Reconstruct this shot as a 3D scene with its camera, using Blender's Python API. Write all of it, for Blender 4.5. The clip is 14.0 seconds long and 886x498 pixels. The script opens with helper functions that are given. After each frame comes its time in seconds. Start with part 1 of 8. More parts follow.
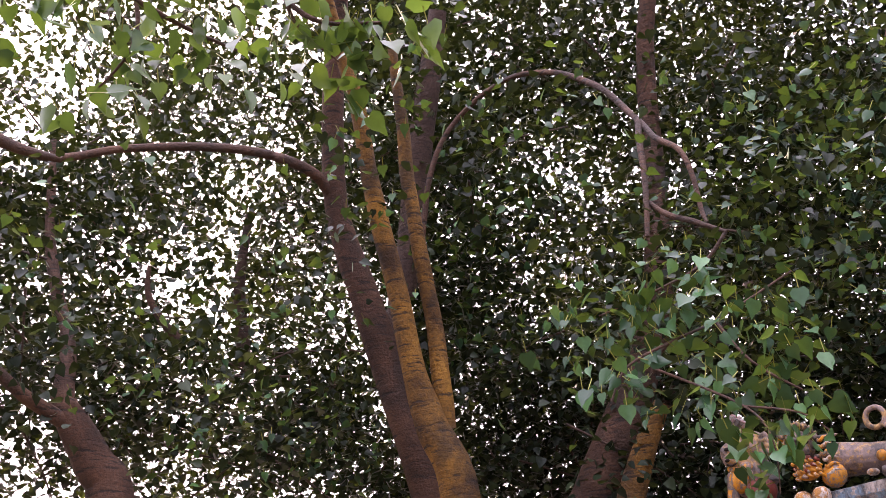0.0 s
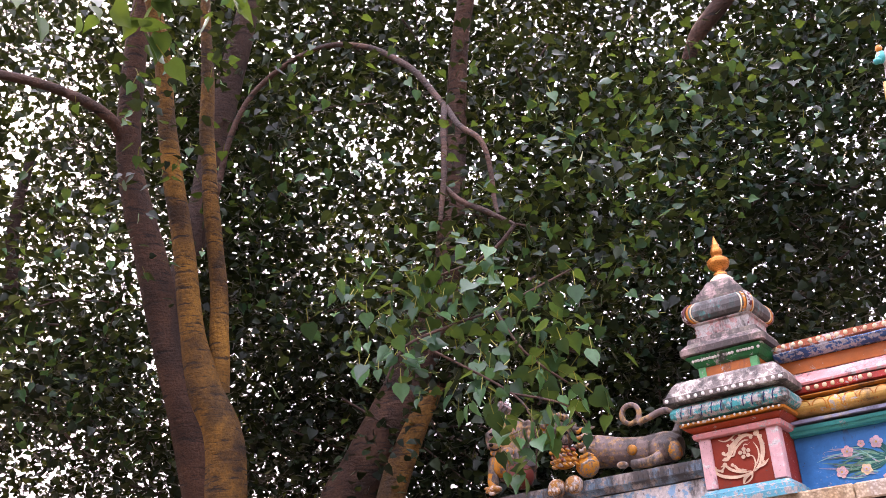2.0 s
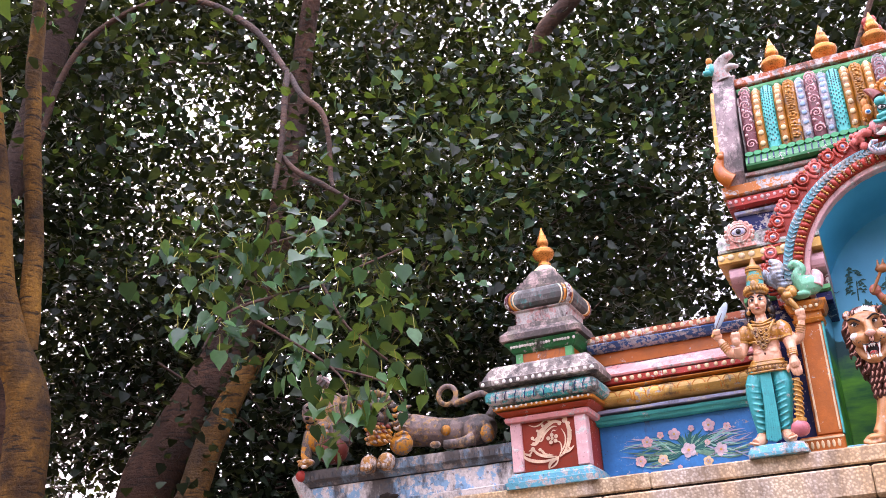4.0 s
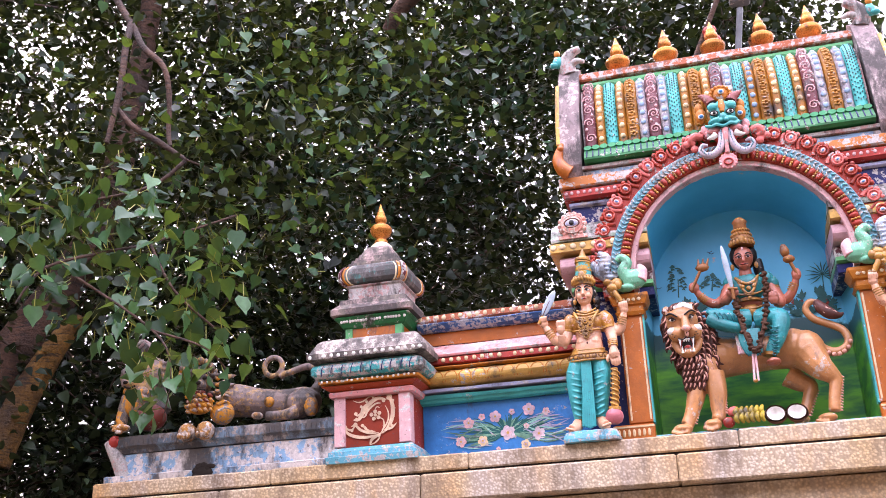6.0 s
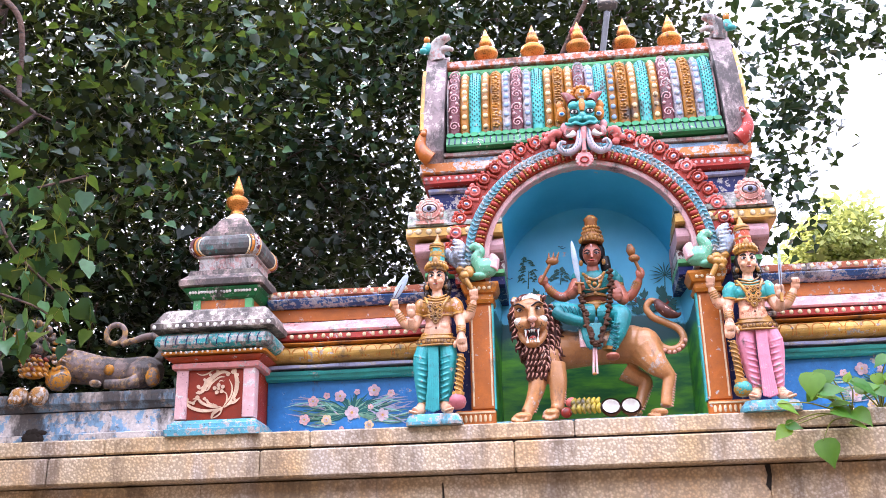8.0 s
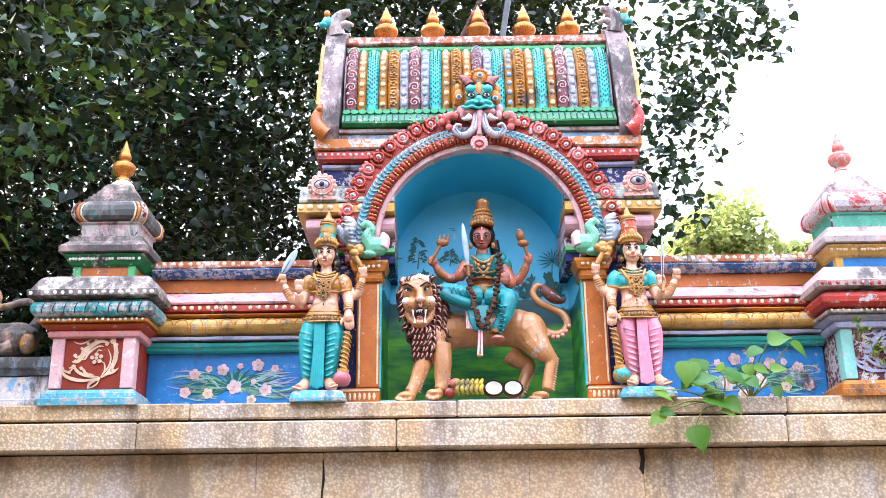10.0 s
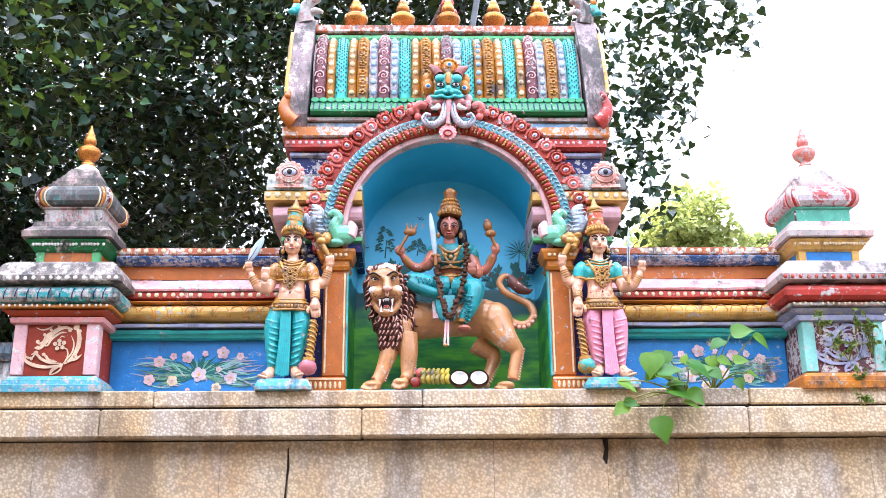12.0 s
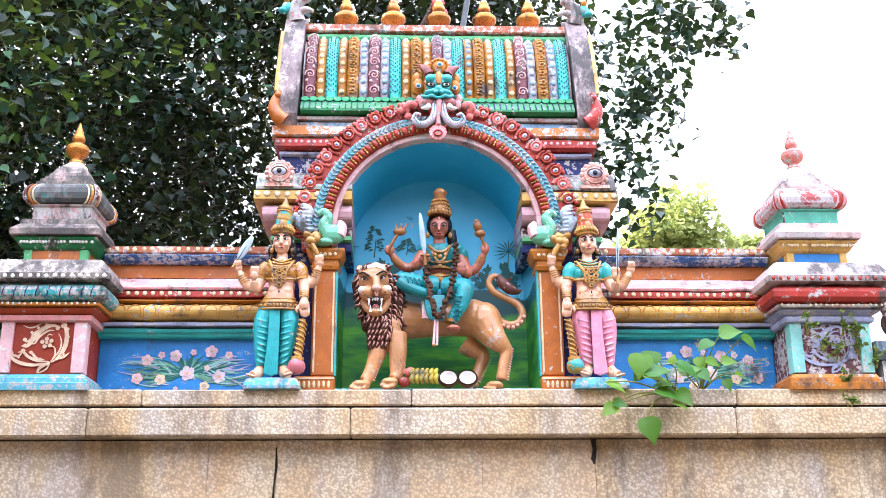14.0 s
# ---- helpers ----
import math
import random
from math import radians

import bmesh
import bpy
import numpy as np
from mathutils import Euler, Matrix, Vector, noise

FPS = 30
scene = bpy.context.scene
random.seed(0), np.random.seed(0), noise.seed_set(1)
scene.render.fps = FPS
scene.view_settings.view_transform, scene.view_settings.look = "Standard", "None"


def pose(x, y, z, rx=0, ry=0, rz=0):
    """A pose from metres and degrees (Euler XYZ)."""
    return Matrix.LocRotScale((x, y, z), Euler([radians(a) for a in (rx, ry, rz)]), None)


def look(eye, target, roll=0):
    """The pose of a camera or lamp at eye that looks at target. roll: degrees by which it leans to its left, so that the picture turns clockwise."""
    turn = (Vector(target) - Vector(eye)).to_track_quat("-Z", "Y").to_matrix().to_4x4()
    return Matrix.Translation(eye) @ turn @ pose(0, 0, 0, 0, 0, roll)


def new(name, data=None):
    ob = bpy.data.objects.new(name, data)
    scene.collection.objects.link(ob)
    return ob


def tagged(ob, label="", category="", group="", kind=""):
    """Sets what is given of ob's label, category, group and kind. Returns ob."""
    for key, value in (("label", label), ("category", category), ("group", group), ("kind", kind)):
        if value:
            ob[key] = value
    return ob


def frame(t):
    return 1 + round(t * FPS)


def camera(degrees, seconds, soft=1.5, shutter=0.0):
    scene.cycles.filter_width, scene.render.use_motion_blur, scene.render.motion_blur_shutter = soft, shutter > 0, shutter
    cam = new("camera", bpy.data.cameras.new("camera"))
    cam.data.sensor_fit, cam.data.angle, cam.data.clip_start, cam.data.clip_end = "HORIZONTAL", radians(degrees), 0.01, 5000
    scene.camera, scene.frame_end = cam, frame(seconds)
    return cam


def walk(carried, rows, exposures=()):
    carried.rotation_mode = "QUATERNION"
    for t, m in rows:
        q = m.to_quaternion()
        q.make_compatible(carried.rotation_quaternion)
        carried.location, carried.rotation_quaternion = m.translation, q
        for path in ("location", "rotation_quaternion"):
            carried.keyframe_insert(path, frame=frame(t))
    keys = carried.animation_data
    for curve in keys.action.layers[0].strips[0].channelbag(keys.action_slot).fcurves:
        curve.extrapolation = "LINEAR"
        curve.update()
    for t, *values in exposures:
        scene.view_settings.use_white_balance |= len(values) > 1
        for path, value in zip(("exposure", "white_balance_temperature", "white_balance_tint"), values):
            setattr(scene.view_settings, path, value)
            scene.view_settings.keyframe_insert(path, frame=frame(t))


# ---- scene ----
EXPOSURES = [(0.0, 2.12, 6800, 38), (4.0, 2.18, 6550, 35), (6.5, 2.24, 6500, 35), (8.5, 2.34, 6100, 24), (11.0, 2.45, 5980, 17), (14.0, 2.45, 5980, 17)]
cam = camera(45.8, 14.0, 0.6)
PATH = [
    (0, (-0.307, -5.914, 1.516), (-1.57, -4.645, 2.408), -5.2),
    (0.5, (-0.32, -5.9, 1.507), (-1.521, -4.569, 2.393), -5.0),
    (1, (-0.308, -5.896, 1.499), (-1.424, -4.484, 2.37), -4.6),
    (1.5, (-0.29, -5.885, 1.502), (-1.353, -4.416, 2.347), -4.3),
    (2, (-0.294, -5.874, 1.504), (-1.283, -4.342, 2.326), -4.0),
    (2.5, (-0.292, -5.854, 1.489), (-1.219, -4.277, 2.296), -3.9),
    (3, (-0.287, -5.843, 1.486), (-1.148, -4.221, 2.277), -3.6),
    (3.5, (-0.278, -5.828, 1.488), (-1.072, -4.166, 2.266), -3.4),
    (4, (-0.274, -5.847, 1.495), (-1.002, -4.149, 2.26), -3.2),
    (4.2, (-0.259, -5.845, 1.504), (-0.967, -4.136, 2.263), -3.1),
    (6.3, (-0.229, -5.782, 1.476), (-0.651, -3.96, 2.186), -2.2),
    (6.5, (-0.216, -5.788, 1.479), (-0.616, -3.959, 2.184), -2.1),
    (7, (-0.188, -5.784, 1.474), (-0.526, -3.941, 2.173), -1.7),
    (7.5, (-0.183, -5.785, 1.474), (-0.46, -3.928, 2.164), -1.6),
    (8, (-0.197, -5.787, 1.471), (-0.403, -3.917, 2.148), -1.2),
    (8.5, (-0.189, -5.782, 1.479), (-0.316, -3.899, 2.142), -1.0),
    (11, (-0.183, -5.784, 1.462), (-0.149, -3.884, 2.084), -0.6),
    (11.5, (-0.195, -5.79, 1.48), (-0.141, -3.887, 2.095), -0.6),
    (12, (-0.182, -5.787, 1.473), (-0.125, -3.885, 2.089), -0.6),
    (12.5, (-0.179, -5.786, 1.474), (-0.115, -3.885, 2.09), -0.6),
    (13, (-0.177, -5.785, 1.478), (-0.109, -3.883, 2.092), -0.5),
    (13.5, (-0.187, -5.787, 1.477), (-0.112, -3.885, 2.09), -0.5),
    (14, (-0.194, -5.787, 1.471), (-0.113, -3.886, 2.087), -0.5),
]
walk(cam, [(t, look(eye, target, roll)) for t, eye, target, roll in PATH], EXPOSURES)


# world, sun, exposure
SUN_WAY = Vector((-0.674, 0.377, 0.636))
world = bpy.data.worlds.new("sky")
scene.world = world
world.use_nodes = True
wt = world.node_tree
wt.nodes.clear()
sky = wt.nodes.new("ShaderNodeTexSky")
sky.sky_type = "NISHITA"
sky.sun_disc = False
sky.sun_elevation = math.asin(SUN_WAY.z)
sky.sun_rotation = math.atan2(SUN_WAY.x, SUN_WAY.y)
sky.dust_density = 4.0
sky.air_density = 1.0
coord = wt.nodes.new("ShaderNodeTexCoord")
split = wt.nodes.new("ShaderNodeSeparateXYZ")
wt.links.new(coord.outputs["Generated"], split.inputs[0])
lift = wt.nodes.new("ShaderNodeMapRange")
lift.inputs["From Min"].default_value, lift.inputs["From Max"].default_value = 0.0, 1.0
lift.inputs["To Min"].default_value, lift.inputs["To Max"].default_value = 0.03, 1.85
wt.links.new(split.outputs["Z"], lift.inputs["Value"])
cloud = wt.nodes.new("ShaderNodeVectorMath")
cloud.operation = "SCALE"
cloud.inputs[0].default_value = (8.9, 9.4, 10.4)
wt.links.new(lift.outputs[0], cloud.inputs["Scale"])
haze = wt.nodes.new("ShaderNodeMix")
haze.data_type = "RGBA"
haze.inputs[0].default_value = 0.72
wt.links.new(cloud.outputs[0], haze.inputs[7])
bg = wt.nodes.new("ShaderNodeBackground")
bg.inputs[1].default_value = 0.14
wo = wt.nodes.new("ShaderNodeOutputWorld")
wt.links.new(sky.outputs[0], haze.inputs[6])
wt.links.new(haze.outputs[2], bg.inputs[0])
wt.links.new(bg.outputs[0], wo.inputs[0])
sun = new("sun", bpy.data.lights.new("sun", "SUN"))
sun.data.energy = 4.0
sun.data.angle = radians(0.6)
sun.data.color = (1.0, 0.86, 0.66)
sun.matrix_world = look(SUN_WAY * 50, (0, 0, 0))


# materials
def mix_rgb(nt, fac, a, b, blend="MIX"):
    n = nt.nodes.new("ShaderNodeMix")
    n.data_type, n.blend_type = "RGBA", blend
    for i, v in ((0, fac), (6, a), (7, b)):
        if isinstance(v, bpy.types.NodeSocket):
            nt.links.new(v, n.inputs[i])
        elif i:
            n.inputs[i].default_value = (*v, 1)
        else:
            n.inputs[0].default_value = v
    return n.outputs[2]


def noise_of(nt, scale, detail=5.0, rough=0.6, stretch=None):
    geo = nt.nodes.new("ShaderNodeNewGeometry")
    n = nt.nodes.new("ShaderNodeTexNoise")
    n.inputs["Scale"].default_value = scale
    n.inputs["Detail"].default_value = detail
    n.inputs["Roughness"].default_value = rough
    if stretch:
        m = nt.nodes.new("ShaderNodeMapping")
        m.inputs["Scale"].default_value = stretch
        nt.links.new(geo.outputs["Position"], m.inputs["Vector"])
        nt.links.new(m.outputs[0], n.inputs["Vector"])
    else:
        nt.links.new(geo.outputs["Position"], n.inputs["Vector"])
    return n.outputs["Fac"]


def ramp(nt, fac, lo, hi, a=0.0, b=1.0):
    n = nt.nodes.new("ShaderNodeMapRange")
    n.inputs["From Min"].default_value, n.inputs["From Max"].default_value = lo, hi
    n.inputs["To Min"].default_value, n.inputs["To Max"].default_value = a, b
    nt.links.new(fac, n.inputs["Value"])
    return n.outputs[0]


def fresh(name):
    m = bpy.data.materials.new(name)
    m.use_nodes = True
    nt = m.node_tree
    return m, nt, nt.nodes["Principled BSDF"]


def bump_of(nt, bsdf, height, strength=0.3, distance=0.004):
    b = nt.nodes.new("ShaderNodeBump")
    b.inputs["Strength"].default_value, b.inputs["Distance"].default_value = strength, distance
    nt.links.new(height, b.inputs["Height"])
    nt.links.new(b.outputs[0], bsdf.inputs["Normal"])


PLASTER = (0.52, 0.49, 0.46)
SOOT = (0.055, 0.05, 0.047)


def weigh(nt, a, b, k):
    """a + (b - 0.5) * k"""
    n = nt.nodes.new("ShaderNodeMath")
    n.operation = "MULTIPLY_ADD"
    nt.links.new(b, n.inputs[0])
    n.inputs[1].default_value = k
    nt.links.new(a, n.inputs[2])
    m = nt.nodes.new("ShaderNodeMath")
    m.operation = "SUBTRACT"
    nt.links.new(n.outputs[0], m.inputs[0])
    m.inputs[1].default_value = 0.5 * k
    return m.outputs[0]


def paint(name, color, rough=0.5, chips=0.12, grime=0.12, under=PLASTER, var=0.16, fine=1.0):
    """Old enamel on plaster: faded, chipped down to the plaster, specked and streaked with black mould."""
    m, nt, bsdf = fresh(name)
    if grime >= 0.03:
        grime += 0.075
    lum = 0.3 * color[0] + 0.55 * color[1] + 0.15 * color[2]
    color = tuple(max(0.004, 0.58 * (max(0.004, lum + (c - lum) * 1.06) / 0.58) ** 1.22) for c in color)
    dark = tuple(c * (1 - var) ** 2.6 for c in color)
    pale = tuple(min(0.9, c * (1 + var)) for c in color)
    large = noise_of(nt, 4.5 * fine, 6)
    col = mix_rgb(nt, ramp(nt, large, 0.32, 0.68), dark, pale)
    col = mix_rgb(nt, ramp(nt, noise_of(nt, 26 * fine, 5, 0.65), 0.42, 0.7, 0.0, 0.55), col, tuple(c * 0.6 for c in color))
    grain = noise_of(nt, 110 * fine, 3)
    col = mix_rgb(nt, ramp(nt, grain, 0.35, 0.75, 0.0, 0.35), col, dark)
    chip = weigh(nt, noise_of(nt, 30 * fine, 10, 0.72), large, 0.55)
    t = 0.66 - chips * 0.6
    mask = ramp(nt, chip, t, t + 0.02)
    if chips > 0:
        col = mix_rgb(nt, mask, col, mix_rgb(nt, ramp(nt, grain, 0.3, 0.7), under, tuple(c * 0.6 for c in under)))
    if grime > 0:
        mould = weigh(nt, noise_of(nt, 9 * fine, 9, 0.72, (1.0, 1.0, 0.4)), noise_of(nt, 2.3 * fine, 3), 0.5)
        g = 0.645 - grime * 0.42
        col = mix_rgb(nt, ramp(nt, mould, g, g + 0.12, 0.0, 0.92), col, SOOT)
        speck = weigh(nt, noise_of(nt, 75 * fine, 3, 0.7), large, -0.3)
        col = mix_rgb(nt, ramp(nt, speck, 0.69 - grime * 0.10, 0.73 - grime * 0.10, 0.0, 0.7), col, SOOT)
    nt.links.new(col, bsdf.inputs["Base Color"])
    bsdf.inputs["Specular IOR Level"].default_value = 0.34
    nt.links.new(ramp(nt, grain, 0.2, 0.8, rough - 0.14, rough + 0.2), bsdf.inputs["Roughness"])
    bump_of(nt, bsdf, mix_rgb(nt, 0.5, mix_rgb(nt, mask, (1, 1, 1), (0, 0, 0)), mix_rgb(nt, grain, (0, 0, 0), (1, 1, 1))), 0.5, 0.004)
    return m


BLUE = paint("blue_paint", (0.060, 0.265, 0.56), 0.4, 0.04, 0.03)
NAVY = paint("navy_paint", (0.012, 0.024, 0.13), 0.5, 0.12, 0.03)
TEAL = paint("teal_paint", (0.06, 0.44, 0.43), 0.45, 0.08, 0.06)
TEAL_W = paint("worn_teal_paint", (0.07, 0.40, 0.40), 0.5, 0.26, 0.22, fine=1.4)
SKYBLUE = paint("pale_blue_paint", (0.17, 0.48, 0.58), 0.5, 0.26, 0.2)
YELLOW = paint("yellow_paint", (0.66, 0.44, 0.15), 0.45, 0.12, 0.14, var=0.28)
ORANGE = paint("orange_paint", (0.50, 0.175, 0.022), 0.42, 0.05, 0.04)
OCHRE = paint("ochre_paint", (0.55, 0.24, 0.05), 0.45, 0.1, 0.1)
BRICKRED = paint("brick_red_paint", (0.33, 0.055, 0.02), 0.5, 0.05, 0.08)
RED = paint("red_paint", (0.44, 0.07, 0.05), 0.45, 0.12, 0.1)
PINK = paint("pink_paint", (0.74, 0.36, 0.35), 0.5, 0.2, 0.16)
PALEPINK = paint("pale_pink_paint", (0.76, 0.50, 0.50), 0.5, 0.18, 0.14, under=(0.72, 0.68, 0.64))
LILAC = paint("lilac_paint", (0.40, 0.42, 0.56), 0.5, 0.2, 0.16)
GREEN = paint("green_paint", (0.03, 0.22, 0.085), 0.4, 0.08, 0.08)
GREEN2 = paint("light_green_paint", (0.16, 0.46, 0.22), 0.4, 0.08, 0.06)
MAROON = paint("maroon_paint", (0.16, 0.05, 0.06), 0.5, 0.25, 0.1)
PURPLE = paint("purple_paint", (0.13, 0.06, 0.13), 0.5, 0.3, 0.08)
WHITE = paint("white_paint", (0.78, 0.75, 0.70), 0.5, 0.04, 0.04)
CREAM = paint("cream_paint", (0.78, 0.62, 0.42), 0.5, 0.08, 0.04)
GREY = paint("weathered_plaster", (0.27, 0.24, 0.205), 0.7, 0.24, 0.50, under=(0.46, 0.33, 0.30), fine=0.6)
GREYCAP = paint("blackened_eave_plaster", (0.30, 0.26, 0.235), 0.7, 0.2, 0.46, under=(0.62, 0.55, 0.48), fine=0.7)
GREYROOF = paint("blackened_roof_plaster", (0.26, 0.25, 0.24), 0.65, 0.2, 0.5, under=(0.07, 0.33, 0.30), fine=0.8)
GREYPINK = paint("weathered_pink_plaster", (0.56, 0.36, 0.34), 0.65, 0.35, 0.34)
GREYBLUE = paint("weathered_blue_plaster", (0.32, 0.50, 0.66), 0.65, 0.34, 0.40, under=(0.72, 0.66, 0.62), fine=0.5)
GREYGREEN = paint("weathered_green_plaster", (0.36, 0.44, 0.36), 0.65, 0.3, 0.34)
STONEBEAST = paint("weathered_beast_plaster", (0.31, 0.245, 0.225), 0.6, 0.22, 0.4, under=(0.50, 0.30, 0.12), fine=1.1)
BEASTOCHRE = paint("weathered_ochre_plaster", (0.60, 0.30, 0.05), 0.5, 0.2, 0.2, under=(0.26, 0.20, 0.165), fine=1.1)
GOLD = paint("gold_paint", (0.54, 0.31, 0.085), 0.32, 0.04, 0.12, var=0.34, fine=1.6)
BRASS = paint("copper_gold_paint", (0.60, 0.28, 0.085), 0.27, 0.03, 0.08, var=0.3)
BRASS.node_tree.nodes["Principled BSDF"].inputs["Metallic"].default_value = 0.55
SKIN = paint("flesh_paint", (0.72, 0.44, 0.30), 0.3, 0.06, 0.07, under=(0.60, 0.20, 0.10), var=0.2)
OLDGOLD = paint("darkened_gold_paint", (0.42, 0.23, 0.07), 0.34, 0.04, 0.14, var=0.36, fine=2.2)
REDSKIN = paint("ruddy_flesh_paint", (0.40, 0.155, 0.10), 0.38, 0.02, 0.02, var=0.12)
TAN = paint("tan_lion_paint", (0.52, 0.28, 0.13), 0.33, 0.03, 0.08, under=(0.62, 0.5, 0.42), var=0.2)
MANE = paint("brown_mane_paint", (0.145, 0.062, 0.048), 0.5, 0.05, 0.06, under=(0.6, 0.4, 0.34), var=0.35)
HAIR = paint("black_paint", (0.02, 0.017, 0.016), 0.4, 0.02, 0.0)
STEEL = paint("pale_blade_paint", (0.38, 0.45, 0.50), 0.3, 0.06, 0.03)
GARLAND = paint("dry_garland", (0.10, 0.045, 0.02), 0.8, 0.1, 0.0, under=(0.2, 0.1, 0.04))
PALELILAC = paint("pale_lilac_paint", (0.62, 0.55, 0.60), 0.5, 0.04, 0.04, var=0.3, fine=2.0)
FLOWERPINK = paint("flower_pink_paint", (0.68, 0.50, 0.54), 0.5, 0.04, 0.04, var=0.3, fine=2.0)
SAGE = paint("sage_green_paint", (0.20, 0.40, 0.30), 0.5, 0.04, 0.04, var=0.4, fine=2.0)
LEAFPAINT = paint("painted_leaf_green", (0.02, 0.15, 0.145), 0.45, 0.03, 0.0)
COPPER_BOX = paint("grey_metal", (0.16, 0.17, 0.18), 0.4, 0.04, 0.1)
PINKLEG = paint("pink_cloth_paint", (0.76, 0.33, 0.42), 0.42, 0.05, 0.04)
AQUALEG = paint("aqua_cloth_paint", (0.05, 0.42, 0.43), 0.36, 0.06, 0.05)
SARI = paint("teal_sari_paint", (0.035, 0.31, 0.32), 0.36, 0.05, 0.06, var=0.3, fine=1.6)
# Darker cloth colours that draw the shade inside the folds.
AQUAFOLD = paint("aqua_fold_shade", (0.015, 0.17, 0.20), 0.4, 0.02, 0.0)
PINKFOLD = paint("pink_fold_shade", (0.42, 0.12, 0.20), 0.4, 0.02, 0.0)
LINE = paint("brown_line_paint", (0.14, 0.05, 0.025), 0.5, 0.02, 0.0)

RED_OR = paint("red_orange_paint", (0.46, 0.10, 0.03), 0.45, 0.1, 0.06)
RED2 = paint("coral_red_paint", (0.42, 0.075, 0.05), 0.45, 0.08, 0.06)
ROSE = paint("rose_paint", (0.66, 0.22, 0.19), 0.45, 0.1, 0.06)
AQUA_ST = paint("pale_aqua_paint", (0.30, 0.58, 0.52), 0.5, 0.15, 0.08)
REDGREY = paint("worn_red_plaster", (0.50, 0.13, 0.12), 0.6, 0.35, 0.12, under=(0.52, 0.46, 0.46))
PINKBRASS = paint("pink_finial_paint", (0.62, 0.24, 0.20), 0.4, 0.15, 0.02)
GREYNAVY = paint("worn_navy_plaster", (0.07, 0.17, 0.36), 0.5, 0.30, 0.24, under=(0.46, 0.48, 0.52))
GREYRED = paint("worn_red_cap_plaster", (0.46, 0.17, 0.09), 0.6, 0.26, 0.2, under=(0.56, 0.48, 0.44))
GREYTEAL = paint("worn_teal_grey_paint", (0.22, 0.36, 0.40), 0.5, 0.15, 0.1)
PINKLILAC = paint("lilac_pink_paint", (0.60, 0.40, 0.42), 0.5, 0.1, 0.08)
OCHRE2 = paint("worn_orange_paint", (0.58, 0.24, 0.07), 0.5, 0.3, 0.08)
GREEN3 = paint("jade_green_paint", (0.10, 0.42, 0.22), 0.4, 0.06, 0.04)

GOLDSKIN = paint("gilded_armour_paint", (0.46, 0.24, 0.05), 0.34, 0.14, 0.08, under=(0.72, 0.42, 0.36), var=0.3)
REDPINK = paint("dull_pink_paint", (0.52, 0.20, 0.22), 0.4, 0.05, 0.08)
TEALGOLD = paint("worn_gold_teal_paint", (0.52, 0.33, 0.07), 0.4, 0.3, 0.04, under=(0.05, 0.38, 0.36))
LIONPINK = paint("pale_lion_paint", (0.68, 0.40, 0.32), 0.45, 0.1, 0.04)
BROWNGOLD = paint("brown_gold_paint", (0.30, 0.14, 0.05), 0.35, 0.06, 0.06, under=(0.6, 0.36, 0.08))
BANANA = paint("banana_paint", (0.46, 0.36, 0.06), 0.45, 0.04, 0.1, under=(0.2, 0.25, 0.05), var=0.3)
BROWNSHELL = paint("coconut_shell_paint", (0.14, 0.07, 0.04), 0.7, 0.1, 0.05)
GABLE = paint("weathered_gable_plaster", (0.36, 0.29, 0.29), 0.7, 0.2, 0.44, under=(0.58, 0.47, 0.44), fine=0.8)
MAROONWORN = paint("worn_maroon_plaster", (0.22, 0.055, 0.035), 0.55, 0.15, 0.3, under=(0.4, 0.3, 0.24))
PALEWORN = paint("worn_white_plaster", (0.62, 0.54, 0.48), 0.55, 0.25, 0.3, under=(0.52, 0.24, 0.05))
SEAGREEN = paint("faded_sea_green_paint", (0.22, 0.52, 0.36), 0.4, 0.12, 0.08, under=(0.62, 0.62, 0.56), fine=1.5)
PLUME = paint("grey_blue_plume_paint", (0.42, 0.50, 0.60), 0.45, 0.2, 0.14, fine=1.8)
# Worn plaster, paler than GREY: glare on the right is in its colour.
PALEGREY = paint("worn_plaster_with_glare", (0.50, 0.45, 0.43), 0.7, 0.25, 0.24, under=(0.62, 0.42, 0.38), fine=0.8)
JADE = paint("dull_jade_paint", (0.14, 0.42, 0.32), 0.5, 0.1, 0.1)
SALMON = paint("worn_salmon_paint", (0.68, 0.36, 0.30), 0.5, 0.2, 0.12, under=(0.72, 0.62, 0.52), var=0.25, fine=2.0)
CORAL = paint("coral_paint", (0.46, 0.085, 0.05), 0.36, 0.10, 0.06, under=(0.78, 0.5, 0.46), var=0.3, fine=2.4)
GREYBLUE2 = paint("blackened_blue_plaster", (0.26, 0.36, 0.44), 0.7, 0.25, 0.55, under=(0.48, 0.42, 0.38), fine=0.55)

BLUE2 = paint("pale_blue_spot_paint", (0.16, 0.34, 0.60), 0.45, 0.05, 0.0)
DARKPINK = paint("brown_red_paint", (0.24, 0.06, 0.05), 0.5, 0.05, 0.05)


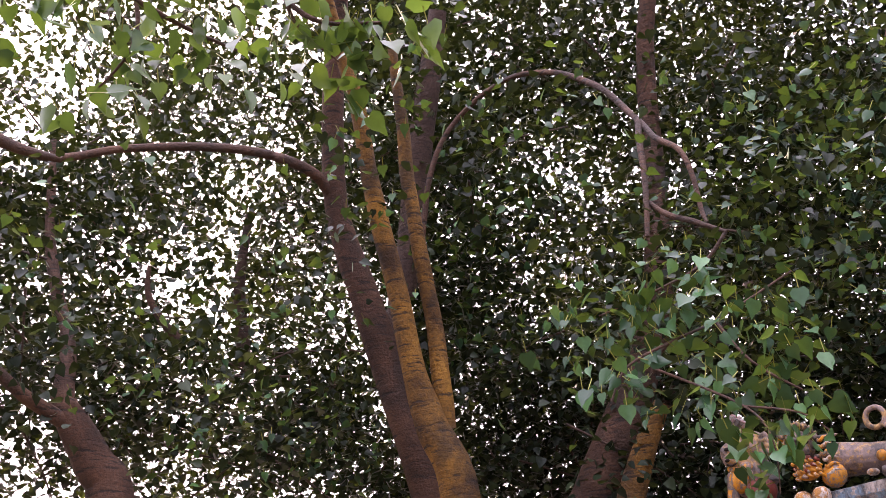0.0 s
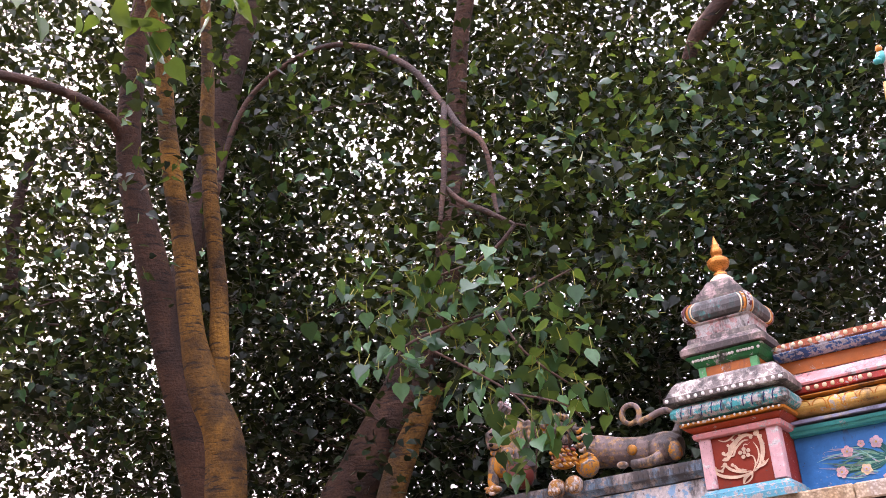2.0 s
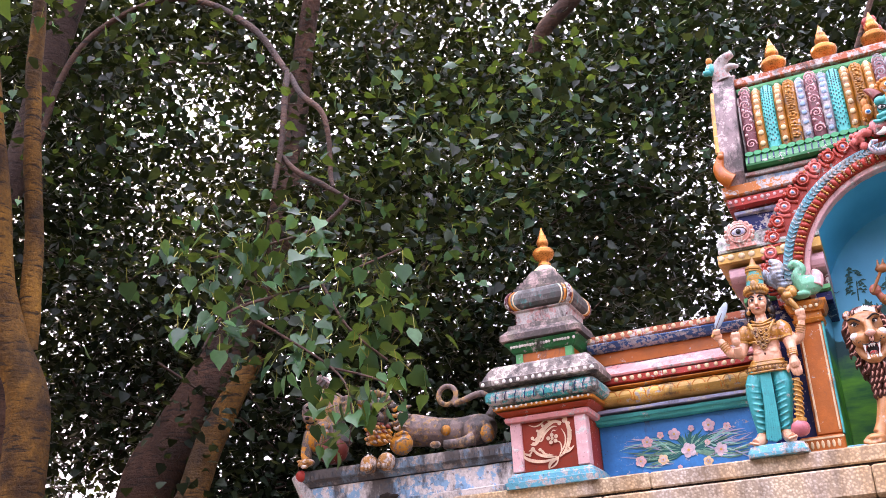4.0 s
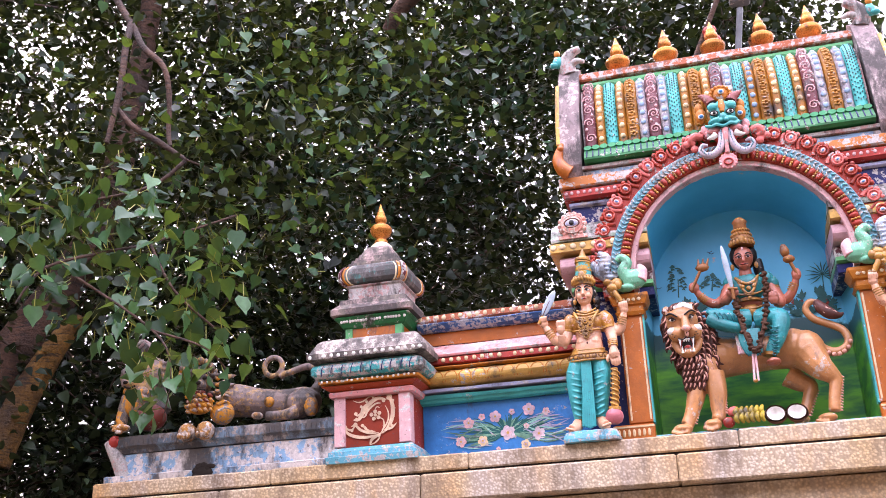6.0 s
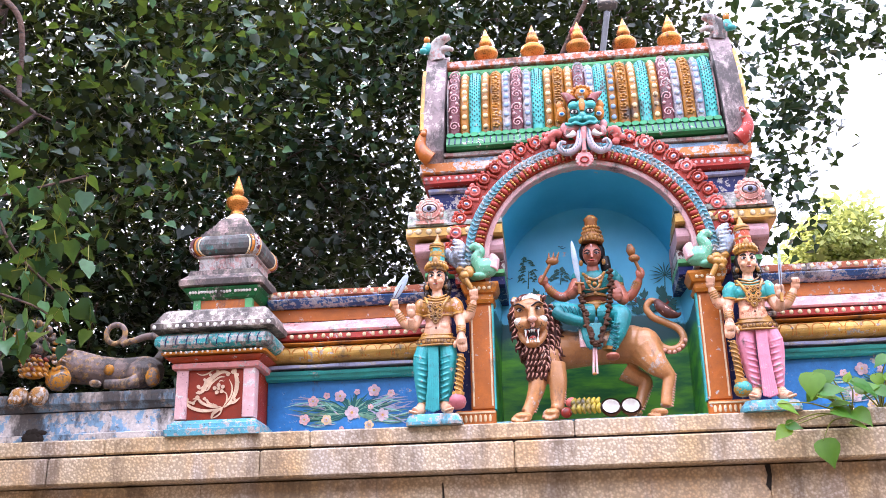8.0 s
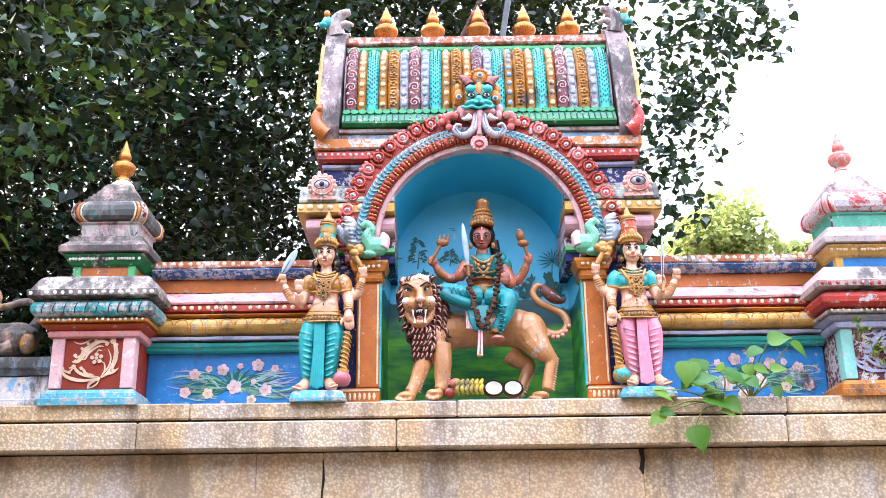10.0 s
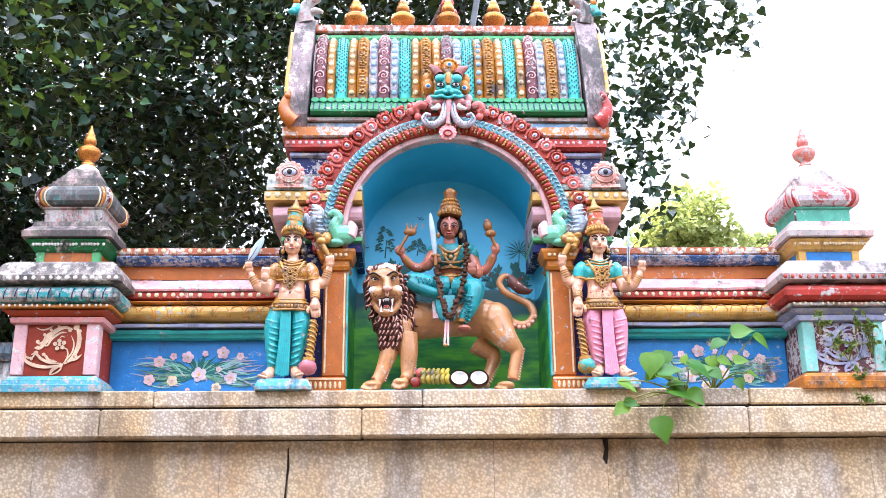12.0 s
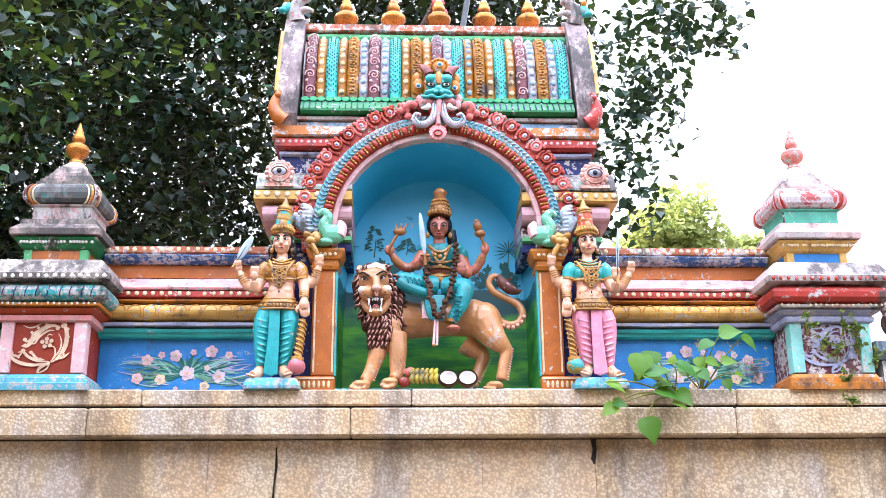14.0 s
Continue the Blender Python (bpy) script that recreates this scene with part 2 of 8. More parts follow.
for glossy in (SKIN, GOLD, AQUALEG, PINKLEG, TAN, GOLDSKIN, REDSKIN, TEAL, ORANGE):
    glossy.node_tree.nodes["Principled BSDF"].inputs["Specular IOR Level"].default_value = 0.55
SCROLLPINK = paint("faded_scroll_paint", (0.74, 0.54, 0.40), 0.5, 0.03, 0.05, under=(0.33, 0.055, 0.02), var=0.25, fine=2.0)
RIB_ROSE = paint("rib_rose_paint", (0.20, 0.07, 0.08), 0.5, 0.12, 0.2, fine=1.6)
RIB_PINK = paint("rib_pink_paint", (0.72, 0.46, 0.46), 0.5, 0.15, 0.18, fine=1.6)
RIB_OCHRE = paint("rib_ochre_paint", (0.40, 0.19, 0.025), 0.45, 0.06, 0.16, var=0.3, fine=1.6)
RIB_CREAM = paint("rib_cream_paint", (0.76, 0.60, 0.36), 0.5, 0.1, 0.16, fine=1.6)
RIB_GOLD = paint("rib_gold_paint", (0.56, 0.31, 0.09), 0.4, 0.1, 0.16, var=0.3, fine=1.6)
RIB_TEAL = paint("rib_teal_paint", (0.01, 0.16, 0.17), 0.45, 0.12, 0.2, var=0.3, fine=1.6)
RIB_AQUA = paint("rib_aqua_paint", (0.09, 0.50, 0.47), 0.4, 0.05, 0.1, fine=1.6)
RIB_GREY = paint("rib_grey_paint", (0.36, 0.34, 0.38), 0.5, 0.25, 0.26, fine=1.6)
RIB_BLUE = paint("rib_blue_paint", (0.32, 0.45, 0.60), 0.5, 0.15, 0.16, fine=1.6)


def mural():
    """Niche painting: blue sky over a ragged dark tree line and green ground."""
    m, nt, bsdf = fresh("niche_mural_paint")
    geo = nt.nodes.new("ShaderNodeNewGeometry")
    sep = nt.nodes.new("ShaderNodeSeparateXYZ")
    nt.links.new(geo.outputs["Position"], sep.inputs[0])
    n = noise_of(nt, 4, 5)
    add = nt.nodes.new("ShaderNodeMath")
    add.operation = "MULTIPLY_ADD"
    add.inputs[1].default_value = 0.28
    nt.links.new(n, add.inputs[0])
    nt.links.new(sep.outputs["Z"], add.inputs[2])
    h = add.outputs[0]
    skyc = mix_rgb(nt, ramp(nt, noise_of(nt, 2.5), 0.3, 0.7), (0.02, 0.36, 0.62), (0.05, 0.49, 0.78))
    skyc = mix_rgb(nt, ramp(nt, h, 3.3, 3.75), (0.12, 0.55, 0.76), skyc)
    green = mix_rgb(nt, ramp(nt, noise_of(nt, 6, 6, 0.6, (0.5, 1, 2.2)), 0.4, 0.62), (0.010, 0.16, 0.045), (0.11, 0.42, 0.03))
    col = mix_rgb(nt, ramp(nt, h, 3.33, 3.345), mix_rgb(nt, ramp(nt, h, 3.16, 3.24), green, (0.006, 0.075, 0.085)), skyc)
    chip = noise_of(nt, 5, 9, 0.7)
    col = mix_rgb(nt, ramp(nt, chip, 0.68, 0.70), col, (0.42, 0.40, 0.38))
    nt.links.new(col, bsdf.inputs["Base Color"])
    bsdf.inputs["Roughness"].default_value = 0.42
    bump_of(nt, bsdf, noise_of(nt, 30, 6), 0.15, 0.004)
    return m


MURAL = mural()


def granite():
    """Hammer-dressed granite: pitted grain, warm rust and cool grey patches, dark run-off stains."""
    m, nt, bsdf = fresh("dressed_granite")
    info = nt.nodes.new("ShaderNodeObjectInfo")
    geo = nt.nodes.new("ShaderNodeNewGeometry")
    base = mix_rgb(nt, ramp(nt, noise_of(nt, 1.5, 6), 0.34, 0.66), (0.54, 0.36, 0.15), (0.68, 0.57, 0.41))
    base = mix_rgb(nt, ramp(nt, noise_of(nt, 2.4, 6, 0.6, (1.2, 1, 0.5)), 0.50, 0.66, 0, 0.7), base, (0.56, 0.31, 0.11))
    base = mix_rgb(nt, ramp(nt, noise_of(nt, 1.9, 7, 0.62, (1.5, 1, 0.45)), 0.50, 0.62, 0, 0.65), base, (0.47, 0.44, 0.42))
    pits = nt.nodes.new("ShaderNodeTexVoronoi")
    pits.inputs["Scale"].default_value = 62
    nt.links.new(geo.outputs["Position"], pits.inputs["Vector"])
    pit = pits.outputs["Distance"]
    grain = noise_of(nt, 95, 4, 0.65)
    base = mix_rgb(nt, ramp(nt, pit, 0.34, 0.66, 0, 0.55), base, (0.20, 0.135, 0.075))
    base = mix_rgb(nt, ramp(nt, pit, 0.0, 0.26, 0.35, 0), base, (0.76, 0.68, 0.56))
    base = mix_rgb(nt, ramp(nt, grain, 0.36, 0.52, 0.5, 0), base, (0.22, 0.15, 0.085))
    base = mix_rgb(nt, ramp(nt, noise_of(nt, 2.2, 9, 0.7, (1.5, 1, 0.35)), 0.53, 0.63, 0, 0.72), base, (0.12, 0.075, 0.035))
    base = mix_rgb(nt, ramp(nt, noise_of(nt, 7, 9, 0.75), 0.56, 0.68, 0, 0.6), base, (0.12, 0.085, 0.05))
    base = mix_rgb(nt, ramp(nt, info.outputs["Random"], 0, 1, 0, 0.16), base, (0.60, 0.52, 0.44))
    nt.links.new(base, bsdf.inputs["Base Color"])
    bsdf.inputs["Roughness"].default_value = 0.85
    bump_of(nt, bsdf, mix_rgb(nt, 0.45, mix_rgb(nt, ramp(nt, pit, 0.1, 0.6), (1, 1, 1), (0, 0, 0)), mix_rgb(nt, noise_of(nt, 9, 8), (0, 0, 0), (1, 1, 1))), 0.45, 0.007)
    return m


GRANITE = granite()
SOOT_STONE, snt, sbsdf = fresh("sooty_joint_dark_hole")
snt.links.new(mix_rgb(snt, noise_of(snt, 20, 6), (0.012, 0.01, 0.009), (0.04, 0.033, 0.027)), sbsdf.inputs["Base Color"])
sbsdf.inputs["Roughness"].default_value = 0.95
sbsdf.inputs["Specular IOR Level"].default_value = 0.05


def bark(name, a, b, c):
    m, nt, bsdf = fresh(name)
    large = noise_of(nt, 2.4, 7, 0.65)
    col = mix_rgb(nt, ramp(nt, large, 0.35, 0.65), a, b)
    scars = noise_of(nt, 4.5, 6, 0.65, (1.0, 1.0, 7.0))
    col = mix_rgb(nt, ramp(nt, scars, 0.55, 0.62, 0, 0.9), col, c)
    # Broad dark patches also stand in for shade dappled on the trunks.
    col = mix_rgb(nt, ramp(nt, noise_of(nt, 1.6, 4), 0.52, 0.62, 0, 0.7), col, tuple(v * 1.5 for v in c))
    fine = noise_of(nt, 45, 6)
    col = mix_rgb(nt, ramp(nt, fine, 0.4, 0.7, 0, 0.5), col, c)
    nt.links.new(col, bsdf.inputs["Base Color"])
    bsdf.inputs["Roughness"].default_value = 0.85
    bump_of(nt, bsdf, mix_rgb(nt, 0.5, mix_rgb(nt, scars, (1, 1, 1), (0, 0, 0)), mix_rgb(nt, fine, (0, 0, 0), (1, 1, 1))), 1.0, 0.03)
    return m


# Golden bark; its gold-to-dark range also holds warm light and shade.
BARK_GOLD = bark("light_toned_golden_bark", (0.050, 0.022, 0.004), (0.30, 0.145, 0.014), (0.012, 0.008, 0.005))
BARK_RED = bark("reddish_bark", (0.038, 0.017, 0.009), (0.11, 0.052, 0.028), (0.012, 0.008, 0.006))
BARK_DARK = bark("dark_bark", (0.05, 0.028, 0.02), (0.085, 0.05, 0.035), (0.02, 0.013, 0.01))


def leafy(name, a, b, glow, gloss=0.4, share=0.3, shine=0.25):
    m, nt, bsdf = fresh(name)
    geo = nt.nodes.new("ShaderNodeNewGeometry")
    # Skews the random tone: mostly dark leaves, few in the lit colour.
    power = nt.nodes.new("ShaderNodeMath")
    power.operation = "POWER"
    both = nt.nodes.new("ShaderNodeMath")
    both.operation = "ADD"
    nt.links.new(geo.outputs["Random Per Island"], both.inputs[0])
    info = nt.nodes.new("ShaderNodeObjectInfo")
    nt.links.new(info.outputs["Random"], both.inputs[1])
    part_of = nt.nodes.new("ShaderNodeMath")
    part_of.operation = "FRACT"
    nt.links.new(both.outputs[0], part_of.inputs[0])
    nt.links.new(part_of.outputs[0], power.inputs[0])
    power.inputs[1].default_value = 1.9
    r = power.outputs[0]
    col = mix_rgb(nt, r, a, b)
    col = mix_rgb(nt, ramp(nt, noise_of(nt, 30, 3), 0.35, 0.7, 0, 0.35), col, tuple(c * 0.6 for c in a))
    nt.links.new(col, bsdf.inputs["Base Color"])
    bsdf.inputs["Roughness"].default_value = gloss
    bsdf.inputs["Specular IOR Level"].default_value = shine
    tr = nt.nodes.new("ShaderNodeBsdfTranslucent")
    nt.links.new(mix_rgb(nt, r, tuple(c * 0.5 for c in glow), glow), tr.inputs["Color"])
    mx = nt.nodes.new("ShaderNodeMixShader")
    mx.inputs[0].default_value = share
    nt.links.new(bsdf.outputs[0], mx.inputs[1])
    nt.links.new(tr.outputs[0], mx.inputs[2])
    nt.links.new(mx.outputs[0], nt.nodes["Material Output"].inputs["Surface"])
    return m


# Crown leaf: the canopy's shade is put into this dark colour.
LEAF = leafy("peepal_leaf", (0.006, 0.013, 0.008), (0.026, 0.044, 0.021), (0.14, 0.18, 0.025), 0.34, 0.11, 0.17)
# Paler, more translucent copy; the sun's backlight is partly in the colour.
LEAF_NEAR = leafy("backlit_peepal_leaf", (0.03, 0.08, 0.03), (0.06, 0.12, 0.03), (0.17, 0.27, 0.03), 0.35, 0.30)
# Brighter copy of the crown leaf, coloured as if lit from outside.
LEAF_MID = leafy("lit_toned_outer_leaf", (0.008, 0.042, 0.019), (0.055, 0.165, 0.055), (0.24, 0.34, 0.03), 0.32, 0.2, 0.25)
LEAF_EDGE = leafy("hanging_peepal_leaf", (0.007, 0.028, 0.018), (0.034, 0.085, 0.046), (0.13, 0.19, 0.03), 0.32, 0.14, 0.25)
LEAF_YOUNG = leafy("fresh_broad_leaf", (0.035, 0.16, 0.025), (0.22, 0.40, 0.035), (0.40, 0.55, 0.03), 0.34, 0.38, 0.25)
LEAF_WEED = leafy("weed_leaf", (0.12, 0.22, 0.05), (0.26, 0.34, 0.09), (0.36, 0.42, 0.08), 0.5, 0.35)
# Sunlight and distance haze are put into this pale leaf colour.
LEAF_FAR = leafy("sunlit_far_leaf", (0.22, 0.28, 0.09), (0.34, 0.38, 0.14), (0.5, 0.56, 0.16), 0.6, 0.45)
STALK = paint("green_stalk", (0.24, 0.25, 0.06), 0.5, 0, 0)
EARTH, ent, ebsdf = fresh("dry_earth")
ent.links.new(mix_rgb(ent, ramp(ent, noise_of(ent, 0.7, 8), 0.3, 0.7), (0.07, 0.055, 0.04), (0.12, 0.095, 0.07)), ebsdf.inputs["Base Color"])
ebsdf.inputs["Roughness"].default_value = 0.95
bump_of(ent, ebsdf, noise_of(ent, 14, 8), 0.6, 0.03)


# mesh building
class Geo:
    """Vertices, faces and a material number for each face, gathered for one mesh."""

    def __init__(self):
        self.v, self.f, self.m, self.s, self.cur, self.soft = [], [], [], [], 0, True

    def add(self, verts, faces, soft=None):
        o = len(self.v)
        self.v += [tuple(p) for p in verts]
        self.f += [tuple(o + i for i in f) for f in faces]
        self.m += [self.cur] * len(faces)
        self.s += [self.soft if soft is None else soft] * len(faces)

    def rings(self, loops, caps=True, soft=True):
        n = len(loops[0])
        verts = [p for l in loops for p in l]
        faces = [(i * n + j, i * n + (j + 1) % n, (i + 1) * n + (j + 1) % n, (i + 1) * n + j) for i in range(len(loops) - 1) for j in range(n)]
        self.add(verts, faces, soft)
        if caps:
            self.add(loops[0], [tuple(range(n))[::-1]], False)
            self.add(loops[-1], [tuple(range(n))], False)

    def tier(self, cx, cy, rows, c=0.008):
        """A rectangular block whose half widths change with the height: rows of (z, half x, half y)."""
        loops = []
        for z, hx, hy in rows:
            loops.append([(cx + a, cy + b, z) for a, b in ((-hx + c, -hy), (hx - c, -hy), (hx, -hy + c), (hx, hy - c), (hx - c, hy), (-hx + c, hy), (-hx, hy - c), (-hx, -hy + c))])
        self.rings(loops, True, False)

    def box(self, x0, x1, y0, y1, z0, z1, c=0.006):
        hx, hy = (x1 - x0) / 2, (y1 - y0) / 2
        self.tier((x0 + x1) / 2, (y0 + y1) / 2, [(z0, hx - c, hy - c), (z0 + c, hx, hy), (z1 - c, hx, hy), (z1, hx - c, hy - c)], c)

    def strip(self, x0, x1, prof, wob=0.0045):
        """A moulding that runs along x, of closed section prof (y, z), its edges slightly uneven."""
        k = max(2, int((x1 - x0) / 0.09))
        loops = []
        for i in range(k + 1):
            x = x0 + (x1 - x0) * i / k
            loops.append([(x, y + wob * noise.noise((x * 6, y * 40, z * 40)), z + wob * noise.noise((x * 6 + 9, y * 40, z * 40))) for y, z in prof])
        self.rings(loops, True, False)

    def tube(self, pts, radii, n=10, flat=1.0):
        """A round limb through pts; flat below 1 squeezes it from front to back."""
        pts = [Vector(p) for p in pts]
        if not isinstance(radii, (list, tuple)):
            radii = [radii] * len(pts)
        loops, side = [], Vector((1, 0, 0))
        for i, p in enumerate(pts):
            t = (pts[min(i + 1, len(pts) - 1)] - pts[max(i - 1, 0)]).normalized()
            ref = Vector((0, 1, 0)) if abs(t.y) < 0.9 else Vector((0, 0, 1))
            a = t.cross(ref).normalized()
            b = t.cross(a).normalized()
            loops.append([p + a * (radii[i] * math.cos(2 * math.pi * j / n)) + b * (radii[i] * flat * math.sin(2 * math.pi * j / n)) for j in range(n)])
        self.rings(loops)

    def curve(self, pts, radii, n=10, sub=5, flat=1.0):
        """A tube through smoothed points."""
        pts = [Vector(p) for p in pts]
        if not isinstance(radii, (list, tuple)):
            radii = [radii] * len(pts)
        out, rr = [], []
        for i in range(len(pts) - 1):
            a, b, c, d = pts[max(i - 1, 0)], pts[i], pts[i + 1], pts[min(i + 2, len(pts) - 1)]
            for k in range(sub):
                u = k / sub
                out.append(0.5 * (2 * b + (c - a) * u + (2 * a - 5 * b + 4 * c - d) * u * u + (3 * b - a - 3 * c + d) * u ** 3))
                rr.append(radii[i] + (radii[i + 1] - radii[i]) * u)
        out.append(pts[-1])
        rr.append(radii[-1])
        self.tube(out, rr, n, flat)

    def ell(self, c, r, n=12, turn=None):
        if not isinstance(r, (list, tuple)):
            r = (r, r, r)
        c, verts = Vector(c), []
        k = max(4, n // 2)
        for i in range(1, k):
            a = math.pi * i / k
            for j in range(n):
                b = 2 * math.pi * j / n
                p = Vector((r[0] * math.sin(a) * math.cos(b), r[1] * math.sin(a) * math.sin(b), r[2] * math.cos(a)))
                verts.append(c + (turn @ p if turn else p))
        top = Vector((0, 0, r[2]))
        top = turn @ top if turn else top
        verts += [c + top, c - top]
        faces = [(i * n + j, (i + 1) * n + j, (i + 1) * n + (j + 1) % n, i * n + (j + 1) % n) for i in range(k - 2) for j in range(n)]
        faces += [(len(verts) - 2, j, (j + 1) % n) for j in range(n)]
        faces += [(len(verts) - 1, (k - 2) * n + (j + 1) % n, (k - 2) * n + j) for j in range(n)]
        self.add(verts, faces, True)

    def lathe(self, cx, cy, rows, n=20):
        self.rings([[(cx + r * math.cos(2 * math.pi * j / n), cy + r * math.sin(2 * math.pi * j / n), z) for j in range(n)] for z, r in rows])

    def disc(self, c, r, n=10, thick=0.003, rz=None):
        """A flat painted spot that faces the viewer's side (-y)."""
        x, y, z = c
        rz = rz or r
        loop = [(x + r * math.cos(2 * math.pi * j / n), y, z + rz * math.sin(2 * math.pi * j / n)) for j in range(n)]
        back = [(a, y + thick, b) for a, _, b in loop]
        self.rings([back, loop], True, False)

    def ribbon(self, pts, widths, y, thick=0.003):
        """A flat painted stroke in the plane y through (x, z) points."""
        if not isinstance(widths, (list, tuple)):
            widths = [widths] * len(pts)
        front, back = [], []
        left, right = [], []
        for i, (x, z) in enumerate(pts):
            a, b = pts[max(i - 1, 0)], pts[min(i + 1, len(pts) - 1)]
            dx, dz = b[0] - a[0], b[1] - a[1]
            l = math.hypot(dx, dz) or 1
            left.append((x - dz / l * widths[i] / 2, y, z + dx / l * widths[i] / 2))
            right.append((x + dz / l * widths[i] / 2, y, z - dx / l * widths[i] / 2))
        k = len(pts)
        self.add(left + right, [(i, i + 1, k + i + 1, k + i) for i in range(k - 1)], False)

    def fuse(self, which, voxel=0.006, rounds=4):
        """Melts all pieces of the materials which (numbers) into one smooth skin each, like modelled plaster."""
        for w in which:
            keep, used = [i for i, k in enumerate(self.m) if k != w], [i for i, k in enumerate(self.m) if k == w]
            if not used:
                continue
            ids = sorted({j for i in used for j in self.f[i]})
            at = {j: k for k, j in enumerate(ids)}
            me = bpy.data.meshes.new("clay")
            me.from_pydata([self.v[j] for j in ids], [], [tuple(at[j] for j in self.f[i]) for i in used])
            bm = bmesh.new()
            bm.from_mesh(me)
            bmesh.ops.remove_doubles(bm, verts=bm.verts, dist=1e-5)
            bmesh.ops.recalc_face_normals(bm, faces=bm.faces)
            bm.to_mesh(me)
            bm.free()
            ob = new("clay", me)
            grid = ob.modifiers.new("grid", "REMESH")
            grid.mode, grid.voxel_size, grid.adaptivity = "VOXEL", voxel, 0.0
            soft = ob.modifiers.new("soft", "SMOOTH")
            soft.factor, soft.iterations = 0.5, rounds
            done = bpy.data.meshes.new_from_object(ob.evaluated_get(bpy.context.evaluated_depsgraph_get()))
            verts, faces = [tuple(p.co) for p in done.vertices], [tuple(p.vertices) for p in done.polygons]
            bpy.data.objects.remove(ob)
            bpy.data.meshes.remove(me)
            bpy.data.meshes.remove(done)
            if len(faces) < 50:
                continue
            self.f, self.m, self.s = [self.f[i] for i in keep], [self.m[i] for i in keep], [self.s[i] for i in keep]
            self.cur = w
            self.add(verts, faces, True)

    def mesh(self, name, mats):
        me = bpy.data.meshes.new(name)
        ids = sorted({j for f in self.f for j in f})
        at = {j: k for k, j in enumerate(ids)}
        me.from_pydata([self.v[j] for j in ids], [], [tuple(at[j] for j in f) for f in self.f])
        for m in mats:
            me.materials.append(m)
        me.polygons.foreach_set("material_index", self.m)
        me.polygons.foreach_set("use_smooth", self.s)
        bm = bmesh.new()
        bm.from_mesh(me)
        bmesh.ops.recalc_face_normals(bm, faces=bm.faces)
        bm.to_mesh(me)
        bm.free()
        return me


TINY = ("leaf_stalks", "painted_dots", "petal_outline", "twig_mass", "arch_bead", "arch_stud", "eave_line", "scallop", "flower_spray", "painted_trees", "petal")


def part(name, geo, mats, parent=None, label=""):
    ob = new(name, geo.mesh(name, mats if isinstance(mats, (list, tuple)) else [mats]))
    if parent:
        ob.parent = parent
    return tagged(ob, label, kind="stuff" if name in TINY else "")


def thing(name, label, category, group="", kind=""):
    return tagged(new(name), label, category, group, kind)


def one(fn, *args, **kw):
    g = Geo()
    fn(g, *args, **kw)
    return g


def block(x0, x1, y0, y1, z0, z1, c=0.006):
    g = Geo()
    g.box(x0, x1, y0, y1, z0, z1, c)
    return g


def moulding(x0, x1, prof):
    """A run of moulding whose upper edge stops short, so that an open joint stays below the next one."""
    g = Geo()
    hi = max(z for _, z in prof)
    g.strip(x0, x1, [(y, z - 0.007 if z > hi - 0.012 else z) for y, z in prof])
    return g


def dots(x0, x1, z, y, step, r, flat=0.4):
    g = Geo()
    k = int((x1 - x0) / step)
    for i in range(k + 1):
        j = random.uniform(-0.1, 0.1) * step
        if random.random() < 0.93:
            g.ell((x0 + (x1 - x0) * i / max(k, 1) + j, y, z + random.uniform(-0.002, 0.002)), (r * random.uniform(0.8, 1.1), r * flat, r), 8)
    return g



# ground and stone wall
g = Geo()
g.add([(-1500, -1500, 0), (1500, -1500, 0), (1500, 1500, 0), (-1500, 1500, 0)], [(0, 1, 2, 3)], False)
tagged(part("ground", g, EARTH), "bare dry brown earth around the shrine wall", "ground", kind="structure")

LEDGE = 2.50
# Unseen wall, added to cut low light on the shrine front.
tagged(part("added_rear_light_block", block(-14, 14, -10.6, -10.2, 0, 7.5), EARTH), "unseen plain wall added behind the viewpoint to cut low front light", "wall", kind="structure")
wall = tagged(part("wall_front", block(-3.83, 6.4, 0.02, 0.75, 0, 2.24), GRANITE), "weathered beige granite block wall under the shrine", "wall", kind="structure")


def blocks(name, cuts, y0, y1, z0, z1, parent, gap=0.004, c=0.009):
    for a, b in zip(cuts, cuts[1:]):
        j = random.uniform(-0.002, 0.002)
        part(name, block(a + gap / 2, b - gap / 2, y0 + j, y1, z0, z1 + random.uniform(-0.002, 0.002), c), GRANITE, parent)


blocks("stone", (-3.83, -3.02, -2.2, -1.214, -0.853, 0.25, 0.862, 1.237, 2.3, 3.4, 4.6, 6.4), -0.08, 0.018, 1.45, 2.236, wall, 0.001, 0.0025)
blocks("stone", (-3.83, -2.6, -1.7, -0.3, 0.6, 1.9, 3.0, 4.4, 6.4), -0.08, 0.018, 0.7, 1.446, wall, 0.008, 0.012)
blocks("stone", (-3.83, -3.1, -2.0, -0.9, 0.2, 1.3, 2.6, 3.9, 5.2, 6.4), -0.08, 0.018, 0.0, 0.696, wall, 0.008, 0.012)
blocks("cornice_stone", (-3.93, -3.05, -1.84, -0.456, 1.62, 2.9, 4.3, 6.4), -0.2, 0.75, 2.243, 2.392, wall, 0.0035, 0.009)
blocks("ledge_stone", (-3.90, -2.75, -1.575, -0.132, 1.648, 2.55, 3.6, 5.0, 6.4), -0.15, 0.75, 2.412, LEDGE, wall, 0.003, 0.008)
g = Geo()
g.box(-3.87, 6.4, -0.13, 0.7, 2.388, 2.42)
part("joint_bed", g, SOOT_STONE, wall)
crack = Geo()
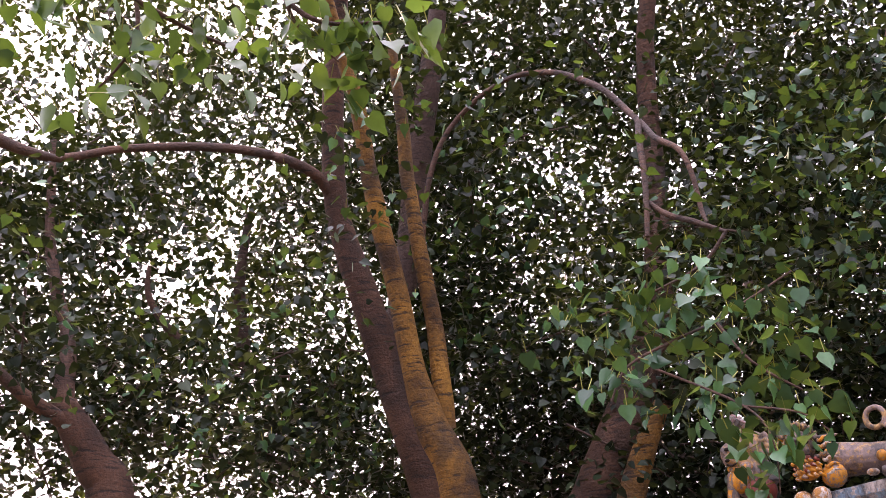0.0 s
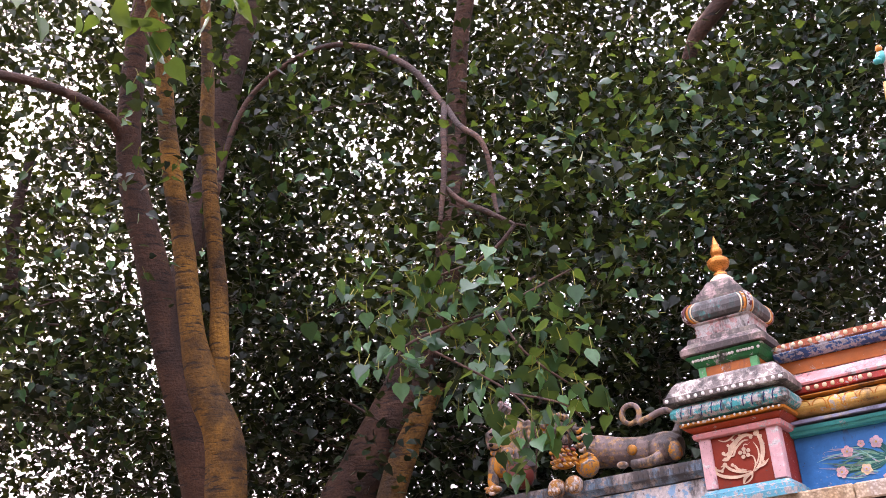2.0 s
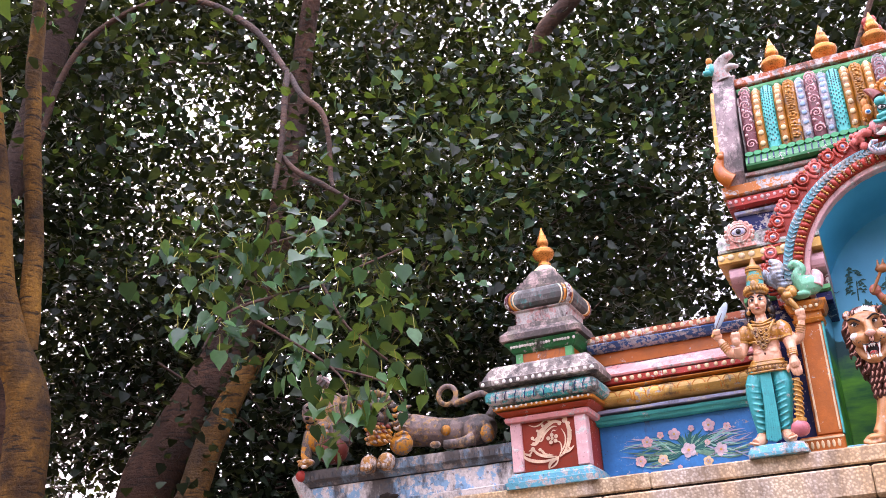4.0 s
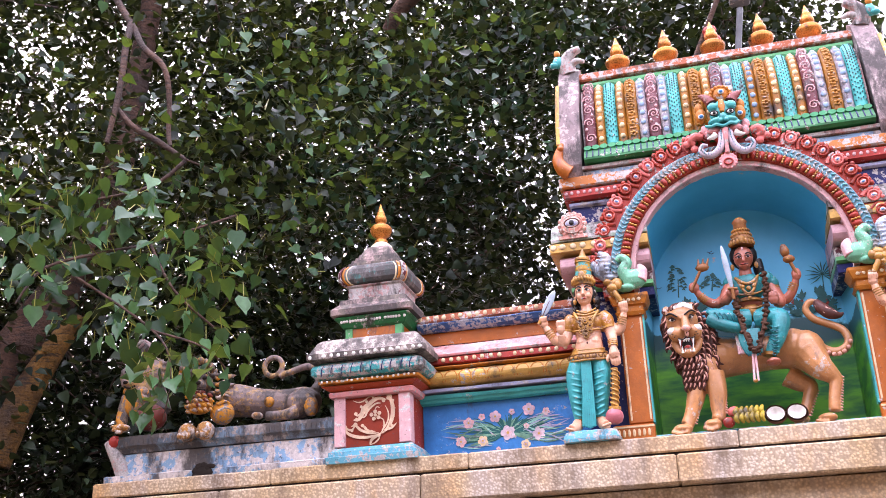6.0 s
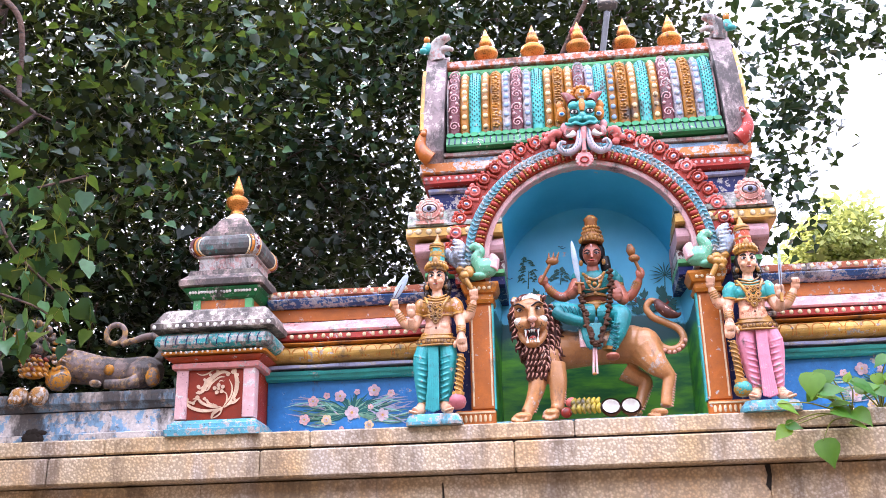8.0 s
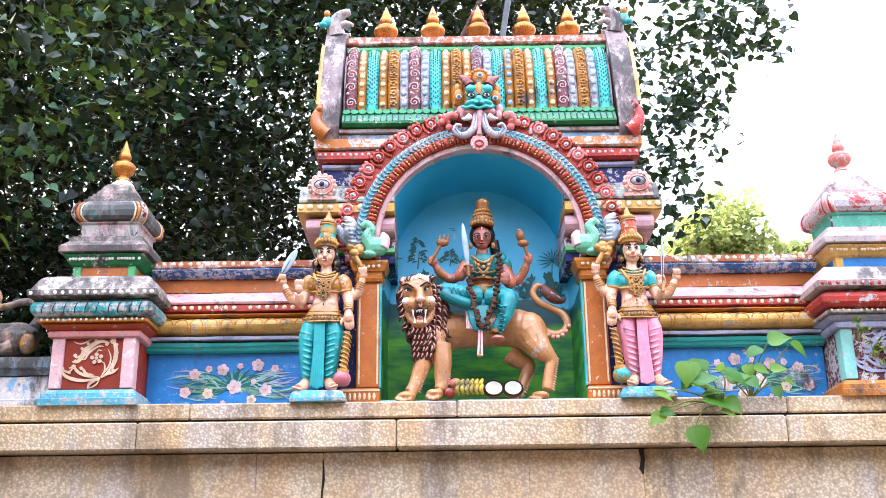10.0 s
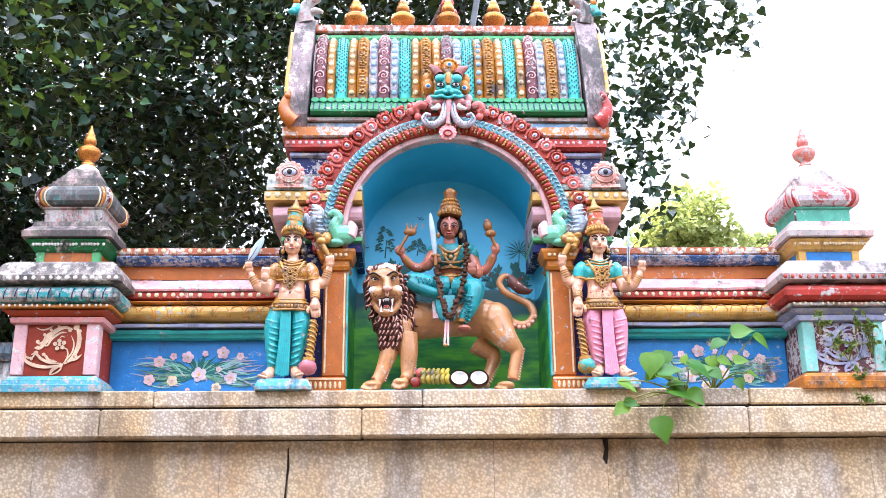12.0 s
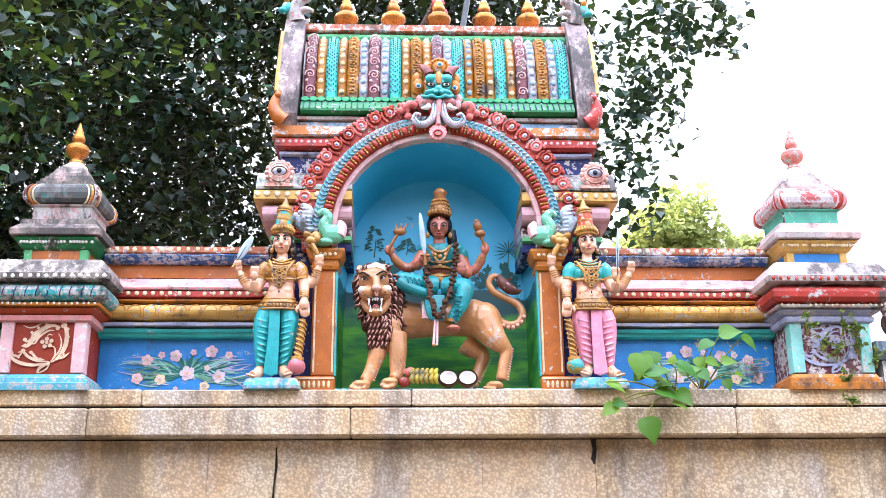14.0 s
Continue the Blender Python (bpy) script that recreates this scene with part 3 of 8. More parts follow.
crack.ribbon([(-0.853, 2.2), (-0.849, 2.1), (-0.858, 2.0), (-0.862, 1.9), (-0.857, 1.7)], [0.006, 0.014, 0.008, 0.014, 0.006], -0.0862)
crack.ribbon([(0.856, 2.235), (0.862, 2.18), (0.852, 2.13), (0.858, 2.10)], [0.03, 0.022, 0.028, 0.004], -0.0862)
part("crack", crack, SOOT_STONE, wall)


# corner towers of the parapet
def kalasha(gg, cx, cy, z, s=1.0, w=1.0):
    """A pot finial with a bowl, rings and a pointed bud."""
    gg.lathe(cx, cy, [(z + a * s, b * s * w) for a, b in ((0, 0.046), (0.014, 0.044), (0.022, 0.028), (0.034, 0.04), (0.05, 0.063), (0.072, 0.074), (0.084, 0.076), (0.092, 0.072), (0.097, 0.074), (0.112, 0.058), (0.122, 0.034), (0.128, 0.03), (0.134, 0.036),
        (0.15, 0.042), (0.17, 0.038), (0.19, 0.027), (0.198, 0.03), (0.204, 0.024), (0.23, 0.014), (0.262, 0.002))])


def scroll(parent, cx, cz, y, mat, s=1.0):
    """A painted acanthus scroll: a broken ring of swelling strokes, curled lobes and a flower on a bent stalk."""
    gg = Geo()
    depth = [0]

    def stroke(pts, wide):
        """A brush stroke through pts on a 255 x 220 grid, thin at both ends."""
        pts = [Vector(((a - 203) * 0.00126 * s, (990 - b) * 0.00126 * s)) for a, b in pts]
        out, rr = [], []
        n = len(pts) - 1
        for i in range(n):
            a, b, c, d = pts[max(i - 1, 0)], pts[i], pts[i + 1], pts[min(i + 2, n)]
            for k in range(4):
                u = k / 4
                v = 0.5 * (2 * b + (c - a) * u + (2 * a - 5 * b + 4 * c - d) * u * u + (3 * b - a - 3 * c + d) * u ** 3)
                out.append((cx + v.x, cz + v.y))
                rr.append(wide * 0.00096 * s * (0.16 + 0.84 * math.sin(math.pi * (i + u) / n) ** 0.8))
        out.append((cx + pts[-1].x, cz + pts[-1].y))
        rr.append(0.0002)
        depth[0] += 1
        gg.ribbon(out, rr, y - 0.0002 * depth[0])

    def lobe(a, b, r):
        depth[0] += 1
        gg.disc((cx + (a - 203) * 0.00126 * s, y - 0.0002 * depth[0], cz + (990 - b) * 0.00126 * s), r * 0.00106 * s, 9)

    # upper leaf with its lobes
    stroke([(118, 985), (140, 985), (158, 960), (185, 925), (225, 903), (262, 912)], 26)
    stroke([(116, 903), (140, 913), (165, 908), (190, 893), (215, 897)], 8)
    stroke([(122, 958), (135, 968), (152, 958), (160, 935), (195, 912)], 13)
    stroke([(150, 975), (168, 975), (182, 950), (215, 925), (240, 925)], 12)
    for a, b, r in ((128, 960, 9), (131, 984, 9), (152, 932, 7), (176, 913, 7), (205, 899, 6), (250, 915, 9)):
        lobe(a, b, r)
    # outer crescent
    stroke([(268, 893), (282, 915), (290, 950), (286, 990), (266, 1030), (238, 1052)], 24)
    stroke([(256, 935), (270, 965), (268, 1000), (250, 1030), (236, 1048)], 9)
    stroke([(262, 895), (272, 885), (282, 900), (278, 925)], 14)
    stroke([(240, 1050), (262, 1036), (285, 1030), (306, 1012)], 14)
    for a, b, r in ((272, 905, 11), (290, 918, 8), (296, 950, 6), (292, 985, 6), (286, 1022, 7)):
        lobe(a, b, r)
    # lower strokes
    stroke([(78, 1008), (92, 1038), (130, 1056), (180, 1062), (236, 1052)], 18)
    stroke([(80, 1010), (92, 1022), (112, 1026), (128, 1006)], 12)
    stroke([(108, 1012), (128, 1010), (150, 1030), (190, 1046), (232, 1048)], 15)
    stroke([(150, 1010), (166, 1018), (180, 1034), (215, 1042)], 14)
    stroke([(236, 1050), (214, 1062), (196, 1076), (190, 1096)], 18)
    stroke([(236, 1050), (228, 1072), (212, 1086), (192, 1094)], 9)
    for a, b, r in ((84, 1012, 8), (127, 1006, 11), (112, 1030, 7), (158, 1012, 8), (196, 1040, 8), (228, 1060, 7)):
        lobe(a, b, r)
    # flower and stalk
    stroke([(222, 985), (246, 992), (252, 1018), (244, 1040), (234, 1052)], 8)
    for a, b, r in ((214, 958, 10), (232, 966, 10), (228, 984, 10), (208, 988, 10), (198, 970, 10)):
        lobe(a, b, r)
    lobe(215, 973, 8)
    stroke([(214, 950), (222, 940), (236, 945)], 6)
    return part("painted_scroll", gg, mat, parent, "painted leaf scroll with a flower")


def tower(cx, cy, label, c):
    """A square pinnacle: base, panelled shaft, cornice, two eaves, cushion roof and pot finial. c: its paints by part."""
    top = thing("corner_tower", label, "tower", "towers of the parapet")
    h = 0.225

    def tier(name, rows, mat, note=""):
        gg = Geo()
        top_z = rows[-1][0]
        gg.tier(cx, cy, [(z - (0.007 if z > top_z - 0.012 else 0), h + o, h + o) for z, o in rows], 0.01)
        return part(name, gg, mat, top, note)

    part("core", block(cx - 0.165, cx + 0.165, cy - 0.165, cy + 0.165, LEDGE, 3.70), MAROON, top)
    tier("base", [(LEDGE - 0.006, 0.045), (2.53, 0.05), (2.535, 0.035), (2.56, 0.035), (2.565, 0.022), (2.59, 0.012)], c["base"])
    shaft = tier("shaft", [(2.588, -0.004), (2.876, -0.004)], c["panel"])
    for s in (-1, 1):
        part("corner_strip", block(cx + s * (h - 0.03) - 0.034, cx + s * (h - 0.03) + 0.034, cy - h - 0.012, cy - h + 0.07, 2.59, 2.874, 0.004), c["strip"], shaft, "narrow painted corner strip")
        part("corner_strip", block(cx + s * (h - 0.03) - 0.034, cx + s * (h - 0.03) + 0.034, cy + h - 0.07, cy + h + 0.012, 2.59, 2.874, 0.004), c["strip"], shaft)
    scroll(shaft, cx + 0.004, 2.735, cy - h - 0.001, c["scroll"], 1.1)
    tier("pink_fillet", [(2.872, 0.012), (2.878, 0.028), (2.908, 0.034), (2.914, 0.028)], c["line"])
    tier("lower_cornice", [(2.912, 0.022), (2.918, 0.034), (2.93, 0.055), (2.944, 0.066)], c["cornice"])
    fillet = tier("cornice_fillet", [(2.946, 0.06), (2.950, 0.078), (2.970, 0.082), (2.974, 0.07)], c["fillet"])
    part("painted_dots", dots(cx - 0.28, cx + 0.28, 2.960, cy - h - 0.081, 0.031, 0.008), c["dots2"], fillet)
    tier("cushion_moulding", [(2.972, 0.05), (2.980, 0.092), (3.0, 0.112), (3.03, 0.115), (3.052, 0.105), (3.068, 0.078), (3.082, 0.07)], c["cushion"])
    strokes = Geo()
    for k in range(10 if c["petals"] else 0):
        x = cx - 0.27 + 0.06 * k + random.uniform(-0.008, 0.008)
        strokes.curve([(x, cy - h - 0.108, 2.99), (x + 0.004, cy - h - 0.118, 3.02), (x + 0.012, cy - h - 0.108, 3.05)], 0.003, 5, 3)
    if c["petals"]:
        part("petal_outline", strokes, NAVY, top)
    slab = tier("eave_slab", [(3.080, 0.09), (3.086, 0.132), (3.118, 0.136), (3.126, 0.122), (3.195, 0.085), (3.212, 0.066), (3.228, 0.03)], c["slab"], "sloping eave slab blackened by weather")
    part("painted_dots", dots(cx - h - 0.11, cx + h + 0.11, 3.101, cy - h - 0.134, 0.042, 0.013), c["dots"], slab, "row of painted dots")
    neck = tier("neck", [(3.215, -0.05), (3.312, -0.05)], c["neck"])
    for s in (-1, 1):
        part("corner_strip", block(cx + s * 0.155 - 0.022, cx + s * 0.155 + 0.022, cy - h + 0.042, cy - h + 0.09, 3.22, 3.304, 0.003), c["posts"], neck)
    upper = tier("upper_cornice", [(3.300, -0.046), (3.312, -0.028), (3.345, -0.008), (3.366, 0.010), (3.374, 0.004)], c["upper"])
    teeth = dots(cx - 0.205, cx + 0.205, 3.340, cy - h + 0.009, 0.0165, 0.0105, 0.6)
    part("painted_dots", teeth, c["dots2"], upper, "row of small white teeth")
    tier("upper_eave", [(3.372, 0.0), (3.376, 0.026), (3.410, 0.029), (3.418, 0.020), (3.442, -0.003), (3.448, -0.012), (3.478, -0.018), (3.492, -0.05)], c["slab2"], "worn stepped upper eave slab")
    tier("roof_neck", [(3.486, -0.06), (3.562, -0.058), (3.570, -0.046), (3.584, -0.044), (3.590, -0.06)], c["roofneck"])
    rows = ((3.580, 0.172), (3.587, 0.193), (3.607, 0.208), (3.640, 0.212), (3.672, 0.204), (3.698, 0.184), (3.714, 0.158))
    roof = Geo()
    roof.tier(cx, cy, [(z, w, w) for z, w in rows], 0.03)
    roof = part("cushion_roof", roof, c["roof"], top, "square cushion roof with ribbed corners")
    for sx in (-1, 1):
        for sy in (-1, 1):
            for k, (wide, mm) in enumerate(((0.010, c["rib2"]), (0.009, c["rib"]), (0.006, c["rib3"]))):
                inset = 0.012 + 0.021 * k
                gg = Geo()
                gg.curve([(cx + sx * (w - inset), cy + sy * (w - 0.004), z) for z, w in rows[:-1]], [wide * 0.6, wide, wide, wide, wide * 0.9, wide * 0.6], 8, 3)
                gg.curve([(cx + sx * (w - 0.004), cy + sy * (w - inset), z) for z, w in rows[:-1]], [wide * 0.6, wide, wide, wide, wide * 0.9, wide * 0.6], 8, 3)
                part("corner_rib", gg, mm, roof)
    tier("roof_steps", [(3.706, -0.058), (3.724, -0.058), (3.727, -0.072), (3.748, -0.075), (3.751, -0.090), (3.772, -0.094), (3.775, -0.107), (3.798, -0.113), (3.802, -0.122), (3.834, -0.136), (3.862, -0.152)], c["steps"])
    gg = Geo()
    gg.lathe(cx, cy, [(3.856, 0.074), (3.874, 0.068), (3.892, 0.048), (3.910, 0.028)])
    part("finial_foot", gg, CREAM, top)
    gg = Geo()
    kalasha(gg, cx, cy, 3.902, 1.02, 0.9)
    part("finial", gg, c["finial"], top, "pot-shaped finial")
    return top


LEFT_PAINTS = dict(petals=True, line=PINK, rib3=CREAM, base=SKYBLUE, panel=BRICKRED, strip=PALEPINK, scroll=SCROLLPINK, cornice=RED_OR, fillet=OCHRE, cushion=TEAL_W, slab=GREYCAP, dots=WHITE, neck=ORANGE, posts=GREEN2, upper=GREEN,
    slab2=GREY, dots2=WHITE, roofneck=GREYPINK, roof=GREYROOF, rib=OCHRE, rib2=MAROON, steps=GREY, finial=BRASS)
RIGHT_PAINTS = dict(petals=False, line=LILAC, rib3=PALEPINK, base=OCHRE, panel=MAROON, strip=AQUA_ST, scroll=LILAC, cornice=LILAC, fillet=GREYPINK, cushion=RED, slab=PALEGREY, dots=RED, neck=BLUE, posts=YELLOW, upper=YELLOW,
    slab2=PALEGREY, dots2=CREAM, roofneck=JADE, roof=REDGREY, rib=RED, rib2=PINK, steps=PALEGREY, finial=PINKBRASS)
tower(-2.13, 0.095, "weathered square corner tower with red scroll panel and gold finial", LEFT_PAINTS)
tower(2.215, 0.095, "square corner tower with maroon panel, pale green strips and pink finial", RIGHT_PAINTS)


# parapet walls between the shrine and the towers
def flower(gg, x, y, z, r, mats):
    """A five-petalled painted flower: material numbers (petal, heart)."""
    gg.cur = mats[0]
    for k in range(5):
        a = radians(72 * k + 90 + x * 400)
        gg.disc((x + r * 0.58 * math.cos(a), y - 0.0006 * k, z + r * 0.58 * math.sin(a)), r * 0.48, 8, 0.002)
    gg.cur = 0 if mats[0] else 6
    for k in range(5):
        a = radians(72 * k + 126 + x * 400)
        gg.disc((x + r * 0.36 * math.cos(a), y - 0.0036 - 0.0002 * k, z + r * 0.36 * math.sin(a)), r * 0.22, 7, 0.001)
    gg.cur = mats[1]
    gg.disc((x, y - 0.0054, z), r * 0.20, 8, 0.001)


def parapet(x0, x1, mirror, label):
    wallp = thing("parapet_wall", label, "wall", "parapet walls beside the shrine")
    panel = part("panel", block(x0, x1, 0.15, 0.42, LEDGE, 2.845), BLUE, wallp, "blue panel painted with a flower spray")
    part("core", block(x0, x1, 0.152, 0.418, 2.84, 3.385), MAROON, wallp)
    part("teal_moulding", moulding(x0, x1, [(0.42, 2.843), (0.13, 2.843), (0.105, 2.85), (0.10, 2.865), (0.085, 2.87), (0.075, 2.895), (0.42, 2.90)]), TEAL, wallp)
    part("pale_fillet", moulding(x0, x1, [(0.42, 2.9), (0.055, 2.902), (0.05, 2.925), (0.075, 2.93), (0.42, 2.935)]), LILAC, wallp)
    cushion = [(0.42, 2.936), (0.10, 2.936)] + [(0.10 - 0.075 * math.sin(radians(a)), 2.985 - 0.048 * math.cos(radians(a))) for a in range(15, 180, 15)] + [(0.42, 3.035)]
    body = part("cushion_moulding", moulding(x0, x1, cushion), YELLOW, wallp, "rounded yellow moulding with painted lotus petals")
    petals = Geo()
    k = int((x1 - x0) / 0.085)
    for i in range(k):
        xc = x0 + (x1 - x0) * (i + 0.5) / k
        pts = [(xc - 0.034, 2.952), (xc - 0.036, 2.99), (xc - 0.022, 3.013), (xc, 3.02), (xc + 0.022, 3.013), (xc + 0.036, 2.99), (xc + 0.034, 2.952)]
        petals.tube([(a, 0.10 - 0.076 * math.sqrt(max(0.0, 1 - ((b - 2.985) / 0.05) ** 2)) - 0.001, b) for a, b in pts], 0.0035, 5)
    part("petal_outline", petals, OCHRE, body)
    part("ochre_fillet", moulding(x0, x1, [(0.42, 3.035), (0.065, 3.037), (0.045, 3.045), (0.045, 3.058), (0.42, 3.06)]), OCHRE, wallp)
    red = part("dotted_fillet", moulding(x0, x1, [(0.42, 3.06), (0.055, 3.06), (0.035, 3.066), (0.035, 3.105), (0.42, 3.108)]), RED, wallp)
    part("painted_dots", dots(x0 + 0.02, x1 - 0.02, 3.084, 0.034, 0.047, 0.014), CREAM, red, "row of cream dots")
    part("eave_slab", moulding(x0, x1, [(0.42, 3.108), (0.035, 3.108), (0.03, 3.12), (0.10, 3.19), (0.135, 3.205), (0.42, 3.21)]), PINK, wallp, "sloping pink slab with peeling paint")
    part("recess", moulding(x0, x1, [(0.42, 3.21), (0.145, 3.208), (0.145, 3.29), (0.42, 3.29)]), ORANGE, wallp)
    part("upper_moulding", moulding(x0, x1, [(0.42, 3.288), (0.12, 3.288), (0.095, 3.30), (0.075, 3.325), (0.075, 3.338), (0.42, 3.34)]), GREYNAVY, wallp, "blue-grey weathered moulding")
    cap = part("cap", moulding(x0, x1, [(0.42, 3.34), (0.10, 3.34), (0.09, 3.348), (0.092, 3.385), (0.11, 3.395), (0.42, 3.40)]), GREYRED, wallp, "worn red cap with painted dots")
    part("painted_dots", dots(x0 + 0.02, x1 - 0.02, 3.366, 0.091, 0.05, 0.015), CREAM, cap)
    # painted flower spray
    gg = Geo()
    s = -1 if mirror else 1
    cx, cz, y = ((-1.40 if not mirror else 1.60), 2.645, 0.1475)
    gg.cur = 3
    for k in range(190):
        a = radians(random.choice((random.uniform(-35, 35), random.uniform(145, 215), random.uniform(20, 160))))
        l = random.uniform(0.07, 0.26)
        ex, ez = cx + l * 1.15 * math.cos(a), cz + l * 0.55 * math.sin(a)
        if not (LEDGE + 0.02 < ez < 2.825):
            continue
        gg.cur = 3 if k % 3 else 4
        gg.ribbon([(cx + 0.02 * math.cos(a), cz), (cx + (ex - cx) * 0.5, cz + (ez - cz) * 0.6), (ex, ez)], [0.004, random.uniform(0.008, 0.018), 0.002], y + 0.0022 - 0.00002 * k)
    for k in range(9):
        a = radians(random.choice((random.uniform(-15, 30), random.uniform(150, 195))))
        l = random.uniform(0.26, 0.36)
        gg.cur = 5
        gg.ribbon([(cx + l * 0.5 * math.cos(a), cz + l * 0.3 * math.sin(a)), (cx + l * 0.8 * math.cos(a), cz + l * 0.45 * math.sin(a) + 0.02), (cx + l * 1.1 * math.cos(a), cz + l * 0.4 * math.sin(a) + 0.03)], [0.003, 0.006, 0.002], y - 0.002 - 0.00005 * k)
    for k in range(64):
        a = radians(random.choice((random.uniform(-40, 50), random.uniform(130, 220))))
        l = random.uniform(0.16, 0.42)
        bend = random.uniform(-0.05, 0.05)
        ex, ez = cx + l * math.cos(a), cz + l * 0.42 * math.sin(a)
        if not (x0 + 0.03 < ex < x1 - 0.03 and LEDGE + 0.03 < ez < 2.81):
            continue
        gg.cur = (8, 5, 9)[k % 3]
        gg.ribbon([(cx + (ex - cx) * u, cz + (ez - cz) * u + bend * math.sin(u * 3.1)) for u in (0.55, 0.66, 0.78, 0.9, 1.0)], [0.001, 0.005, 0.008, 0.005, 0.001], y - 0.0024 - 0.00002 * k)
    for i, (dx, dz, r, m) in enumerate(((0, 0, 0.042, 0), (0.18, -0.02, 0.036, 0), (-0.15, -0.035, 0.03, 2), (0.1, -0.075, 0.028, 2), (-0.07, 0.1, 0.034, 6), (0.13, 0.125, 0.036, 6), (-0.23, 0.075, 0.032, 1), (-0.15, 0.105, 0.02, 1), (0.23, 0.105, 0.022, 1), (-0.28, -0.03, 0.032, 1), (0.11, 0.03, 0.016, 1), (0.03, 0.12, 0.018, 6), (-0.06, -0.09, 0.014, 1))):
        flower(gg, cx + s * dx, y - 0.003 - 0.0003 * i, cz + dz, r * 1.0, (m, 7))
    part("flower_spray", gg, [PALELILAC, PALEPINK, CREAM, LEAFPAINT, SAGE, LILAC, FLOWERPINK, YELLOW, AQUA_ST, SAGE], panel, "painted spray of white, pink and cream flowers")
    return wallp


parapet(-1.91, -0.80, False, "colourful moulded parapet wall with flower-painted blue panel")
parapet(0.85, 1.99, True, "colourful moulded parapet wall with peeling paint and blue panel")


# central shrine
CX = 0.02
shrine = thing("shrine_aedicule", "brightly painted shrine with arched niche and barrel-vaulted roof", "shrine")
IN, ZC, DEEP = 0.575, 3.446, 0.45


def niche_loop(y, r, zc, half):
    pts = [(CX - half, y, LEDGE + 0.02), (CX - half, y, 3.0)] + [(CX - r * math.cos(radians(a)), y, zc + r * math.sin(radians(a))) for a in range(0, 181, 9)] + [(CX + half, y, 3.0), (CX + half, y, LEDGE + 0.02)]
    return pts


# niche lining: tapers slightly to the back
g = Geo()
front, back = niche_loop(0.012, 0.592, ZC, IN), niche_loop(DEEP, 0.54, 3.41, 0.56)
n = len(front)
g.add(front + back, [(i, i + 1, n + i + 1, n + i) for i in range(n - 1)], True)
g.add(back, [tuple(range(n))], False)
part("niche", g, MURAL, shrine, "arched niche painted as blue sky over green land")
part("niche_floor", block(CX - 0.60, CX + 0.60, -0.02, 0.5, LEDGE - 0.003, LEDGE + 0.028), SKYBLUE, shrine)

# body with the arched opening cut out
g = Geo()
outer = [(CX - 0.80, 0.10, LEDGE), (CX - 0.80, 0.10, 3.0)] + [(CX - 0.80, 0.10, 3.2 + 0.1 * k) for k in range(9)]
arch = [(CX - IN - 0.01, LEDGE), (CX - IN - 0.01, 3.0)] + [(CX - 0.60 * math.cos(radians(a)), ZC + 0.60 * math.sin(radians(a))) for a in range(0, 181, 9)] + [(CX + IN + 0.01, 3.0), (CX + IN + 0.01, LEDGE)]
rim = []
for x, z in arch:
    if z < 3.3:
        rim.append((CX + math.copysign(0.93, x - CX), z))
    else:
        a = math.atan2(z - ZC, x - CX)
        k = min(0.93 / max(abs(math.cos(a)), 1e-6), 0.74 / max(math.sin(a), 1e-6))
        rim.append((CX + k * math.cos(a), ZC + k * math.sin(a)))
m = len(arch)
g.add([(x, 0.06, z) for x, z in arch] + [(x, 0.06, z) for x, z in rim], [(i, i + 1, m + i + 1, m + i) for i in range(m - 1)], False)
part("front_face", g, NAVY, shrine, "navy-blue front around the niche")
for s in (-1, 1):
    part("side_wall", block(*sorted((CX + s * 0.62, CX + s * 0.93)), 0.062, 0.70, LEDGE, 4.15), NAVY, shrine, "navy-blue shrine wall behind the figures")
part("back_wall", block(CX - 0.619, CX + 0.619, 0.50, 0.70, LEDGE, 4.15), NAVY, shrine)
part("ceiling_slab", block(CX - 0.619, CX + 0.619, 0.062, 0.499, 4.08, 4.15), NAVY, shrine)

# pillars
for s in (-1, 1):
    xo = CX + s * 0.645
    pil = part("pillar", block(xo - 0.068, xo + 0.068, -0.005, 0.13, 2.60, 3.225, 0.008), ORANGE, shrine, "orange pillar with pale painted lines")
    for dx in (-0.052, 0.052):
        part("painted_line", block(xo + dx - 0.005, xo + dx + 0.005, -0.009, 0.0, 2.62, 3.20, 0.001), CREAM, pil)
    part("inner_strip", block(CX + s * 0.577 - 0.006, CX + s * 0.577 + 0.006, -0.003, 0.05, 2.60, 3.34, 0.002), TEAL, pil)
    base = part("pillar_base", block(CX + s * 0.69 - 0.115, CX + s * 0.69 + 0.115, -0.03, 0.12, LEDGE - 0.002, 2.595, 0.008), ORANGE, shrine)
    gg = Geo()
    for k in range(7):
        gg.ell((CX + s * 0.69 - 0.08 + 0.027 * k, -0.031, 2.548), (0.009, 0.004, 0.022), 8)
    part("petal", gg, CREAM, base, "row of painted petals")
    part("painted_line", block(CX + s * 0.69 - 0.112, CX + s * 0.69 + 0.112, -0.034, -0.028, 2.576, 2.586, 0.001), CREAM, base)
    cap = Geo()
    cap.tier(xo, 0.05, [(3.215, 0.075, 0.07), (3.235, 0.085, 0.08), (3.24, 0.075, 0.07), (3.27, 0.075, 0.07), (3.275, 0.09, 0.085), (3.32, 0.11, 0.10), (3.335, 0.11, 0.10)], 0.006)
    cap = part("capital", cap, OCHRE, shrine)
    part("painted_dots", dots(xo - 0.06, xo + 0.06, 3.30, -0.045, 0.027, 0.011), CREAM, cap)


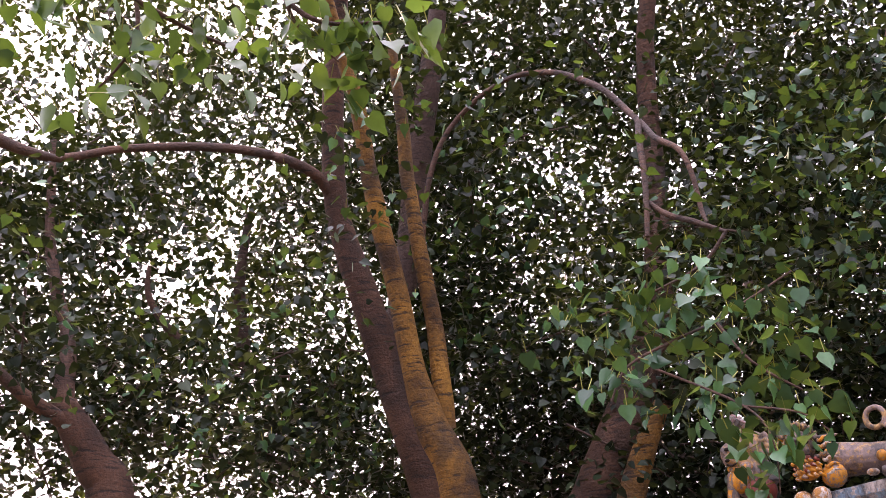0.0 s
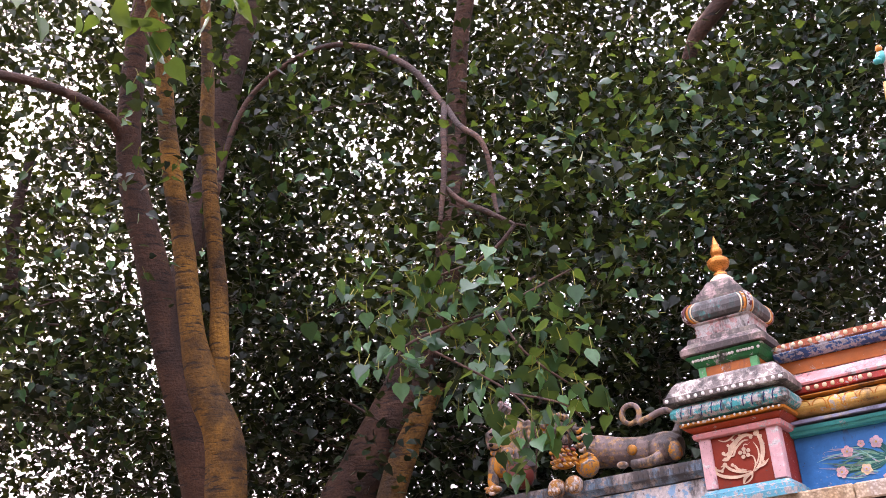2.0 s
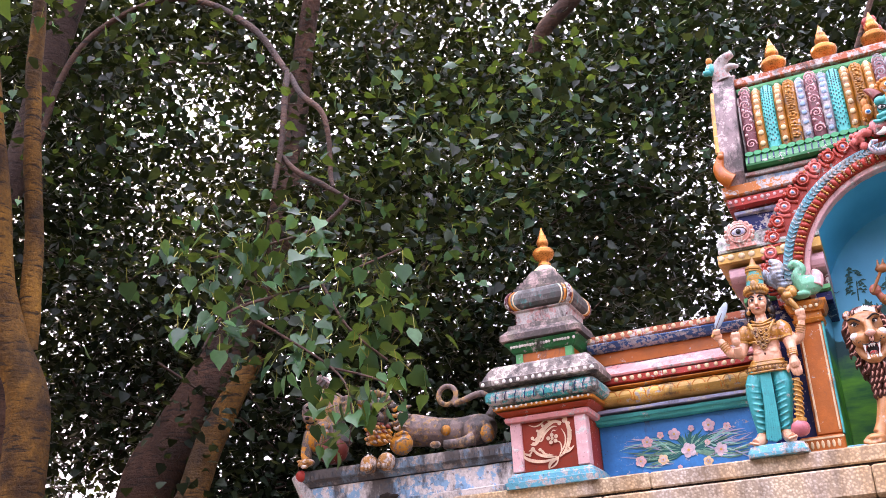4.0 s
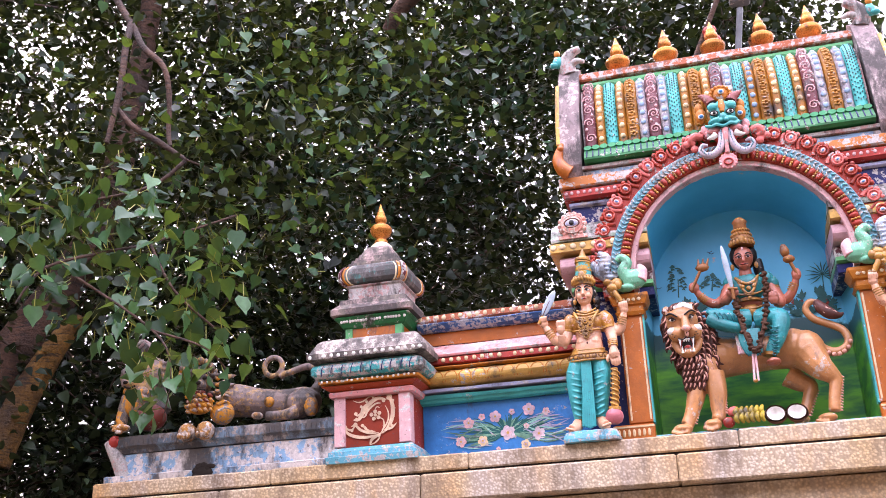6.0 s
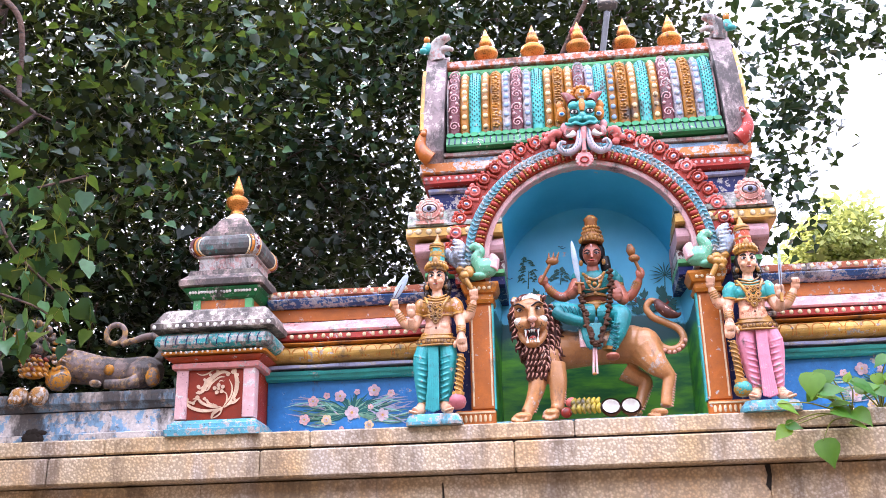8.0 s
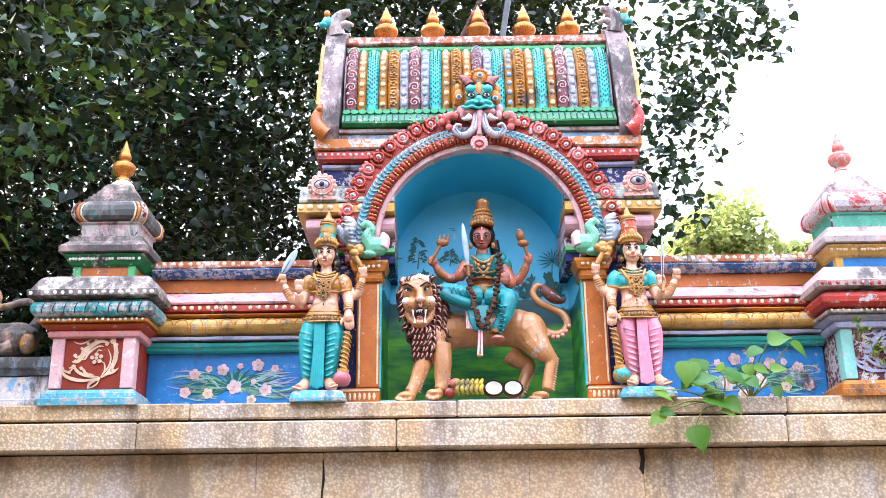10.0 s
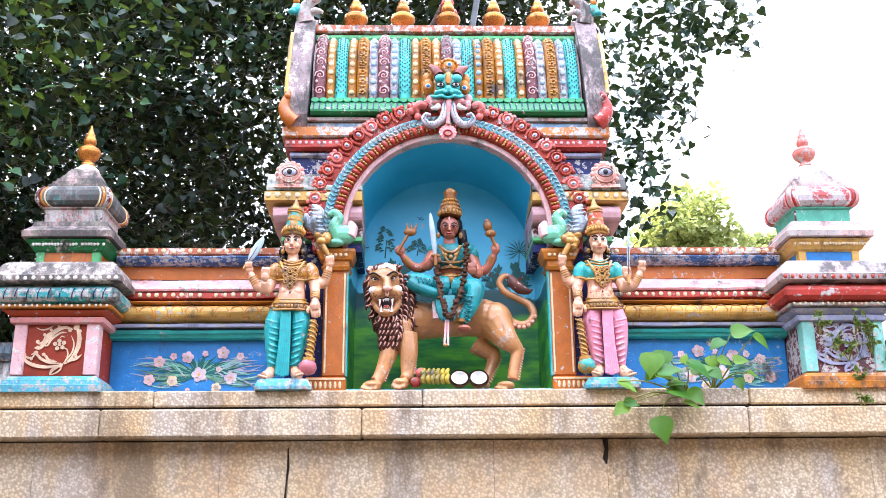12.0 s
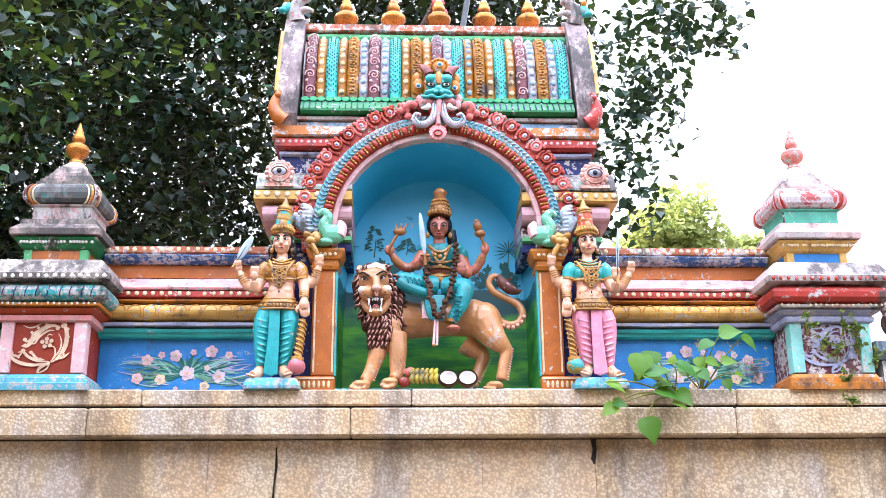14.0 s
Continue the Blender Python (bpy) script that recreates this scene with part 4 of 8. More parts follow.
# entablature left and right of the arch
def half_strip(name, half, prof, mat, note="", inner=0.50):
    for s in (-1, 1):
        a, b = sorted((CX + s * inner, CX + s * half))
        part(name, moulding(a, b, prof), mat, shrine, note)


B = 0.60
half_strip("side_fillet", 0.95, [(B, 3.33), (0.08, 3.33), (0.05, 3.345), (0.05, 3.40), (B, 3.40)], NAVY)
half_strip("side_fillet", 0.97, [(B, 3.40), (0.06, 3.40), (0.035, 3.41), (0.035, 3.44), (B, 3.445)], GREEN2)
half_strip("side_fillet", 0.97, [(B, 3.445), (0.08, 3.445), (0.08, 3.51), (B, 3.515)], MAROON)
half_strip("pink_cushion", 1.02, [(B, 3.515), (0.08, 3.515)] + [(0.05 - 0.06 * math.sin(radians(a)), 3.57 - 0.055 * math.cos(radians(a))) for a in range(15, 180, 15)] + [(B, 3.63)], PINKLILAC, "rounded pink cornice")
half_strip("dotted_band", 1.07, [(B, 3.632), (-0.015, 3.632), (-0.03, 3.64), (-0.03, 3.70), (B, 3.705)], YELLOW, "yellow cornice band")
for s in (-1, 1):
    a, b = sorted((CX + s * 0.70, CX + s * 1.05))
    part("painted_dots", dots(a, b, 3.67, -0.031, 0.052, 0.019), CREAM, shrine, "row of cream dots")
half_strip("eave_slab", 1.06, [(B, 3.705), (-0.03, 3.705), (-0.03, 3.72), (0.0, 3.78), (0.05, 3.835), (0.08, 3.85), (B, 3.86)], GREYGREEN, "sloping weathered grey-green slab")
half_strip("recess", 0.90, [(B, 3.86), (0.085, 3.855), (0.085, 3.935), (B, 3.94)], PURPLE)
half_strip("grey_fillet", 0.94, [(B, 3.94), (0.05, 3.94), (0.035, 3.95), (0.035, 3.972), (B, 3.978)], LILAC)
half_strip("red_band", 0.965, [(B, 3.978), (0.03, 3.978), (0.0, 3.99), (0.0, 4.045), (B, 4.05)], RED, "red cornice band")
for s in (-1, 1):
    a, b = sorted((CX + s * 0.62, CX + s * 0.95))
    part("painted_dots", dots(a, b, 4.017, -0.001, 0.033, 0.012), PALEPINK, shrine)
half_strip("orange_band", 0.985, [(B, 4.05), (-0.005, 4.05), (-0.015, 4.06), (-0.012, 4.115), (0.02, 4.13), (B, 4.135)], OCHRE2, "orange cornice band", 0.0)
half_strip("pale_band", 0.90, [(B, 4.135), (0.03, 4.13), (0.03, 4.165), (B, 4.17)], GREYBLUE, "", 0.0)
half_strip("pale_band", 0.88, [(B, 4.168), (0.01, 4.168), (0.01, 4.195), (B, 4.20)], GREYPINK, "", 0.0)

# roof: eave, barrel vault with ribs, ridge
XL, XR = -0.80, 0.86
eave = part("roof_eave", moulding(XL, XR, [(B, 4.198), (-0.01, 4.198), (-0.03, 4.212), (-0.03, 4.225), (0.02, 4.295), (0.06, 4.315), (B, 4.32)]), GREEN, shrine, "green eave with scalloped edge")
g = Geo()
k = 34
for i in range(k):
    x = XL + (XR - XL) * (i + 0.5) / k
    g.disc((x, 0.010, 4.306), 0.0245, 10, 0.05, 0.015)
part("scallop", g, GREEN3, eave, "row of light green scallops")
g = Geo()
for i in range(46):
    x = XL + (XR - XL) * (i + 0.5) / 46
    g.tube([(x, -0.031, 4.226), (x, 0.012, 4.286)], 0.004, 5)
part("eave_line", g, NAVY, eave)


def vault(u):
    """Section of the vault, u from 0 (eave) to 1 (ridge): y, z."""
    a = u * math.pi / 2
    return 0.055 + 0.20 * (1 - math.cos(a)) * 0.9 + 0.02 * u, 4.32 + 0.50 * math.sin(a * 0.985) ** 0.92


g = Geo()
g.strip(XL, XR, [vault(i / 10) for i in range(11)] + [(0.45, 4.84), (B, 4.7), (B, 4.32)])
roof = part("roof_vault", g, GREYPINK, shrine, "barrel vault covered with painted ribs")
SCHEME = "pytygbpbtygykbtogytypbgbt"
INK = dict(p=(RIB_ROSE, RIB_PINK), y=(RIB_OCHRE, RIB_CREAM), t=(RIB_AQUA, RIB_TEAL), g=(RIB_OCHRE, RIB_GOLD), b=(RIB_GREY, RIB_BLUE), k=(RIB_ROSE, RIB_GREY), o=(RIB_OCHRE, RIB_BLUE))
pitch = (XR - XL - 0.03) / len(SCHEME)
for i, ch in enumerate(SCHEME):
    x = XL + 0.015 + pitch * (i + 0.5)
    g = Geo()
    r = pitch * (0.60 if ch in "tgpk" else 0.47)
    g.tube([(x, vault(u / 9)[0] + 0.004, vault(u / 9)[1]) for u in range(10)], r, 10)
    g.cur = 1
    for u in range(1, 22):
        y, z = vault(u / 22)
        if ch in "ybo":
            if u % 2:
                g.ell((x, y - r * 0.93, z), (r * 0.55, 0.007, 0.0175), 10)
        elif ch == "g":
            if u % 2:
                for q in range(5):
                    g.ell((x + r * 0.42 * math.cos(q * 1.2566), y - r * 0.93, z + 0.012 * math.sin(q * 1.2566)), (r * 0.27, 0.009, 0.0085), 8)
            else:
                g.ell((x, y - r * 0.95, z), (r * 0.7, 0.006, 0.004), 6)
        elif ch in "pk":
            if u % 3 == 1:
                turn = -1 if u % 2 else 1
                g.tube([(x + turn * r * (0.12 + 0.06 * q) * math.cos(q * 0.8), y - r * 0.92 + 0.006 * abs(q - 8) / 8, z + 0.010 + 0.0023 * (q + 2) * math.sin(q * 0.8)) for q in range(13)], 0.0042, 5)
            elif u % 3 == 0:
                g.ell((x + r * 0.5 * math.cos(u), y - r * 0.82, z), (0.010, 0.008, 0.012), 6)
        else:
            for dx in (-0.72, -0.36, 0.0, 0.36, 0.72):
                g.ell((x + r * dx, y - r * math.sqrt(1 - dx * dx) + 0.001, z + (0.011 if abs(dx) == 0.36 else 0)), (0.0045, 0.004, 0.0065), 6)
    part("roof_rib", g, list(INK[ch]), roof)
part("ridge_scallop_band", moulding(XL, XR, [(0.5, 4.815), (0.225, 4.815), (0.205, 4.83), (0.205, 4.855), (0.24, 4.87), (0.5, 4.87)]), GREEN2, shrine, "green band below the ridge")
g = Geo()
for i in range(30):
    g.disc((XL + (XR - XL) * (i + 0.5) / 30, 0.2, 4.822), 0.027, 10, 0.03, 0.016)
part("scallop", g, GREEN, shrine)
part("ridge", moulding(XL - 0.02, XR + 0.02, [(0.5, 4.87), (0.20, 4.87), (0.19, 4.88), (0.195, 4.925), (0.22, 4.935), (0.5, 4.94)]), GREYRED, shrine, "worn red and white ridge beam")
for i, x in enumerate((-0.555, -0.247, 0.05, 0.349, 0.640)):
    g = Geo()
    kalasha(g, x, 0.30, 4.935, 1.06)
    part("finial", g, BRASS, shrine, "copper-gold pot finial")

# gable ends of the vault
for s in (-1, 1):
    x0, x1 = sorted(((XL - 0.13, XL + 0.0) if s < 0 else (XR + 0.0, XR + 0.13)))
    g = Geo()
    prof = [(0.02, 4.13), (-0.01, 4.2), (0.0, 4.35), (0.02, 4.5), (0.06, 4.68), (0.12, 4.82), (0.19, 4.95), (0.30, 5.02), (0.45, 4.95), (0.55, 4.6), (0.55, 4.13)]
    k = 2
    loops = []
    for t in range(k + 1):
        x = x0 + (x1 - x0) * t / k
        loops.append([(x + (0.02 * s * (1 - (z - 4.13) / 0.9)), y, z) for y, z in prof])
    g.rings(loops, True, False)
    gable = part("gable_end", g, GABLE, shrine, "weathered pinkish-grey gable end of the roof")
    xe = x0 - 0.006 if s < 0 else x1 + 0.006
    part("gable_edge", one(Geo.tube, [(xe + 0.02 * s * (1 - (z - 4.13) / 0.9), y + 0.006, z) for y, z in prof[2:6]], 0.014, 8), YELLOW, gable)
    # flame curl at the foot
    g = Geo()
    xf = CX + s * 0.965
    g.curve([(xf - s * 0.05, -0.02, 4.14), (xf - s * 0.015, -0.03, 4.17), (xf + s * 0.012, -0.03, 4.23), (xf, -0.03, 4.29), (xf - s * 0.02, -0.03, 4.34)], [0.05, 0.045, 0.035, 0.025, 0.012], 8, 4)
    g.ell((xf - s * 0.01, -0.045, 4.30), 0.022, 8)
    part("flame_curl", g, RED if s > 0 else ORANGE, gable, "painted flame-shaped curl")
    # crest curl on top: grey horn and teal head
    g = Geo()
    xt = (XL - 0.07) if s < 0 else (XR + 0.07)
    g.curve([(xt, 0.22, 4.95), (xt + s * 0.01, 0.2, 5.03), (xt - s * 0.03, 0.18, 5.08), (xt - s * 0.09, 0.17, 5.10)], [0.06, 0.05, 0.035, 0.02], 8, 4)
    g.curve([(xt - s * 0.01, 0.2, 5.0), (xt - s * 0.06, 0.18, 5.02), (xt - s * 0.11, 0.17, 5.0)], [0.03, 0.022, 0.012], 8, 4)
    g.cur = 1
    g.ell((xt + s * 0.06, 0.18, 5.03), (0.035, 0.03, 0.045), 10)
    g.ell((xt + s * 0.085, 0.16, 5.0), (0.03, 0.025, 0.02), 8)
    g.cur = 2
    g.ell((xt + s * 0.06, 0.17, 5.085), (0.022, 0.02, 0.028), 8)
    part("crest_curl", g, [GREYPINK, TEAL, OCHRE], gable, "curled crest ornament")


# arch bands
def arc_band(name, r0, r1, y0, y1, mat, note="", a0=-8, a1=188):
    gg = Geo()
    k = 60
    loops = []
    for i in range(k + 1):
        a = radians(a0 + (a1 - a0) * i / k)
        c, s_ = math.cos(a), math.sin(a)
        e = 0.004
        loops.append([(CX + r * c, y, ZC + r * s_) for r, y in ((r0, y1), (r0, y0 + e), (r0 + e, y0), (r1 - e, y0), (r1, y0 + e), (r1, y1))])
    gg.rings(loops, True, False)
    return part(name, gg, mat, shrine, note)


arc_band("arch_rim", 0.586, 0.618, -0.035, 0.07, PALEPINK, "pale pink inner rim of the arch")
arc_band("arch_band", 0.616, 0.675, -0.055, 0.07, BRICKRED, "dark red studded arch band")
arc_band("arch_band", 0.673, 0.728, -0.045, 0.07, GREYTEAL, "blue-grey arch band with beads")
arc_band("arch_backing", 0.726, 0.79, -0.02, 0.07, RED2, "red backing of the flame medallions")
studs, beads = Geo(), Geo()
for i in range(45):
    a = radians(-5 + 190 * i / 44)
    t = Matrix.Rotation(-(a - math.pi / 2), 3, "Y")
    studs.cur = 0
    studs.ell((CX + 0.645 * math.cos(a), -0.056, ZC + 0.645 * math.sin(a)), (0.017, 0.019, 0.028), 10, t)
    b = a + radians(95 / 44)
    studs.cur = 1
    for k in (-1, 0, 1):
        studs.ell((CX + (0.645 + 0.017 * k) * math.cos(b), -0.066, ZC + (0.645 + 0.017 * k) * math.sin(b)), (0.0075, 0.009, 0.009), 6, t)
for i in range(86):
    a = radians(-7 + 194 * i / 85)
    for k in (-1, 1):
        t = Matrix.Rotation(-(a - math.pi / 2) + 0.7 * k, 3, "Y")
        beads.ell((CX + (0.70 + 0.012 * k) * math.cos(a), -0.047, ZC + (0.70 + 0.012 * k) * math.sin(a)), (0.0065, 0.008, 0.016), 6, t)
part("arch_stud", studs, [RED2, GOLD], shrine, "red and gold studs along the arch")
part("arch_bead", beads, SKYBLUE, shrine, "pale blue beads along the arch")
for i in range(27):
    a = radians(1 + 178 * i / 26)
    if abs(i - 13) < 1:
        continue
    r = 0.80
    c = Vector((CX + r * math.cos(a), -0.02, ZC + r * math.sin(a)))
    gg = Geo()
    out = Vector((math.cos(a), 0, math.sin(a)))
    along = Vector((-math.sin(a), 0, math.cos(a)))
    gg.ell(c, (0.036, 0.022, 0.036), 12)
    gg.tube([c + Vector((0.03 * math.cos(q * 0.5236), -0.018, 0.03 * math.sin(q * 0.5236))) for q in range(13)], 0.006, 6)
    for q in (-1, 0, 1):
        gg.ell(c + out * 0.036 + along * (0.026 * q), (0.017, 0.016, 0.017), 8)
    gg.curve([c - out * 0.05 + along * 0.03, c + along * 0.05 - out * 0.01, c + along * 0.045 + out * 0.025], [0.014, 0.013, 0.007], 6, 3)
    gg.cur = 1
    gg.ell(c + Vector((0, -0.018, 0)), (0.019, 0.010, 0.013), 10, Matrix.Rotation(-a, 3, "Y"))
    gg.cur = 2
    gg.ell(c + Vector((0, -0.024, 0)), (0.011, 0.007, 0.007), 8, Matrix.Rotation(-a, 3, "Y"))
    part("flame_medallion", gg, [CORAL if i % 3 else ROSE, PALEPINK, BLUE2], shrine, "curled red medallion with a pale blue eye spot" if i == 0 else "")

# eye rosettes on the slabs
for s, x in ((-1, -0.905), (1, 0.955)):
    gg = Geo()
    for k in range(14):
        a = 2 * math.pi * k / 14
        gg.ell((x + 0.070 * math.cos(a), -0.036, 3.80 + 0.066 * math.sin(a)), (0.020, 0.015, 0.020), 8)
    gg.ell((x, -0.035, 3.80), (0.076, 0.026, 0.070), 14)
    gg.tube([(x + 0.062 * math.cos(q * 0.3142), -0.050, 3.80 + 0.056 * math.sin(q * 0.3142)) for q in range(21)], 0.006, 5)
    gg.strip(x - 0.085, x + 0.085, [(-0.02, 3.715), (-0.045, 3.715), (-0.045, 3.735), (-0.02, 3.74)])
    gg.cur = 1
    gg.ell((x, -0.052, 3.805), (0.042, 0.016, 0.026), 12)
    gg.cur = 2
    gg.ell((x, -0.064, 3.805), (0.017, 0.007, 0.017), 10)
    gg.cur = 3
    gg.tube([(x + 0.044 * math.cos(q * 0.3927), -0.056, 3.805 + 0.028 * math.sin(q * 0.3927)) for q in range(17)], 0.004, 5)
    part("eye_rosette", gg, [SALMON, LILAC, HAIR, LINE], shrine, "petalled rosette with a painted eye spot")

# mask at the top of the arch
gg = Geo()
gg.ell((0.032, -0.06, 4.361), (0.075, 0.06, 0.085), 16)
gg.ell((0.028, -0.1, 4.293), (0.088, 0.05, 0.028), 16)
gg.ell((0.029, -0.135, 4.301), (0.024, 0.028, 0.030), 12)
for p in ((0.012, -0.15, 4.278), (0.044, -0.15, 4.278)):
    gg.ell(p, (0.014, 0.014, 0.012), 8)
gg.curve([(-0.074, -0.1, 4.278), (-0.044, -0.12, 4.261), (-0.011, -0.135, 4.261), (0.026, -0.14, 4.246), (0.064, -0.135, 4.261), (0.091, -0.12, 4.261), (0.118, -0.1, 4.281)], 0.010, 8, 4)
for p in ((-0.019, -0.1, 4.391), (0.082, -0.1, 4.391)):
    gg.ell(p, (0.034, 0.028, 0.030), 12)
gg.cur = 1
gg.tube([(0.031, -0.1, 4.426), (0.030, -0.125, 4.378), (0.029, -0.13, 4.341)], [0.016, 0.020, 0.012], 10)
gg.ell((0.036, -0.06, 4.488), (0.055, 0.03, 0.05), 12)
gg.ell((-0.091, -0.05, 4.368), (0.034, 0.025, 0.05), 12)
gg.ell((0.130, -0.05, 4.359), (0.034, 0.025, 0.05), 12)
gg.ell((-0.099, -0.04, 4.421), (0.026, 0.02, 0.04), 10)
gg.ell((0.139, -0.04, 4.415), (0.026, 0.02, 0.04), 10)
for k in range(9):
    a = math.pi * k / 8
    gg.ell(Vector((0.035, -0.075, 4.480)) + Vector((0.058 * math.cos(a), 0, 0.052 * math.sin(a))), (0.013, 0.012, 0.013), 8)
gg.cur = 7
gg.curve([(-0.023, -0.08, 4.424), (-0.038, -0.07, 4.457), (-0.067, -0.05, 4.495), (-0.090, -0.04, 4.513)], [0.034, 0.030, 0.018, 0.003], 8, 4)
gg.curve([(0.087, -0.08, 4.424), (0.103, -0.07, 4.455), (0.135, -0.05, 4.486), (0.159, -0.04, 4.507)], [0.034, 0.030, 0.018, 0.003], 8, 4)
for p in ((0.039, -0.095, 4.490), (-0.091, -0.08, 4.353), (0.129, -0.08, 4.341)):
    gg.cur = 2
    gg.ell(p, (0.018, 0.01, 0.016), 10)
    gg.cur = 8
    gg.ell(Vector(p) + Vector((0, -0.006, 0)), (0.012, 0.008, 0.011), 10)
for p in ((-0.018, -0.115, 4.343), (0.075, -0.115, 4.343)):
    gg.cur = 2
    gg.ell(p, (0.021, 0.014, 0.013), 12)
    gg.cur = 3
    gg.ell(Vector(p) + Vector((0.002, -0.010, 0)), (0.010, 0.007, 0.010), 10)
    gg.tube([Vector(p) + Vector((0.023 * math.cos(q * 0.5236), -0.006, 0.015 * math.sin(q * 0.5236))) for q in range(13)], 0.0035, 5)
gg.cur = 3
gg.curve([(-0.055, -0.108, 4.267), (-0.011, -0.128, 4.252), (0.026, -0.134, 4.239), (0.064, -0.128, 4.252), (0.106, -0.108, 4.267)], 0.0045, 6, 4)
gg.cur = 9
for p in ((-0.029, -0.08, 4.248), (0.089, -0.08, 4.249)):
    gg.ell(p, (0.045, 0.035, 0.026), 12)
for p in ((-0.080, -0.05, 4.275), (0.152, -0.05, 4.281), (-0.060, -0.06, 4.235), (0.144, -0.06, 4.236)):
    gg.ell(p, (0.026, 0.02, 0.034), 10)
gg.tube([(0.031, -0.12, 4.241), (0.030, -0.125, 4.192), (0.027, -0.12, 4.133), (0.026, -0.115, 4.084)], [0.020, 0.016, 0.012, 0.016], 8)
gg.ell((0.024, -0.105, 4.035), (0.046, 0.018, 0.046), 14)
for k in range(14):
    a = 2 * math.pi * k / 14
    gg.ell(Vector((0.024, -0.108, 4.034)) + Vector((0.045 * math.cos(a), 0, 0.043 * math.sin(a))), (0.011, 0.012, 0.011), 8)
gg.cur = 6
gg.tube([Vector((0.024, -0.124, 4.027)) + Vector((0.024 * math.cos(q * 0.5236), 0, 0.018 * math.sin(q * 0.5236))) for q in range(13)], 0.005, 6)
gg.ell((0.007, -0.07, 4.218), (0.05, 0.03, 0.05), 10)
gg.ell((0.057, -0.07, 4.218), (0.05, 0.03, 0.05), 10)
gg.cur = 2
gg.curve([(-0.026, -0.12, 4.204), (-0.046, -0.125, 4.187), (-0.075, -0.115, 4.189)], [0.020, 0.016, 0.004], 8, 4)
gg.curve([(0.086, -0.12, 4.204), (0.108, -0.125, 4.187), (0.138, -0.115, 4.190)], [0.020, 0.016, 0.004], 8, 4)
curls = (((0.006, -0.11, 4.221), (0.003, -0.115, 4.172), (-0.010, -0.11, 4.123), (-0.049, -0.1, 4.091), (-0.093, -0.1, 4.093), (-0.118, -0.1, 4.127), (-0.104, -0.1, 4.157), (-0.077, -0.1, 4.152)), ((0.056, -0.11, 4.222), (0.059, -0.115, 4.172), (0.074, -0.11, 4.123), (0.112, -0.1, 4.091), (0.155, -0.1, 4.096), (0.176, -0.1, 4.128), (0.163, -0.1, 4.158), (0.136, -0.1, 4.150)))
for line in curls:
    line = [Vector(p) for p in line]
    gg.cur = 4
    gg.curve(line, [0.014, 0.019, 0.022, 0.022, 0.020, 0.016, 0.012, 0.008], 10, 5)
    gg.cur = 10
    for i in range(len(line) - 2):
        for k in range(3):
            p = line[i].lerp(line[i + 1], k / 3)
            gg.ell(p + Vector((0, -0.017, 0)), (0.005, 0.006, 0.010), 6)
gg.cur = 5
for line in (((-0.151, -0.05, 4.190), (-0.167, -0.06, 4.218), (-0.137, -0.06, 4.240), (-0.100, -0.05, 4.228)), ((0.207, -0.05, 4.191), (0.234, -0.06, 4.214), (0.214, -0.06, 4.239), (0.176, -0.05, 4.231))):
    gg.curve([Vector(p) for p in line], [0.014, 0.022, 0.026, 0.02], 10, 4)
for p in ((-0.194, -0.05, 4.200), (-0.151, -0.05, 4.163), (0.257, -0.05, 4.191), (0.217, -0.05, 4.164)):
    gg.ell(p, (0.026, 0.02, 0.024), 10)
gg.fuse((0, 5, 9), 0.004, 3)
part("arch_mask", gg, [TEAL, OCHRE, WHITE, HAIR, PALELILAC, ROSE, RED, DARKPINK, BLUE, PINK, GREYTEAL], shrine, "teal monster mask with gold horns and curled moustache")

# curled sea-creature ornaments on the capitals
for s in (-1, 1):
    x = CX + s * 0.60
    gg = Geo()
    gg.ell((x + s * 0.0, -0.05, 3.415), (0.07, 0.05, 0.06), 12)
    gg.curve([(x + s * 0.03, -0.05, 3.40), (x + s * 0.055, -0.06, 3.47), (x + s * 0.03, -0.06, 3.515), (x + s * 0.06, -0.06, 3.55), (x + s * 0.09, -0.06, 3.53)], [0.04, 0.035, 0.03, 0.026, 0.014], 8, 5)
    gg.ell((x + s * 0.05, -0.07, 3.36), (0.05, 0.04, 0.022), 10)
    gg.cur = 1
    gg.curve([(x - s * 0.03, -0.06, 3.40), (x - s * 0.045, -0.05, 3.46), (x - s * 0.03, -0.05, 3.50)], [0.04, 0.035, 0.01], 8, 4)
    gg.cur = 2
    for k, (dx, dz, r) in enumerate(((0.10, 3.40, 0.036), (0.13, 3.37, 0.034), (0.15, 3.41, 0.028), (0.12, 3.34, 0.028))):
        gg.ell((x + s * dx, -0.06, dz), (r, 0.03, r * 0.9), 8)
    gg.cur = 3
    gg.curve([(x + s * 0.13, -0.05, 3.42), (x + s * 0.17, -0.05, 3.48), (x + s * 0.15, -0.05, 3.56), (x + s * 0.19, -0.05, 3.60)], [0.03, 0.042, 0.035, 0.01], 8, 5)
    gg.curve([(x + s * 0.16, -0.05, 3.44), (x + s * 0.215, -0.05, 3.50), (x + s * 0.22, -0.05, 3.55)], [0.02, 0.03, 0.01], 8, 4)
    for k in range(6):
        p = Vector((x + s * 0.145, -0.085, 3.435)).lerp(Vector((x + s * 0.165, -0.085, 3.56)), k / 5)
        gg.curve([p + Vector((-s * 0.035, 0.012, 0.004)), p + Vector((0, 0, 0.0)), p + Vector((s * 0.035, 0.012, 0.012))], [0.004, 0.007, 0.003], 6, 3)
    gg.fuse((0, 1, 2, 3), 0.0045, 2)
    part("makara_ornament", gg, [SEAGREEN, PALEPINK, GOLD, PLUME], shrine, "curled green sea-creature ornament with blue plume")


